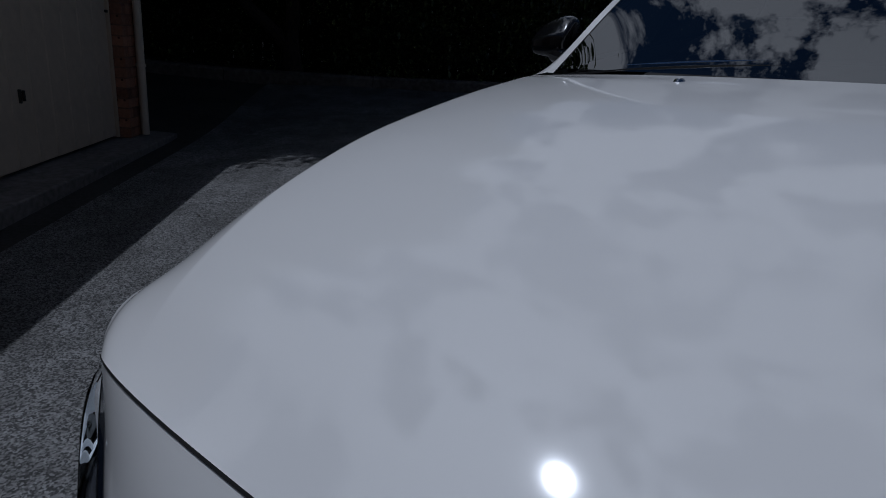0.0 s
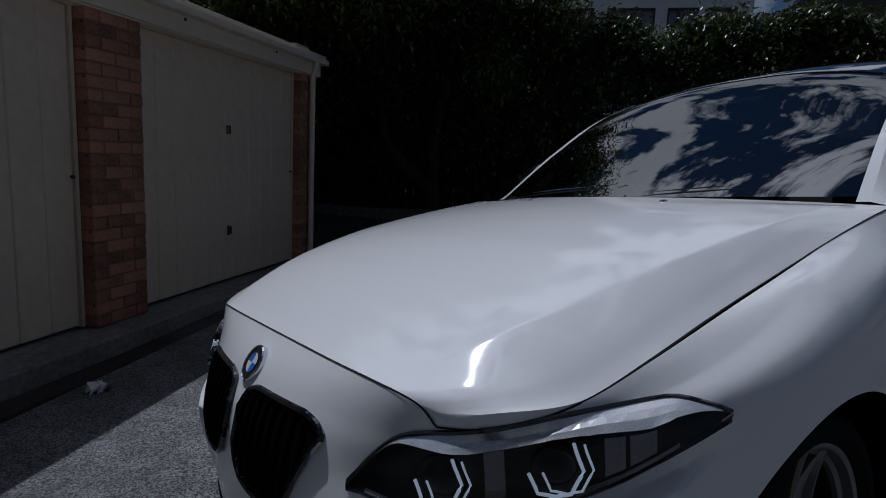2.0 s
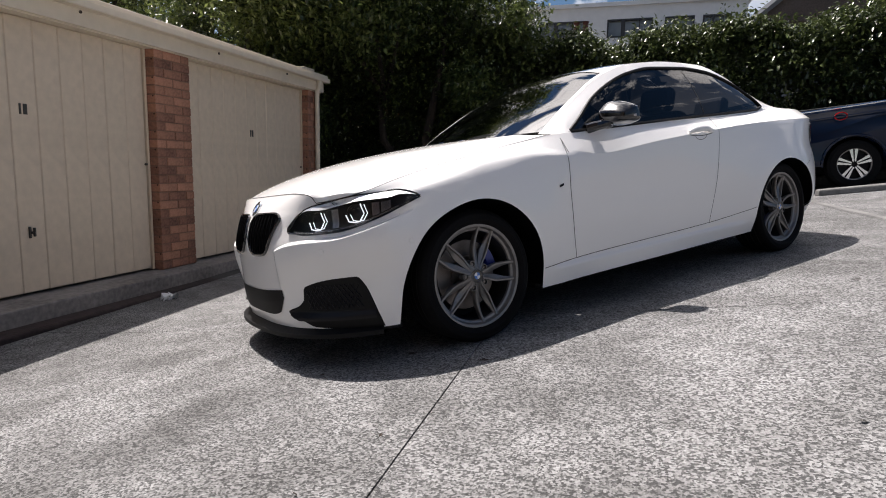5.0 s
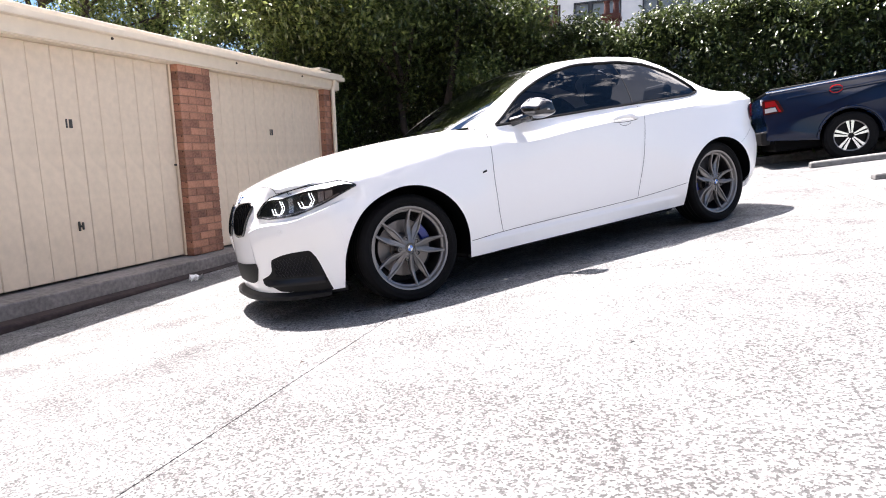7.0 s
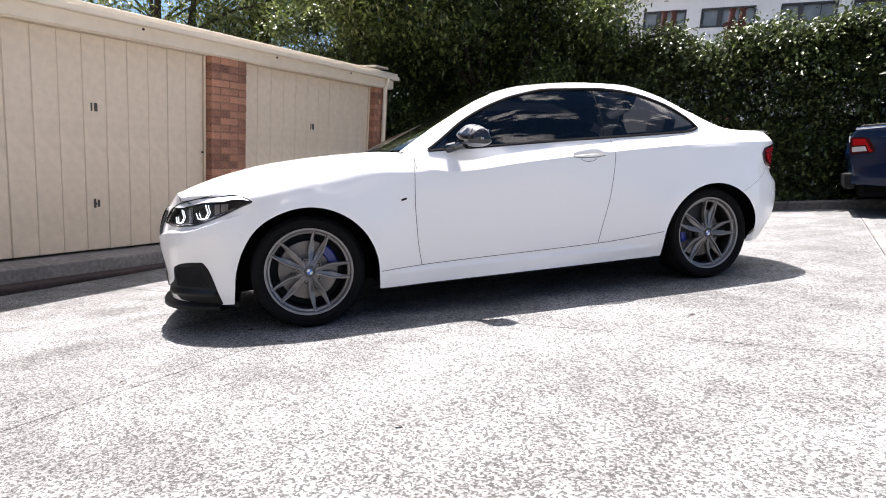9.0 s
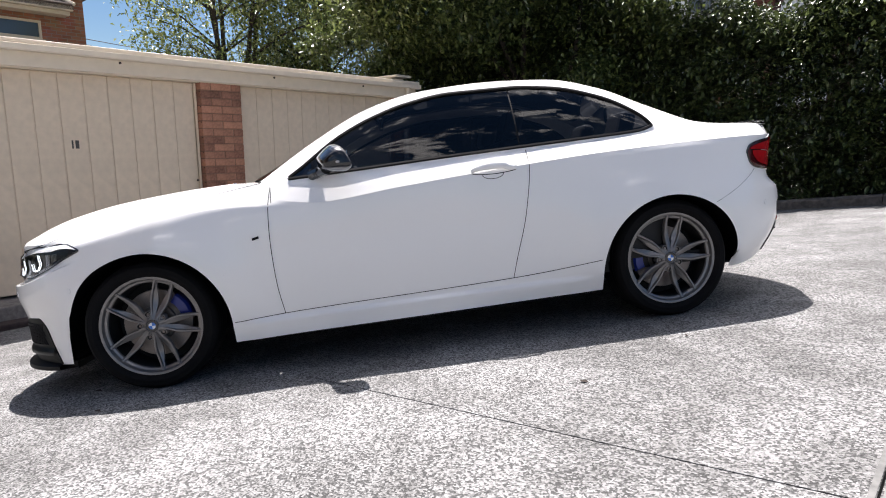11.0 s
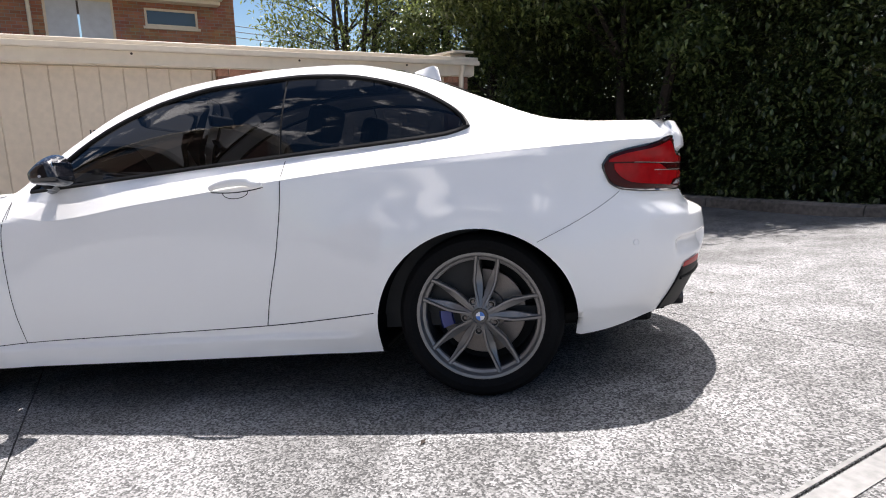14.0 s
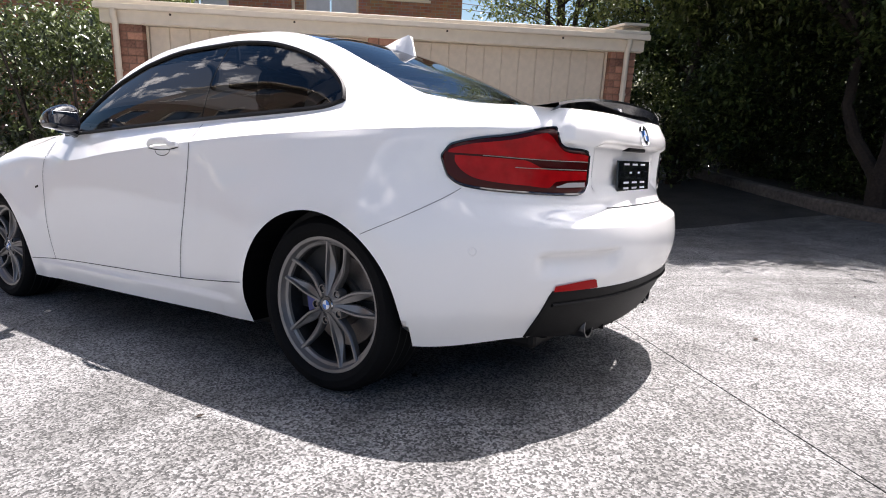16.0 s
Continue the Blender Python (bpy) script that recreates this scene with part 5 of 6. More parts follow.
cols = sorted({*np.linspace(0.60, 3.40, 90), *np.linspace(0.74, 0.80, 6), *np.linspace(2.6, 2.69, 14)})
for mirror in (False, True):
    pts, faces = [], []
    sx = -1 if mirror else 1
    R1, R2 = 4, 8
    for y in cols:
        tl, th = flank_t(y, dlo_low(y)), flank_t(y, dlo_top(y))
        if y < 0.74 or y > 2.69:
            tl = th = 0.4 if y > 2.69 else 0.5
            tl, th = (flank_t(2.69, 1.035),) * 2 if y > 2.69 else (flank_t(0.74, 0.96),) * 2
        for t in [tl * j / R1 for j in range(R1 + 1)] + [th + (1 - th) * j / R2 for j in range(R2 + 1)]:
            q = flank_at(y, t)
            pts.append((sx * q.x, q.y, q.z))
    k = R1 + R2 + 2
    for i in range(len(cols) - 1):
        for j in range(k - 1):
            if j != R1:
                f = (i * k + j, (i + 1) * k + j, (i + 1) * k + j + 1, i * k + j + 1)
                faces.append(f[::-1] if mirror else f)
    smooth(part("cabin_side", (pts, faces), PAINT, car), 0)

    def glass(y0, y1, inset=0.004):
        n = 40
        ps, fs = [], []
        for i in range(n + 1):
            y = y0 + (y1 - y0) * i / n
            for j in range(9):
                q = flank_at(y, flank_t(y, dlo_low(y) + (dlo_top(y) - dlo_low(y)) * j / 8))
                ps.append((sx * (q.x - inset), q.y, q.z))
        for i in range(n):
            for j in range(8):
                f = (i * 9 + j, (i + 1) * 9 + j, (i + 1) * 9 + j + 1, i * 9 + j + 1)
                fs.append(f[::-1] if mirror else f)
        return ps, fs

    for name, y0, y1 in (("door_window", 0.86, 1.931), ("quarter_window", 1.939, 2.688)):
        w = smooth(part(name, glass(y0, y1), WINDOW, car, "dark tinted side glass"), 0)
        w.visible_shadow = False
    part("mirror_sail", glass(0.742, 0.86, 0.001), GLOSS_BLACK, car)
    part("window_pillar", glass(1.9315, 1.9385, 0.005), TRIM, car, "black pillar seal")
    edge = [flank_at(y, flank_t(y, dlo_low(y))) for y in np.linspace(0.742, 2.685, 50)] + [flank_at(y, flank_t(y, dlo_top(y))) for y in [2.69, *np.linspace(2.685, 2.5, 12), *np.linspace(2.48, 0.745, 60)]]
    smooth(part("window_trim", tube([(sx * p.x, p.y, p.z) for p in edge], 0.0095, 6, True), TRIM, car, "black window surround"))


def top_patch(v0, v1, g0, g1, nv, ng, lift=0.0):
    """A skin over the roof; its side bounds may follow v."""
    pts = []
    for i in range(nv + 1):
        v = v0 + (v1 - v0) * i / nv
        a, b = g0(v) if callable(g0) else g0, g1(v) if callable(g1) else g1
        pts += [top_at(v, a + (b - a) * j / ng, lift) for j in range(ng + 1)]
    return pts, [(i * (ng + 1) + j, i * (ng + 1) + j + 1, (i + 1) * (ng + 1) + j + 1, (i + 1) * (ng + 1) + j) for i in range(nv) for j in range(ng)]


def rail_g(v):
    """Where the painted rail begins beside the roof and the rear window."""
    return 0.90 + 0.058 * step(2.15, 2.5, v)


screen = smooth(part("windscreen", top_patch(0.62, 1.195, -0.962, 0.962, 30, 40, -0.002), SCREEN, car, "sloping laminated windscreen"), 0)
screen.visible_shadow = False
smooth(part("roof", top_patch(1.205, 2.43, lambda v: -rail_g(v), rail_g, 50, 40), ROOF_BLACK, car, "gloss black roof"), 0)
backlight = smooth(part("rear_window", top_patch(2.435, 2.93, lambda v: -rail_g(v), rail_g, 30, 40, -0.002), WINDOW, car, "dark tinted rear window"), 0)
backlight.visible_shadow = False
smooth(part("boot_lid", top_patch(2.945, 3.42, -1, 1, 26, 50), PAINT, car), 0)
for sgn in (-1, 1):
    a, b = sorted((0.962 * sgn, sgn))
    smooth(part("windscreen_pillar", top_patch(0.60, 1.20, a, b, 40, 6), PAINT, car), 0)
    rail = (rail_g, 1.0) if sgn > 0 else (-1.0, lambda v: -rail_g(v))
    smooth(part("roof_rail", top_patch(1.20, 2.95, *rail, 60, 6), PAINT, car), 0)
part("screen_header", top_patch(1.19, 1.21, -0.93, 0.93, 2, 40, 0.001), GLOSS_BLACK, car)
part("backlight_edge", top_patch(2.425, 2.44, -0.94, 0.94, 2, 40, 0.001), GLOSS_BLACK, car)
part("backlight_edge", top_patch(2.92, 2.95, -0.955, 0.955, 2, 40, 0.001), GLOSS_BLACK, car)
fin = bmesh.new()
prof = [(2.29, 0.0, 0.036), (2.37, 0.042, 0.030), (2.44, 0.080, 0.014), (2.465, 0.076, 0.010), (2.48, 0.0, 0.026)]
rings = []
for y, h, w in prof:
    z = CZ(2.42 + (y - 2.32) * 0.8) - 0.008
    rings.append([fin.verts.new((-w, y, z)), fin.verts.new((-w * 0.4, y, z + h * 0.8)), fin.verts.new((0, y, z + h + 0.006)), fin.verts.new((w * 0.4, y, z + h * 0.8)), fin.verts.new((w, y, z))])
for a, b in zip(rings, rings[1:]):
    for i in range(4):
        fin.faces.new((a[i], a[i + 1], b[i + 1], b[i]))
bmesh.ops.recalc_face_normals(fin, faces=fin.faces)
smooth(part("aerial_fin", fin, PAINT, car), 60)

# boot spoiler lip in carbon
sp, sf = [], []
for i in range(41):
    x = -0.56 + 1.12 * i / 40
    g = x / 0.60
    back_y = 3.495 - 0.085 * g**2
    rise = 0.032 * (1 - abs(g) ** 4)
    z0 = 0.995 - 0.012 * abs(g) ** 2
    sp += [(x, back_y - 0.13, z0 + 0.006), (x, back_y - 0.05, z0 + 0.006 + rise * 0.45), (x, back_y + 0.022, z0 + 0.008 + rise), (x, back_y + 0.024, z0 + rise), (x, back_y - 0.01, z0 - 0.012)]
    if i:
        for j in range(4):
            a = (i - 1) * 5 + j
            sf.append((a, a + 5, a + 6, a + 1))
smooth(part("spoiler", (sp, sf), CARBON, car, "carbon-fibre boot spoiler"), 50)

# nose
grille_low = spline((0.030, 0.05, 0.085, 0.15, 0.225, 0.265, 0.315, 0.345), (0.605, 0.565, 0.533, 0.524, 0.527, 0.548, 0.640, 0.684))
grille_high = spline((0.030, 0.05, 0.10, 0.27, 0.325, 0.345), (0.665, 0.700, 0.712, 0.713, 0.704, 0.690))
for sgn in (1, -1):
    gr = part("kidney_grille", band(lambda a, z, l: nose_at(a, z, l), 0.031, 0.344, grille_low, grille_high, 0.004, 34, 10, sgn < 0, 0.002), GRILLE_BLACK, car, "gloss black grille")
    rim = [nose_at(a, grille_low(a), 0.006) for a in np.linspace(0.031, 0.344, 34)] + [nose_at(a, grille_high(a), 0.006) for a in np.linspace(0.344, 0.031, 34)]
    smooth(part("grille_ring", tube([(sgn * p.x, p.y, p.z) for p in rim], 0.007, 6, True), GLOSS_BLACK, gr))
    for k in range(8):
        a = 0.055 + k * 0.034
        lo_, hi_ = grille_low(a) + 0.01, grille_high(a) - 0.01
        pts = [nose_at(a, lo_ + (hi_ - lo_) * j / 6, 0.009) for j in range(7)]
        part("slat", tube([(sgn * p.x, p.y, p.z) for p in pts], 0.004, 6), GRILLE_BLACK, gr)

tilt = Matrix.Translation(Vector((0, -0.752, 0.742))) @ Vector((0, -0.80, 0.60)).to_track_quat("Z", "Y").to_matrix().to_4x4()


def badge(parent, m, r):
    """A round badge: black ring, blue and white quarters, bright rim."""
    disc = part("badge", moved(lathe([(0.0, 0.004), (r * 0.95, 0.004), (r, 0.002), (r, -0.006)], 40, "z"), m), GLOSS_BLACK, parent, "round black badge")
    part("rim", moved(lathe([(r * 0.94, 0.0045), (r * 0.97, 0.0065), (r * 1.03, 0.003), (r * 1.03, -0.006)], 40, "z"), m), CHROME, disc)
    for q in range(4):
        bmq = bmesh.new()
        vs = [bmq.verts.new((0, 0, 0.0055))] + [bmq.verts.new((r * 0.56 * math.cos(q * math.pi / 2 + a), r * 0.56 * math.sin(q * math.pi / 2 + a), 0.0055)) for a in np.linspace(0, math.pi / 2, 9)]
        bmq.faces.new(vs)
        part("quarter", moved(bmq, m), BADGE_BLUE if q % 2 else BADGE_WHITE, disc)
    return disc


badge(car, tilt, 0.041)

lamp_low = spline((-0.01, 0.03, 0.10, 0.25, 0.40, 0.55, 0.575), (0.622, 0.618, 0.608, 0.610, 0.645, 0.712, 0.724))
lamp_high = spline((-0.01, 0.03, 0.10, 0.20, 0.35, 0.48, 0.55, 0.575), (0.626, 0.672, 0.722, 0.742, 0.760, 0.760, 0.742, 0.727))
for mirror in (False, True):
    sx = -1 if mirror else 1
    lamp = part("headlamp", band(lamp_at, -0.009, 0.574, lamp_low, lamp_high, 0.003, 44, 12, mirror, 0.001), LAMP_DARK, car, "dark angular headlamp")
    brow_low = lambda a: lamp_high(a) - 0.004 - 0.029 * step(0.05, 0.22, a) * step(0.58, 0.44, a)
    part("reflector_brow", band(lambda a, z, l: lamp_at(a, z, 0.003 + 0.020 * min((lamp_high(a) - z) / 0.028, 1)), 0.05, 0.560, brow_low, lambda a: lamp_high(a) - 0.003, 0.007, 44, 3, mirror), LAMP_BROW, lamp, "bright silver brow")
    for a0, a1 in ((0.232, 0.262), (0.400, 0.428), (0.434, 0.470)):
        part("reflector", band(lamp_at, a0, a1, lambda a: lamp_low(a) + 0.016, lambda a: brow_low(a) - 0.008, 0.005, 12, 4, mirror), LAMP_GREY, lamp, "grey chrome reflector")
    part("lower_trim", band(lamp_at, 0.03, 0.50, lambda a: lamp_low(a) + 0.004, lambda a: lamp_low(a) + 0.011, 0.006, 30, 1, mirror), LAMP_GREY, lamp)
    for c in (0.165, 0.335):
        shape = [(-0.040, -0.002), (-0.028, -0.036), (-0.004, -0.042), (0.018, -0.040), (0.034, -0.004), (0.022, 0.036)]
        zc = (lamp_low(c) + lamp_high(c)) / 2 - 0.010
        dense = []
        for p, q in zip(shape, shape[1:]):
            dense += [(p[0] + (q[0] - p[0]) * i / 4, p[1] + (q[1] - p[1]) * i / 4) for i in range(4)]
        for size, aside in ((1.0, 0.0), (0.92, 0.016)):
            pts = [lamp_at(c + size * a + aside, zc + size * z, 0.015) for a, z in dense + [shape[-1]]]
            part("light_ring", tube([(sx * p.x, p.y, p.z) for p in pts], 0.0028 if size == 1 else 0.0019, 8), HALO, lamp, "white daytime light ring with weak emission")
        ctr = lamp_at(c, zc, 0.005)
        _, nrm = cast(LAMP_E * c - LAMP_D * 3 + Vector((0, 0, zc)), LAMP_D)
        q = nrm.to_track_quat("Z", "Y").to_matrix().to_4x4()
        proj = moved(lathe([(0.0, 0.012), (0.018, 0.010), (0.028, 0.002), (0.038, 0.004), (0.041, -0.004)], 24, "z"), Matrix.Translation(ctr) @ q)
        if mirror:
            bmesh.ops.scale(proj, vec=(-1, 1, 1), verts=proj.verts)
            bmesh.ops.reverse_faces(proj, faces=proj.faces)
        smooth(part("projector", proj, LAMP_DARK, lamp))
    cover = smooth(part("lens_cover", band(lamp_at, -0.009, 0.574, lamp_low, lamp_high, 0.024, 44, 12, mirror, 0.002), LENS_COVER, lamp), 0)
    cover.visible_shadow = False
    edge = [lamp_at(a, lamp_low(a), 0.003) for a in np.linspace(-0.009, 0.574, 40)] + [lamp_at(a, lamp_high(a), 0.003) for a in np.linspace(0.574, -0.009, 40)]
    part("lamp_seal", tube([(sx * p.x, p.y, p.z) for p in edge], 0.004, 5, True), GLOSS_BLACK, lamp)


def nose_f(f, z, lift=0.0, front=True):
    """A point on a bumper corner by its corner fraction and height."""
    ctrl = rows_at(("front" if front else "rear", abs(f)))
    a, b = 0.0, 7.0
    for _ in range(22):
        mid = (a + b) / 2
        a, b = (mid, b) if along(ctrl, mid).z < z else (a, mid)
    p = along(ctrl, a)
    _, n, _, _ = BODY.find_nearest(p)
    if n.dot(p - Vector((0, 1.4, 0.5))) < 0:
        n = -n
    p = p + n * lift
    return Vector((math.copysign(p.x, f) if f else 0.0, p.y, p.z))


part("lower_intake", band(lambda a, z, l: nose_at(a, z, l), -0.352, 0.352, lambda a: 0.232 + 0.05 * abs(a / 0.35) ** 6 + 0.04 * step(0.30, 0.352, abs(a)), lambda a: 0.350 + 0.012 * (abs(a) / 0.35) ** 2, 0.003, 30, 6), TRIM, car, "black lower air intake")
for mirror in (False, True):
    sx = -1 if mirror else 1
    intake_low = spline((-0.07, 0.02, 0.09, 0.35, 0.395), (0.250, 0.214, 0.188, 0.176, 0.174))
    intake_high = spline((-0.07, 0.042, 0.054, 0.322, 0.345, 0.395), (0.262, 0.316, 0.374, 0.411, 0.374, 0.178))
    intake = part("side_intake", band(lamp_at, -0.07, 0.395, intake_low, intake_high, 0.004, 50, 8, mirror, 0.001), TRIM, car, "black mesh side air intake")
    part("intake_blade", band(lambda a, z, l: lamp_at(a, z, 0.004 + 0.016 * step(0.0, 1.0, (0.262 - z) / 0.03)), -0.05, 0.372, lambda a: max(intake_low(a) + 0.004, 0.222), lambda a: min(intake_high(a) - 0.004, 0.262), 0.004, 30, 5, mirror), PILLAR_BLACK, intake, "satin black blade across the intake")
    for k in range(13):
        for lean in (-1, 1):
            strand = []
            for i in range(7):
                z = 0.272 + 0.022 * i
                a = 0.062 + 0.021 * k + lean * 0.6 * (z - 0.33)
                if 0.062 < a < 0.33 and z < intake_high(a) - 0.008:
                    strand.append(lamp_at(a, z, 0.006))
            if len(strand) > 1:
                part("mesh_strand", tube([(sx * p.x, p.y, p.z) for p in strand], 0.0022, 4), PILLAR_BLACK, intake)
    for e, z in ((0.202, 0.536), (0.545, 0.539)):
        p, n = cast(LAMP_E * e - LAMP_D * 3 + Vector((0, 0, z)), LAMP_D)
        ring = moved(lathe([(0.0, 0.0015), (0.010, 0.0015), (0.0105, 0.0), (0.0125, 0.0015), (0.0125, -0.002)], 20, "z"), Matrix.Translation(p) @ n.to_track_quat("Z", "Y").to_matrix().to_4x4())
        if mirror:
            bmesh.ops.scale(ring, vec=(-1, 1, 1), verts=ring.verts)
        part("parking_sensor", ring, PAINT, car)

# splitter under the nose
sp, sf = [], []
for i in range(61):
    f = -0.66 + 1.32 * i / 60
    p = nose_f(f, 0.178)
    o = Vector((p.x, p.y - YF, 0)).normalized() if p.length else Vector((0, -1, 0))
    reach = 0.035 + 0.012 * (1 - abs(f))
    sp += [tuple(p + o * 0.001 + Vector((0, 0, 0.004))), tuple(p + o * reach + Vector((0, 0, -0.014))), tuple(p + o * reach + Vector((0, 0, -0.034))), tuple(p - o * 0.12 + Vector((0, 0, -0.046)))]
    if i:
        for j in range(3):
            a = (i - 1) * 4 + j
            sf.append((a, a + 4, a + 5, a + 1))
part("front_splitter", (sp, sf), TRIM, car, "black front splitter lip")
tray = [nose_f(f, 0.185, -0.012) for f in np.linspace(-0.86, 0.86, 41)]
tray = [(p.x, min(p.y, -0.388)) for p in tray]
part("undertray", moved(prism(tray, 0.03), Matrix.Translation((0, 0, 0.150))), TRIM, car, "black undertray behind the splitter")

# tail
tail_low = spline((0.918, 0.935, 0.98, 1.15, 1.33, 1.375, 1.39), (0.850, 0.795, 0.766, 0.746, 0.738, 0.748, 0.775))
tail_high = spline((0.918, 0.940, 1.10, 1.235, 1.2405, 1.252, 1.28, 1.375, 1.39), (0.858, 0.890, 0.920, 0.942, 0.928, 0.898, 0.884, 0.874, 0.860))
line_1 = spline((0.925, 1.012, 1.163, 1.332, 1.39), (0.864, 0.858, 0.847, 0.842, 0.841))
line_2 = spline((0.925, 1.163, 1.332, 1.39), (0.838, 0.820, 0.816, 0.815))
red_floor = spline((0.945, 0.968, 1.01, 1.163, 1.22, 1.25, 1.33, 1.38), (0.848, 0.812, 0.787, 0.766, 0.760, 0.780, 0.783, 0.784))
lamp_cols = [*np.linspace(0.918, 1.225, 42), *np.linspace(1.230, 1.256, 14), *np.linspace(1.262, 1.39, 18)]
DARK_CHROME = material("dark_chrome", (0.07, 0.07, 0.075), 0.3, metal=1.0)
for mirror in (False, True):
    sx = -1 if mirror else 1
    lamp = smooth(part("tail_lamp", band(tail_at, 0.918, 1.39, tail_low, tail_high, 0.008, lamp_cols, 12, mirror, 0.001), RED_DARK, car, "dark red rear lamp"), 0)
    top_edge = lambda a: min(tail_high(a), tail_high(min(a, 1.225)) - 0.055 * step(1.19, 1.275, a)) - 0.014
    smooth(part("upper_lens", band(tail_at, 0.935, 1.376, lambda a: line_1(a) + 0.002, lambda a: max(top_edge(a), line_1(a) + 0.004), 0.0105, 56, 4, mirror), RED_LENS, lamp, "bright red lens"), 0)
    smooth(part("lower_lens", band(tail_at, 0.950, 1.376, lambda a: min(red_floor(a), line_1(a) - 0.006), lambda a: line_1(a) - 0.004 - 0.026 * step(1.13, 1.22, a), 0.0105, 56, 4, mirror), RED_LENS, lamp, "bright red lens"), 0)
    part("reversing_lens", band(tail_at, 1.25, 1.37, lambda a: 0.761, lambda a: 0.766 + 0.010 * step(1.25, 1.30, a), 0.0105, 14, 2, mirror), CLEAR_LENS, lamp, "pale reversing lens")
    for line, a0 in ((line_1, 1.02), (line_2, 1.11)):
        part("bright_line", tube([(sx * p.x, p.y, p.z) for p in [tail_at(a, line(a), 0.0108) for a in np.linspace(a0, 1.376, 24)]], 0.0011, 5), STEEL, lamp)
    seal = [tail_at(a, tail_low(a), 0.003) for a in lamp_cols] + [tail_at(a, tail_high(a), 0.003) for a in lamp_cols[::-1]]
    part("lamp_seal", tube([(sx * p.x, p.y, p.z) for p in seal], 0.0045, 5, True), GLOSS_BLACK, lamp)
    part("rear_reflector", band(lambda a, z, l: nose_f(sx * abs(a), z, l, False), 0.285, 0.435, lambda f: 0.424, spline((0.285, 0.305, 0.435), (0.427, 0.455, 0.443)), 0.005, 20, 3, False), RED_REFLECTOR, car, "red bumper reflector")
    sensor_p, sensor_n = cast((3, 3.272, 0.553), (-1, 0, 0))
    ring = moved(lathe([(0.0, 0.0015), (0.010, 0.0015), (0.0105, 0.0), (0.0125, 0.0015), (0.0125, -0.002)], 20, "z"), Matrix.Translation(sensor_p) @ sensor_n.to_track_quat("Z", "Y").to_matrix().to_4x4())
    if mirror:
        bmesh.ops.scale(ring, vec=(-1, 1, 1), verts=ring.verts)
    part("parking_sensor", ring, PAINT, car)
    tip = part("exhaust_tip", moved(lathe([(0.034, 0.0), (0.040, 0.0), (0.042, -0.01), (0.041, -0.16), (0.033, -0.16), (0.033, -0.01), (0.034, 0.0)], 24, "z"), Matrix.Translation((sx * 0.355, 3.490, 0.268)) @ Matrix.Rotation(radians(-90), 4, "X")), DARK_CHROME, car, "dark chrome exhaust tip")
    part("pipe_inside", moved(lathe([(0.0, -0.06), (0.035, -0.06)], 20, "z"), Matrix.Translation((sx * 0.355, 3.490, 0.268)) @ Matrix.Rotation(radians(-90), 4, "X")), GAP, tip)

# black diffuser: a slanted end, a ledge along its top and short fins under the middle
diff_top = spline((0, 0.29, 0.438, 0.458, 0.478), (0.415, 0.420, 0.426, 0.345, 0.262))
diff_low = lambda a: REAR_Z[0](abs(a)) + 0.002
diff_cols = [s * f for s, fs in ((-1, [0.478, 0.472, 0.466, 0.46, 0.452, 0.445, 0.438, *np.linspace(0.42, 0.02, 26)]), (1, [*np.linspace(0, 0.42, 26), 0.438, 0.445, 0.452, 0.46, 0.466, 0.472, 0.478])) for f in fs]
diffuser = smooth(part("diffuser", band(lambda a, z, l: nose_f(a, z, l, False), 0, 1, diff_low, lambda a: max(diff_top(abs(a)), diff_low(a) + 0.002), 0.007, diff_cols, 8, False, 0.001), TRIM, car, "black rear diffuser"), 50)
smooth(part("diffuser_ledge", tube([nose_f(f, 0.385 - 0.01 * abs(f), 0.006, False) for f in np.linspace(-0.43, 0.43, 41)], 0.010, 8, flat=0.7), TRIM, diffuser))
part("diffuser_floor", box(-0.50, 0.50, 3.12, 3.40, 0.240, 0.275, 0.01), TRIM, car)
for k in range(6):
    x = -0.25 + 0.1 * k
    part("diffuser_fin", box(x - 0.004, x + 0.004, 3.40, 3.505, 0.238, 0.285, 0.002), TRIM, diffuser)
plate = part("number_plate", box(-0.19, 0.19, 3.505, 3.514, 0.722, 0.832, 0.003), GLOSS_BLACK, car, "black rear plate with pale bars")
for r, n_bars in ((0.819, 3), (0.789, 2), (0.753, 3), (0.733, 3)):
    for k in range(n_bars):
        x = (k - (n_bars - 1) / 2) * 0.10
        w_bar = 0.028 if n_bars == 3 else 0.012
        part("bar", box(x - w_bar, x + w_bar, 3.5135, 3.5155, r - 0.0035, r + 0.0035), BADGE_WHITE, plate)
part("boot_handle", box(-0.10, 0.10, 3.490, 3.522, 0.866, 0.879, 0.004), TRIM, car, "black boot handle")
part("bumper_seam", tube([nose_f(f, 0.672, 0.001, False) for f in np.linspace(-0.19, 0.19, 21)], 0.0018, 5), GAP, car)
badge(car, Matrix.Translation(nose_f(0.0001, 0.918, 0.024, False)) @ Vector((0, 1, 0.25)).to_track_quat("Z", "Y").to_matrix().to_4x4(), 0.037)

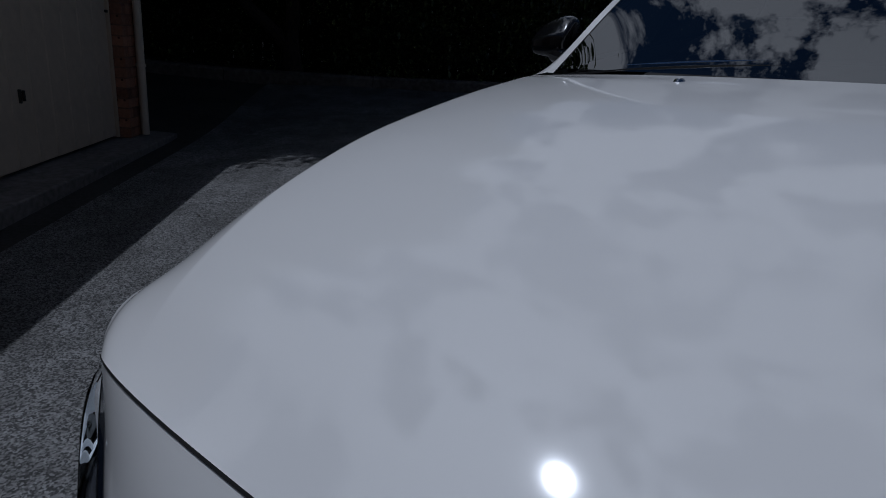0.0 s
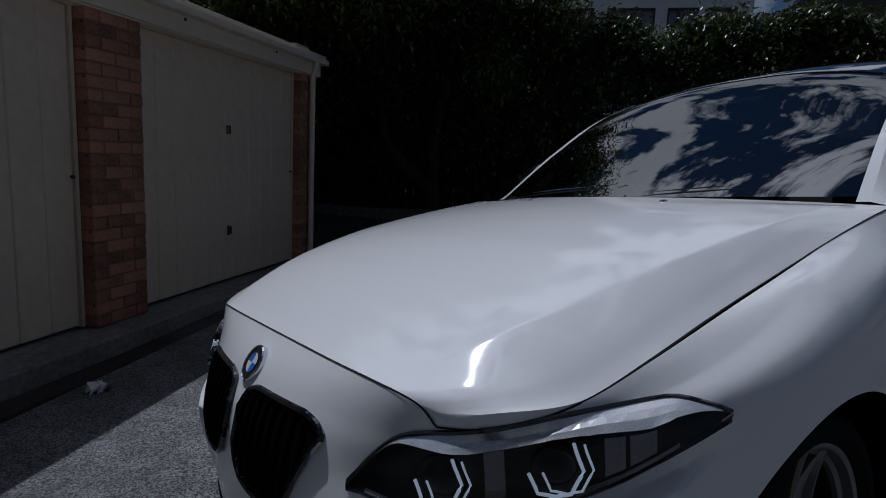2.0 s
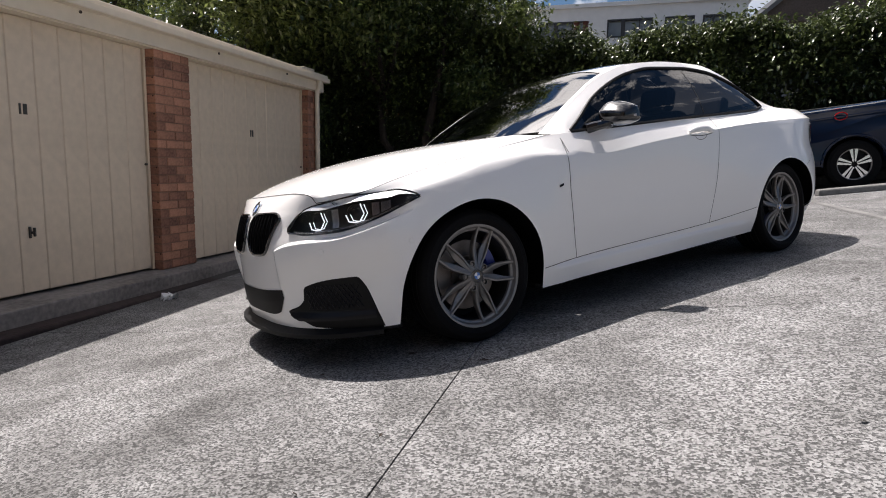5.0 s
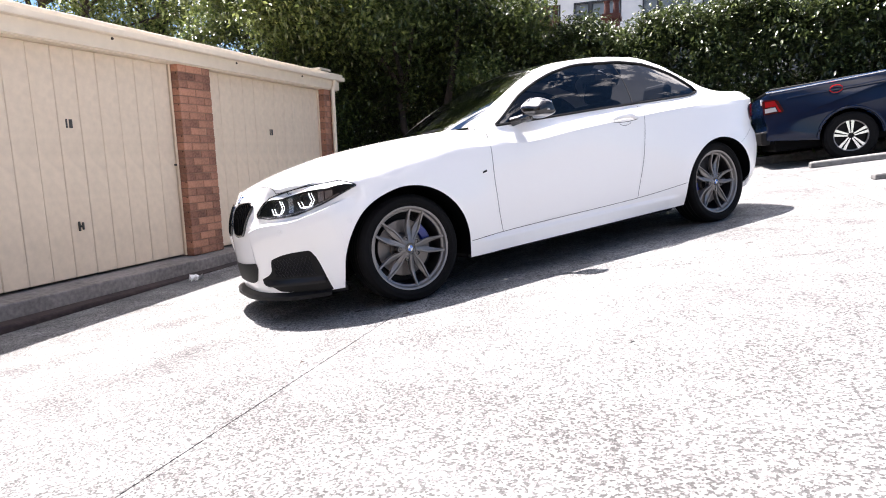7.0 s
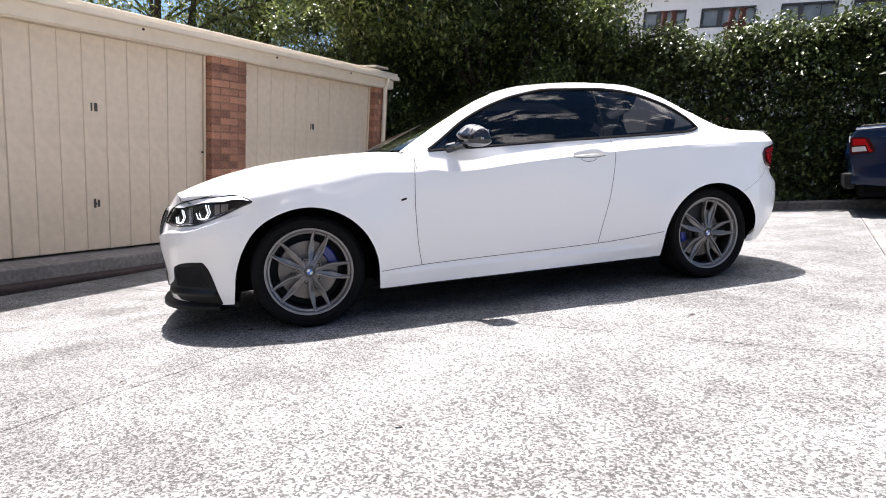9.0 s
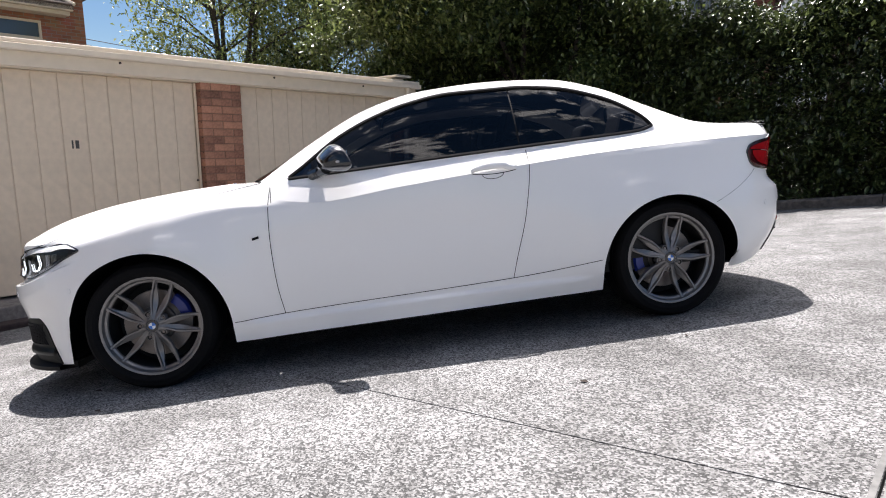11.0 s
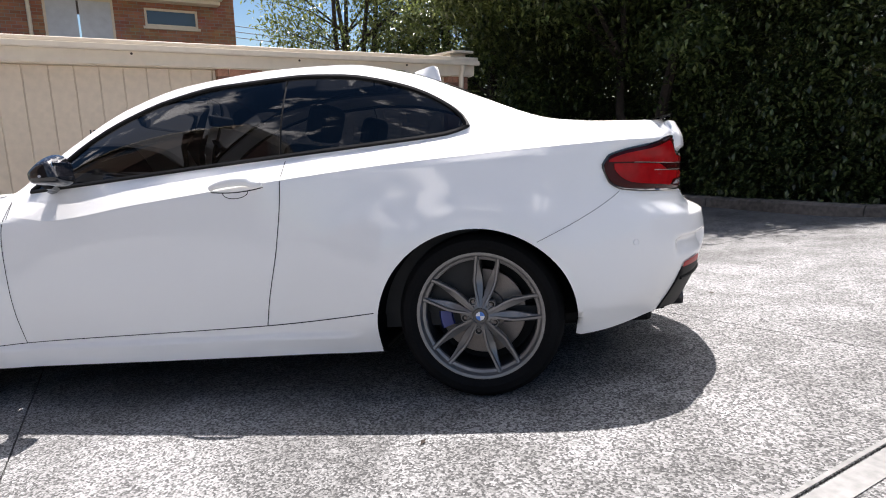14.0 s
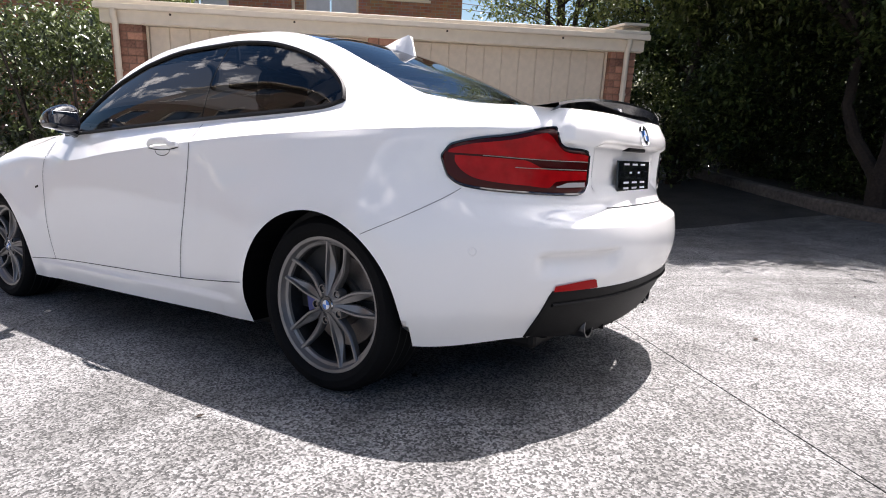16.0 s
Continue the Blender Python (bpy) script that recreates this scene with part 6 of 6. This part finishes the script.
# handles, badges, mirrors
for mirror in (False, True):
    sx = -1 if mirror else 1
    pts = [side_at(y, 0.888 + 0.006 * math.sin(math.pi * i / 12), 0.006 + 0.018 * math.sin(math.pi * i / 12) ** 0.6) for i, y in enumerate(np.linspace(1.655, 1.885, 13))]
    smooth(part("door_handle", tube([(sx * p.x, p.y, p.z) for p in pts], [0.007 + 0.005 * math.sin(math.pi * i / 12) for i in range(13)], 10, flat=1.6), PAINT, car))
    # flat dark ribbons paint the recess's lower edge and the shade under the handle
    cup = [(math.cos(a), math.sin(a)) for a in np.linspace(0, math.tau, 24, endpoint=False)]
    part("handle_recess_line", ribbon([side_at(1.765 + 0.055 * a, 0.868 + 0.024 * b) for a, b in cup[12:]] + [side_at(1.82, 0.868)], 0.003, mirror), GAP, car)
    part("handle_shade_line", ribbon([side_at(y, 0.868 + 0.010 * (2 * (y - 1.655) / 0.23 - 1) ** 2) for y in np.linspace(1.66, 1.885, 16)], 0.004, mirror), GAP, car)
    key = side_at(1.878, 0.889, 0.014)
    part("handle_end", box(sx * key.x - 0.006, sx * key.x + 0.006, key.y - 0.012, key.y + 0.010, key.z - 0.010, key.z + 0.010, 0.003), PAINT, car)
    part("fender_badge", band(side_at, 0.540, 0.573, lambda a: 0.674 + (a - 0.535) * 0.25, lambda a: 0.686 + (a - 0.535) * 0.25, 0.003, 6, 2, mirror), TRIM, car, "small dark side badge")
    mir = part("door_mirror", joined(tube([(sx * 0.755, 0.86, 0.965), (sx * 0.80, 0.905, 0.975), (sx * 0.86, 0.94, 0.985)], [0.030, 0.026, 0.030], 10)), GLOSS_BLACK, car, "gloss black door mirror")
    bmq = bmesh.new()
    bmesh.ops.create_uvsphere(bmq, u_segments=28, v_segments=18, radius=1)
    for v in bmq.verts:
        c = v.co
        q = Vector([math.copysign(abs(t) ** 0.48, t) for t in c])
        taper = (1 - 0.28 * step(-0.2, 1, q.x)) * (0.58 + 0.42 * step(-1.0, 0.35, q.y))
        v.co = Vector((sx * (0.882 + 0.082 * q.x), 0.980 + 0.070 * q.y * (1 - 0.12 * q.z) + 0.022 * q.x - 0.012 * q.z, 1.026 + 0.067 * q.z * taper - 0.008 * q.x - 0.016 * (1 - step(-1.0, 0.2, q.y))))
    low_faces = [f for f in bmq.faces if f.calc_center_median().z < 1.005]
    low = bmq.copy()
    bmesh.ops.delete(bmq, geom=low_faces, context="FACES")
    bmesh.ops.delete(low, geom=[f for f in low.faces if f.calc_center_median().z >= 1.005], context="FACES")
    for b in (bmq, low):
        bmesh.ops.recalc_face_normals(b, faces=b.faces)
    smooth(part("mirror_cap", bmq, CARBON, mir, "carbon-fibre mirror cap"), 60)
    smooth(part("mirror_base", low, GLOSS_BLACK, mir), 60)
    part("mirror_glass", moved(box(-0.060, 0.060, 0, 0.004, -0.036, 0.036, 0.002), Matrix.Translation((sx * 0.885, 1.042, 1.02)) @ Matrix.Rotation(radians(8 * sx), 4, "Z")), CHROME, mir)
    part("turn_signal", tube([(sx * (0.83 + 0.14 * i / 6), 0.905 + 0.008 * i + 0.0016 * i * i, 1.004) for i in range(7)], 0.006, 6), CLEAR_LENS, mir)


# wheels
arm_outer = spline((0, 0.12, 0.3, 0.5, 0.75, 1), (0.021, 0.0255, 0.0375, 0.0465, 0.0485, 0.0500))
arm_inner = spline((0, 0.2, 0.35, 0.5, 0.65, 0.8, 1), (0.0, 0.001, 0.005, 0.011, 0.020, 0.028, 0.0325))
arm_drop = spline((0, 0.2, 0.5, 0.8, 1), (0.001, 0.010, 0.023, 0.014, 0.004))


def wheel(x_side, y, caliper_at, seed):
    """A five double-spoke alloy wheel with tyre, disc and blue caliper; built facing +x."""
    w = part("wheel", lathe([(0.2125, -0.034), (0.2155, -0.024), (0.2255, -0.019), (0.2300, -0.0085), (0.2325, -0.001), (0.240, 0.003), (0.2465, 0.002), (0.248, -0.010)], 72), ALLOY, car, "dark grey alloy wheel")
    w.matrix_local = Matrix.Translation((x_side * 0.808, y, 0.317)) @ (Matrix.Rotation(math.pi, 4, "Z") if x_side < 0 else Matrix.Identity(4))
    smooth(w)
    smooth(part("barrel", lathe([(0.225, -0.205), (0.225, -0.2), (0.208, -0.17), (0.211, -0.07), (0.2125, -0.034)], 64), BARREL, w, "inner barrel darkened for brake dust and shade"))
    tyre = part("tyre", lathe([(0.240, -0.004), (0.249, 0.009), (0.268, 0.019), (0.292, 0.016), (0.306, 0.004), (0.3135, -0.012), (0.3165, -0.04), (0.3165, -0.09), (0.317, -0.095), (0.317, -0.15), (0.3135, -0.19), (0.295, -0.212), (0.24, -0.21)], 72), RUBBER, w, "black low-profile tyre")
    smooth(tyre, 30)
    for k in range(4):
        part("tread_groove", lathe([(0.3178, -0.032 - k * 0.04), (0.3178, -0.038 - k * 0.04)], 72), GAP, tyre)
    for k in range(5):
        ang = k * math.tau / 5 + seed
        for side in (-1, 1):
            secs = []
            for i in range(17):
                f = i / 16
                r = 0.034 + 0.198 * f
                out, inn = arm_outer(f), arm_inner(f)
                face = -0.009 - 0.013 * math.sin(math.pi * f) ** 0.8
                deep = face - 0.036 + 0.010 * f
                top = 0.0065 + 0.003 * abs(2 * f - 1) ** 3
                low = face - arm_drop(f)
                # a narrow raised edge outside, a hollow leaf falling towards the slot inside
                sec = [(deep, out - 0.002), (face - 0.006, out), (face, out - 0.0035), (face, out - 0.0035 - top), (face * 0.35 + low * 0.65, out - 0.0065 - top), (low, inn + 0.001), (deep, inn)]
                secs.append([(x, side * max(o, 0.0), r) for x, o in sec])
            pts = [p for s in secs for p in s]
            faces = [(i * 7 + j, i * 7 + (j + 1) % 7, (i + 1) * 7 + (j + 1) % 7, (i + 1) * 7 + j) for i in range(16) for j in range(7)]
            bms = bmesh.new()
            vs = [bms.verts.new(p) for p in pts]
            for f in faces:
                bms.faces.new([vs[a] for a in f])
            bmesh.ops.recalc_face_normals(bms, faces=bms.faces)
            smooth(part("spoke", moved(bms, Matrix.Rotation(ang, 4, "X")), ALLOY, w), 22)
    smooth(part("hub", lathe([(0.0, -0.013), (0.030, -0.013), (0.046, -0.018), (0.066, -0.028), (0.072, -0.05), (0.0, -0.05)], 40), ALLOY, w), 40)
    for k in range(5):
        a = (k + 0.5) * math.tau / 5 + seed
        rim_ring = part("bolt_well", lathe([(0.0115, -0.022), (0.0125, -0.0125), (0.0150, -0.0125), (0.0165, -0.020), (0.0165, -0.05)], 18), ALLOY, w)
        rim_ring.location = (0.0, -math.sin(a) * 0.060, math.cos(a) * 0.060)
        part("well_floor", lathe([(0.0, -0.0245), (0.0118, -0.0245), (0.0118, -0.015)], 14), GAP, rim_ring)
        part("bolt", lathe([(0.0, -0.018), (0.006, -0.018), (0.0075, -0.0235)], 6), STEEL, rim_ring)
    badge(w, Matrix.Translation((-0.012, 0, 0)) @ Matrix.Rotation(radians(90), 4, "Y"), 0.030)
    disc = part("brake_disc", lathe([(0.07, -0.085), (0.09, -0.085), (0.092, -0.10), (0.166, -0.10), (0.168, -0.104), (0.168, -0.126), (0.0, -0.126)], 56), STEEL, w, "worn steel brake disc")
    smooth(disc, 30)
    cal = bmesh.new()
    n = 12
    ring = []
    for i in range(n + 1):
        a = caliper_at + radians(-24 + 48 * i / n)
        for r, x in ((0.118, -0.092), (0.124, -0.078), (0.166, -0.074), (0.176, -0.09), (0.176, -0.14), (0.118, -0.14)):
            ring.append(cal.verts.new((x, -math.sin(a) * r, math.cos(a) * r)))
    for i in range(n):
        for j in range(6):
            cal.faces.new((ring[i * 6 + j], ring[i * 6 + (j + 1) % 6], ring[(i + 1) * 6 + (j + 1) % 6], ring[(i + 1) * 6 + j]))
    cal.faces.new(ring[:6])
    cal.faces.new(ring[-6:])
    bmesh.ops.recalc_face_normals(cal, faces=cal.faces)
    part("brake_caliper", cal, BLUE_CALIPER, w, "blue painted brake caliper")
    part("back_plate", lathe([(0.0, -0.16), (0.205, -0.16), (0.215, -0.155)], 40), TRIM, w)
    return w


for y, ca in ((AXLES[0], -1.1), (AXLES[1], 1.5)):
    for xs in (1, -1):
        wheel(xs, y, ca * xs, -0.37 if y < 1 else -0.20)
for (yc, zc, r) in ARCHES:
    for xs in (1, -1):
        pts, faces = [], []
        arc = [(yc + (r + 0.003) * math.sin(a), zc + (r + 0.003) * math.cos(a)) for a in np.linspace(-math.pi / 2, math.pi / 2, 33)]
        arc = [(arc[0][0], 0.2), *arc, (arc[-1][0], 0.2 if yc < 1 else 0.245)]
        k = len(arc)
        for x in (0.90, 0.50):
            for y, z in arc:
                xx = min(x, side_at(y, max(z, 0.2)).x - 0.002) if x > 0.6 else x
                pts.append((xs * xx, y, z))
        faces = [(i, i + 1, k + i + 1, k + i) for i in range(k - 1)] + [tuple(range(k, 2 * k))]
        part("wheel_arch_liner", (pts, faces), GRILLE_BLACK, car, "black wheel arch liner")
part("underbody", joined(box(-0.72, 0.72, 0.42, 2.28, 0.16, 0.24, 0.02), box(-0.49, 0.49, -0.62, 3.35, 0.19, 0.26, 0.02)), TRIM, car, "black underbody")

# cabin
part("cabin_floor", joined(box(-0.72, 0.72, 0.45, 2.9, 0.27, 0.33), box(-0.74, -0.70, 0.7, 2.7, 0.33, 0.92), box(0.70, 0.74, 0.7, 2.7, 0.33, 0.92), box(-0.66, 0.66, 0.42, 0.46, 0.33, 0.90)), SEAT, car)
part("dashboard", joined(box(-0.68, 0.68, 0.62, 1.02, 0.70, 0.905, 0.05, 3), box(-0.55, -0.18, 0.85, 1.0, 0.89, 0.945, 0.03, 3), box(-0.12, 0.12, 0.98, 1.01, 0.88, 0.97, 0.01)), SEAT, car, "dark moulded dashboard")
wheel_ring = [(-0.365 + 0.185 * math.cos(a), 1.12 - 0.07 * math.sin(a), 0.86 + 0.175 * math.sin(a)) for a in np.linspace(0, math.tau, 32, endpoint=False)]
sw = part("steering_wheel", tube(wheel_ring, 0.016, 8, True), SEAT, car)
part("boss", joined(box(-0.44, -0.29, 1.10, 1.14, 0.82, 0.90, 0.02), box(-0.545, -0.185, 1.115, 1.13, 0.85, 0.875, 0.005)), SEAT, sw)


def seat(x, y, back_h, width):
    s = part("seat", joined(box(x - width / 2, x + width / 2, y - 0.45, y + 0.08, 0.42, 0.58, 0.05, 3)), SEAT, car, "dark leather seat")
    back = box(-width / 2, width / 2, -0.06, 0.08, 0, back_h, 0.05, 3)
    part("backrest", moved(back, Matrix.Translation((x, y + 0.04, 0.50)) @ Matrix.Rotation(radians(-18), 4, "X")), SEAT, s)
    part("headrest", moved(box(-0.125, 0.125, -0.05, 0.05, 0.02, 0.19, 0.04, 3), Matrix.Translation((x, y + 0.04, 0.50)) @ Matrix.Rotation(radians(-18), 4, "X") @ Matrix.Translation((0, 0.02, back_h))), SEAT, s)


for x in (-0.365, 0.365):
    seat(x, 1.72, 0.58, 0.50)
    seat(x * 0.9, 2.42, 0.50, 0.52)
part("parcel_shelf", box(-0.56, 0.56, 2.55, 2.98, 0.96, 0.99, 0.01), SEAT, car)
part("rear_view_mirror", joined(box(-0.11, 0.11, 1.24, 1.265, 1.235, 1.295, 0.012, 2), tube([(0, 1.22, 1.31), (0, 1.25, 1.27)], 0.012, 6)), SEAT, car)

# ---- the navy utility ----
ute = thing("utility_truck", "parked dark navy utility with tonneau cover and silver wheels", "truck")
base = SITE @ Matrix.Translation((3.34, 6.18, 0))
ute.matrix_world = base
slope_m = Matrix.Translation((0, 0, ground_z(3.34, 6.2))) @ Matrix.Rotation(-math.atan(0.1282), 4, "Y")


def ute_part(name, bm, mat, parent=ute, label=""):
    return part(name, moved(bm, slope_m) if parent is ute else bm, mat, parent, label)


prof = [(0.0, 0.42), (0.02, 0.62), (-0.02, 0.80), (0.02, 1.06), (0.10, 1.09), (1.9, 1.13), (2.15, 1.18), (2.6, 1.50), (2.9, 1.55), (3.6, 1.50), (4.2, 1.12), (5.0, 0.98), (5.2, 0.75), (5.2, 0.40), *[(4.30 + 0.375 * math.cos(a), 0.33 + 0.375 * math.sin(a)) for a in np.linspace(0, math.pi, 13)], *[(1.04 + 0.375 * math.cos(a), 0.33 + 0.375 * math.sin(a)) for a in np.linspace(0, math.pi, 13)]]
bmu = prism(prof, 1.80, "y")
for v in bmu.verts:
    if v.co.z > 1.0:
        inset = 0.26 * step(1.1, 1.55, v.co.z) + 0.05 * step(0.95, 1.1, v.co.z)
        v.co.y += inset if v.co.y < 0.9 else -inset
bmesh.ops.bevel(bmu, geom=[e for e in bmu.edges], offset=0.025, segments=2, profile=0.6, affect="EDGES")
smooth(ute_part("body", bmu, NAVY, label="dark navy painted body"), 35)
ute_part("tonneau_cover", box(0.10, 1.95, 0.10, 1.70, 1.085, 1.15, 0.03), TRIM, label="black soft tonneau cover")
ute_part("roof_rail", tube([(0.05, 0.04, 1.10), (1.0, 0.035, 1.12), (2.0, 0.04, 1.155)], 0.014, 6), CHROME)
lamp_side = [(0.0, 0.80), (0.0, 0.985), (0.03, 1.0), (0.15, 0.99), (0.20, 0.955), (0.255, 0.815), (0.24, 0.795), (0.02, 0.79)]
tail = ute_part("tail_lamp", moved(prism(lamp_side, 0.09, "y"), Matrix.Translation((-0.006, -0.012, 0))), RED_DARK, label="dark red tail lamp with pale insert")
part("lamp_insert", moved(moved(prism([(0.012, 0.815), (0.012, 0.875), (0.145, 0.878), (0.165, 0.82)], 0.012, "y"), Matrix.Translation((0, -0.02, 0))), slope_m), CLEAR_LENS, tail)
part("red_lens", moved(moved(prism([(0.018, 0.895), (0.02, 0.975), (0.145, 0.968), (0.20, 0.84), (0.222, 0.81), (0.186, 0.805), (0.155, 0.893)], 0.012, "y"), Matrix.Translation((0, -0.018, 0))), slope_m), RED_LENS, tail)
ute_part("bumper", box(-0.06, 0.06, 0.02, 1.78, 0.36, 0.56, 0.03), TRIM, label="black rear bumper")
# near-black underbody, also standing in for the shade beneath the utility
ute_part("underbody", box(0.12, 5.0, 0.16, 1.64, 0.24, 0.44, 0.03), GRILLE_BLACK, label="black underbody")
ute_part("sill", box(1.50, 3.85, 0.006, 0.05, 0.33, 0.43, 0.015), NAVY)
ute_part("feature_line", tube([(0.30, -0.004, 0.985), (1.4, -0.006, 1.015), (2.6, -0.004, 1.045), (4.0, 0.0, 1.03)], 0.008, 6), NAVY)
for yc in (1.04, 4.30):
    ute_part("arch_lip", tube([(yc + 0.40 * math.cos(a), -0.004, 0.33 + 0.40 * math.sin(a)) for a in np.linspace(0.1, math.pi - 0.1, 20)], 0.018, 8), NAVY)
ute_part("fuel_badge", box(-0.012, 0.006, 0.10, 0.17, 0.94, 1.02, 0.004), BADGE_WHITE, label="small pale badge on the tailgate")
ute_part("side_window", box(2.35, 3.4, 0.135, 0.15, 1.16, 1.40, 0.03), PANE)
ring = [(0.90 + 0.075 * math.cos(a), -0.004, 1.0 + 0.05 * math.sin(a)) for a in np.linspace(0, math.tau, 18, endpoint=False)]
ute_part("side_emblem", tube(ring, 0.008, 6, True), RED_LENS, label="red ring emblem on the side")
for n in (1.04, 4.30):
    for s in (0.02, 1.78):
        sg = -1 if s < 1 else 1
        wz = moved(lathe([(0.2, 0.0), (0.22, 0.012), (0.29, 0.012), (0.325, -0.01), (0.33, -0.1), (0.325, -0.2), (0.2, -0.21)], 40), Matrix.Translation((n, s, 0.335)) @ Matrix.Rotation(radians(90 * sg), 4, "Z"))
        tyre = ute_part("wheel", wz, RUBBER, label="tyre on silver alloy wheel")
        rim = moved(lathe([(0.0, -0.03), (0.06, -0.025), (0.07, -0.05), (0.19, -0.05), (0.20, -0.005), (0.215, 0.004)], 40), slope_m @ Matrix.Translation((n, s, 0.335)) @ Matrix.Rotation(radians(90 * sg), 4, "Z"))
        part("rim", rim, TRIM, tyre)
        lip = moved(lathe([(0.196, -0.012), (0.200, 0.004), (0.212, 0.008), (0.218, 0.0)], 40), slope_m @ Matrix.Translation((n, s, 0.335)) @ Matrix.Rotation(radians(90 * sg), 4, "Z"))
        part("rim_lip", lip, ALLOY, tyre)
        for k in range(5):
            for side in (-1, 1):
                blade = prism([(side * 0.004, 0.035), (side * 0.020, 0.035), (side * 0.052, 0.20), (side * 0.012, 0.204)], 0.022, "x")
                arm = moved(blade, slope_m @ Matrix.Translation((n, s, 0.335)) @ Matrix.Rotation(radians(90 * sg), 4, "Z") @ Matrix.Rotation(k * math.tau / 5, 4, "X") @ Matrix.Translation((-0.016, 0, 0)))
                part("spoke", arm, CHROME, tyre)
stop = part("kerb_strip", box(3.75, 8.8, 5.55, 5.72, 0, 0.09, 0.02), SMOOTH)
sv = stop.data
for v in sv.vertices:
    v.co.z += ground_z(v.co.x, v.co.y) - 0.01
stop.matrix_world = SITE
second = part("kerb_strip", box(3.85, 8.8, 3.20, 3.36, 0, 0.07, 0.02), SMOOTH)
for v in second.data.vertices:
    v.co.z += ground_z(v.co.x, v.co.y) - 0.01
second.matrix_world = SITE
tagged(second, "pale low concrete kerb across the sunlit yard", "kerb", kind="structure")
tagged(stop, "pale low concrete kerb in front of the parked utility", "kerb", kind="structure")

# ---- yard slabs ----
s_joints = [-15.2, -12.2, -9.16, -6.13, -3.10, -0.07, 2.96, 5.99]
n_joints = [-2.60, 0.64, 3.46, 6.3, 9.4, 12.4, 15.4]
for n0, n1 in zip(n_joints, n_joints[1:]):
    for s0, s1 in zip(s_joints, s_joints[1:] + [7.61]):
        g = 0.0032
        ns = [n0 + g, *[v for v in np.arange(math.ceil(n0 * 2 + 0.5) / 2, n1 - 0.1, 0.5)], n1 - g] if n0 < 0 else [n0 + g, n1 - g]
        ss = [s0 + g, s1 - g] if s1 < 4 else [s0 + g, *np.linspace(s0 + 0.3, s1 - 0.3, 6), s1 - g]
        if n1 < 1 and s1 > 4:
            ns = [n0 + g, *np.linspace(n0 + 0.3, n1 - 0.3, 7), n1 - g]
        part("slab", sheet([float(v) for v in ns], [float(v) for v in ss], 0.0, 0.012), CONCRETE, paving)
for ns, ss in (([15.41, 30, 60], [-60, -15, 0, 7.6]), ([-2.59, 4, 15.4], [-60, -30, -15.21])):
    part("slab", sheet(ns, ss, 0.0, 0.012), CONCRETE, paving)
gutter = part("edge_strip", sheet([3.44, 3.455], [-9.1, 0, 5.9], 0.003), SMOOTH, paving, "smooth trowelled slab edge")
part("edge_strip", sheet([3.468, 3.54], [-9.1, 0, 5.9], 0.003), SMOOTH, paving, "smooth trowelled slab edge")

# dry leaves blown over the yard
rng = np.random.default_rng(41)
spots = np.stack([rng.uniform(-2.4, 6.0, 90), rng.uniform(-4.0, 7.2, 90)], 1)
pts, faces = [], []
for n, s in spots:
    a, ln = rng.uniform(0, math.tau), rng.uniform(0.012, 0.026)
    d, w = Vector((math.cos(a), math.sin(a), 0)) * ln, Vector((-math.sin(a), math.cos(a), 0)) * ln * 0.4
    o = Vector((n, s, ground_z(n, s) + 0.004))
    k = len(pts)
    pts += [o - d, o + w + Vector((0, 0, 0.006)), o + d + Vector((0, 0, 0.004)), o - w + Vector((0, 0, 0.002))]
    faces += [(k, k + 1, k + 2), (k, k + 2, k + 3)]
litter_leaves = part("leaf_litter", (pts, faces), BARK)
litter_leaves.matrix_world = SITE
tagged(litter_leaves, "dry brown leaves scattered over the concrete yard", "leaves", kind="stuff")
